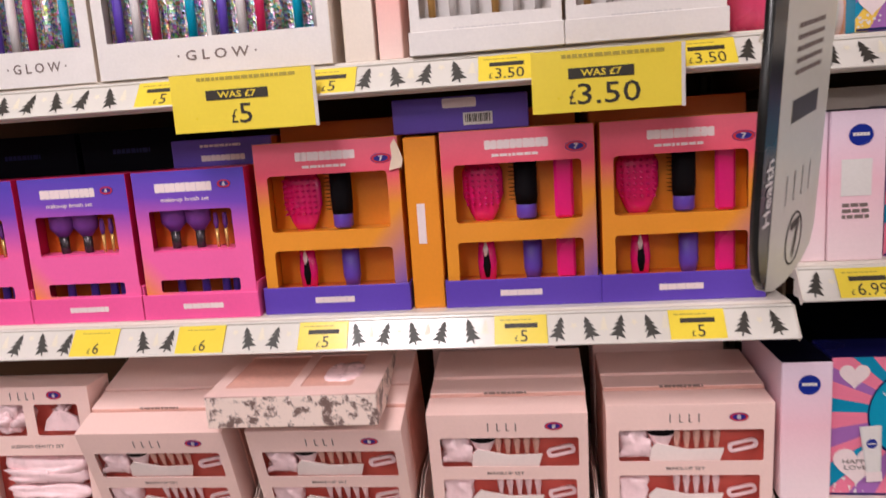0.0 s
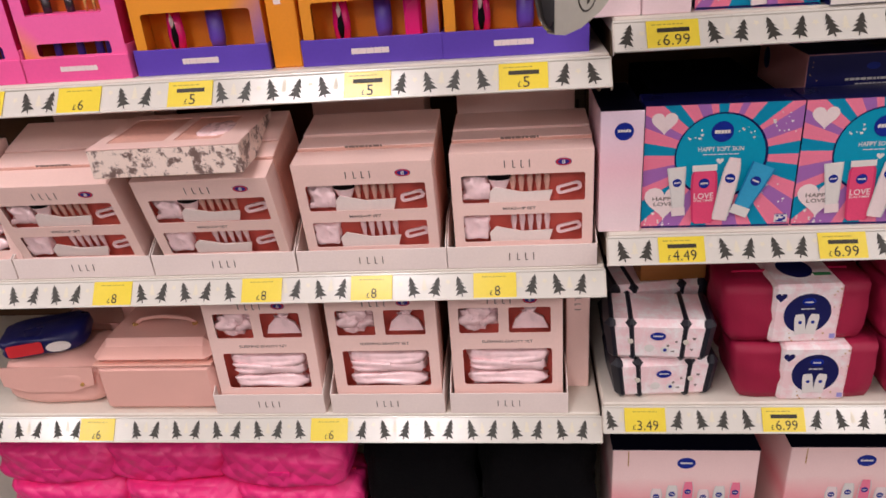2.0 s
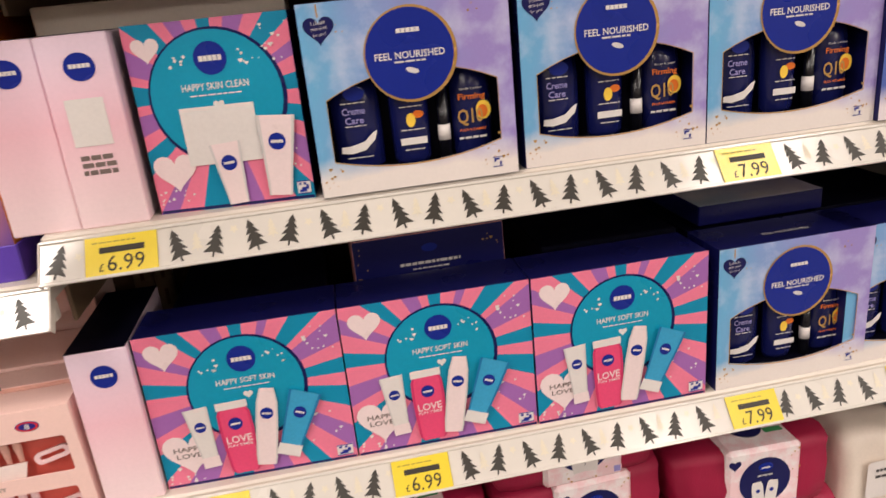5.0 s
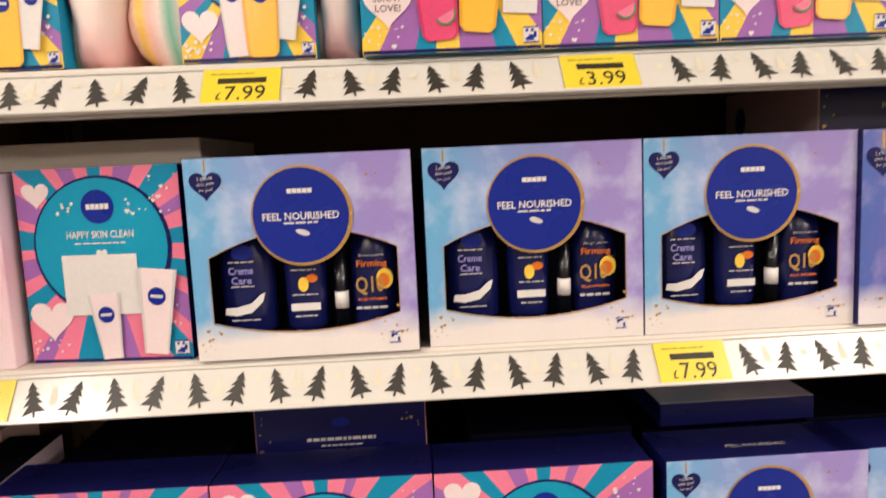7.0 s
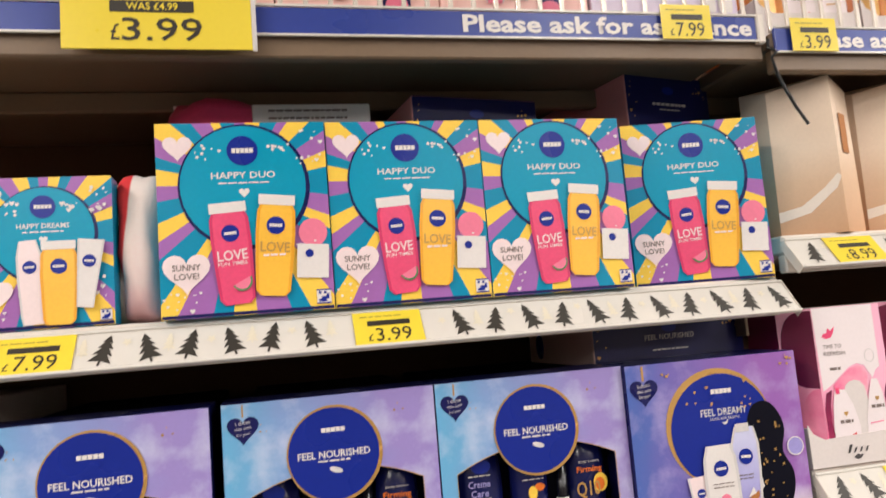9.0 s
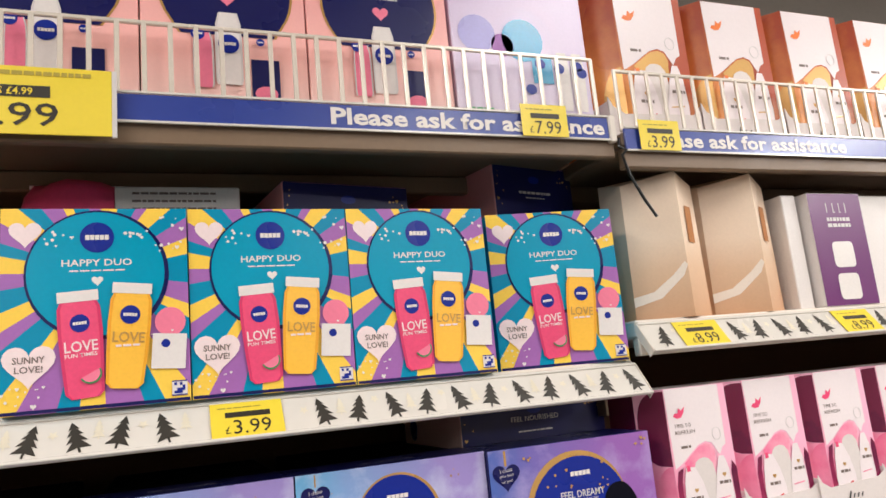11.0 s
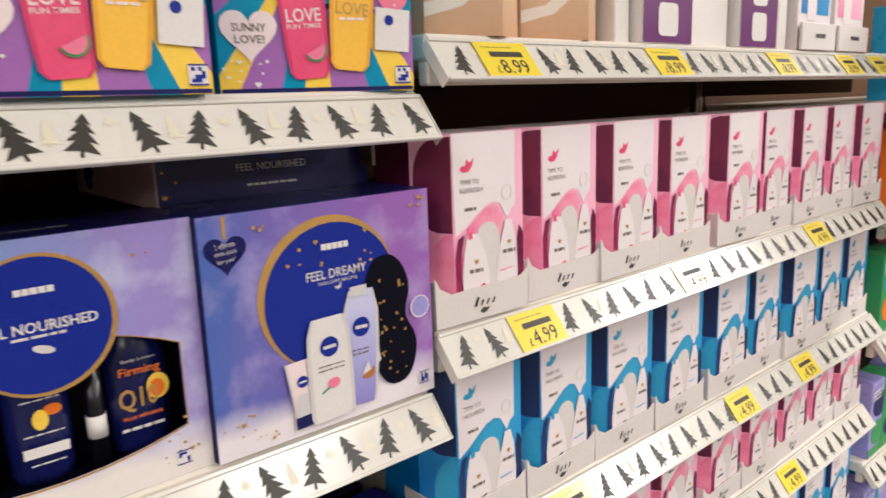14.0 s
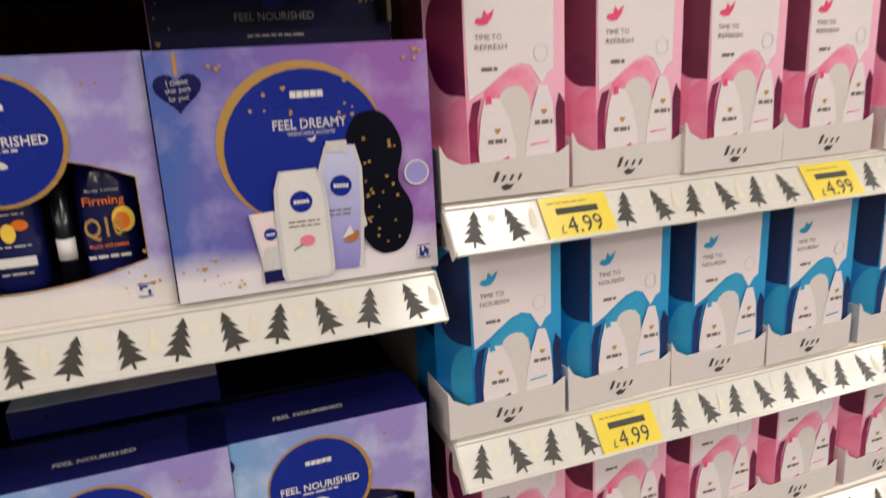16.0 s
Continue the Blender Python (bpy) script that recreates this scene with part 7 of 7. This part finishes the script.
cu.dimensions, cu.bevel_depth, cu.bevel_resolution = "3D", 0.0045, 2
sp = cu.splines.new("POLY")
pts = [(0.06, 0.095, 0.156), (0.075, 0.092, 0.167), (0.1, 0.09, 0.173), (0.126, 0.09, 0.175), (0.152, 0.09, 0.173), (0.177, 0.092, 0.167), (0.192, 0.095, 0.156)]
sp.points.add(len(pts) - 1)
for pt, c in zip(sp.points, pts):
    pt.co = (*c, 1)
hd = part("handle", mesh_of(cu), BLUSH_LEATHER, case)
for cx in (0.06, 0.192):
    part("stud", lathe([(0.006, 0.155), (0.006, 0.159)], cx, 0.09, 1.0, 12), GOLD, hd)
placed(case, -1.022, 0.045, z3a)
roll = thing("clutch_bag", "blush faux-leather clutch bag with gold stud", "clutch bag")
part("body", soft_block(0, 0.23, 0, 0.16, 0, 0.105, 0.25, 4, 14, 0.004), BLUSH_LEATHER, roll)
part("flap", cut_panel([[(0.01, 0.1), (0.01, 0.055), (0.06, 0.04), (0.16, 0.04), (0.215, 0.058), (0.22, 0.1)]], 0.004, -0.003), BLUSH_LEATHER, roll)
part("stud", lathe([(0.004, -0.002), (0.004, 0.002)], 0, 0, 1, 12), GOLD, roll).matrix_basis = pose(0.19, -0.005, 0.06, 90)
placed(roll, -1.255, 0.06, z3a)
roll2 = copy_thing(roll, pose(-1.24, 0.24, z3a))
bk2 = plain_carton("gift_carton", "blush soft bag stacked behind the clutch", "bag", -1.06, 0.25, z3a, 0.25, 0.18, 0.19, BLUSH_LEATHER)
toy = thing("wipes_pack", "navy and red plastic pack lying on the clutch", "plastic pack")
part("pack", soft_block(0, 0.17, 0, 0.11, 0, 0.05, 0.4, 3, 17, 0.004), NAVY, toy)
part("label_print", poly([rrect(0.02, 0.09, 0.012, 0.04, 0.006)], -0.0035), RED_INK, toy)
part("cloud_print", poly([disc(0.12, 0.022, 0.025, 0.012, 16)], -0.0038), WHITE, toy)
toy.matrix_basis = pose(-1.235, 0.06, z3a + 0.108, 0, 0, 18)

# ---- base of the left bay ----
q = thing("quilted_bag", "hot pink quilted cosmetic bag in a stack", "cosmetic bag", "hot pink quilted bags")
part("bag", soft_block(0, 0.29, 0, 0.16, 0, 0.105, 0.35, 4, 23, 0.006), HOT_QUILT, q)
part("brand_patch", slab(0.12, 0.17, -0.004, -0.001, 0.045, 0.056, 0.0005), MAGENTA, q)
part("zip", slab(0.02, 0.27, 0.07, 0.076, 0.101, 0.106, 0.001), CRIMSON, q)
repeat(q, [(-0.825, 0.06, 0.352, -3), (-1.095, 0.07, 0.346, 2), (-1.36, 0.065, 0.346, 0), (-0.80, 0.05, 0.246, 2), (-1.07, 0.055, 0.246, -2), (-1.35, 0.055, 0.246, 1),
           (-0.81, 0.055, 0.14, 0), (-1.085, 0.06, 0.14, 0), (-1.36, 0.06, 0.14, 0)])
f = thing("fleece_bag", "black fluffy fleece bag on the base shelf", "bag", "black fleece bags")
part("bag", soft_block(0, 0.25, 0, 0.2, 0, 0.32, 0.4, 4, 29, 0.012), BLACK_FLEECE, f)
part("strap", slab(0.05, 0.2, 0.09, 0.11, 0.315, 0.33, 0.003), BLACK_CARD, f)
repeat(f, [(-0.5, 0.06, 0.14, 2), (-0.25, 0.06, 0.14, -2)])
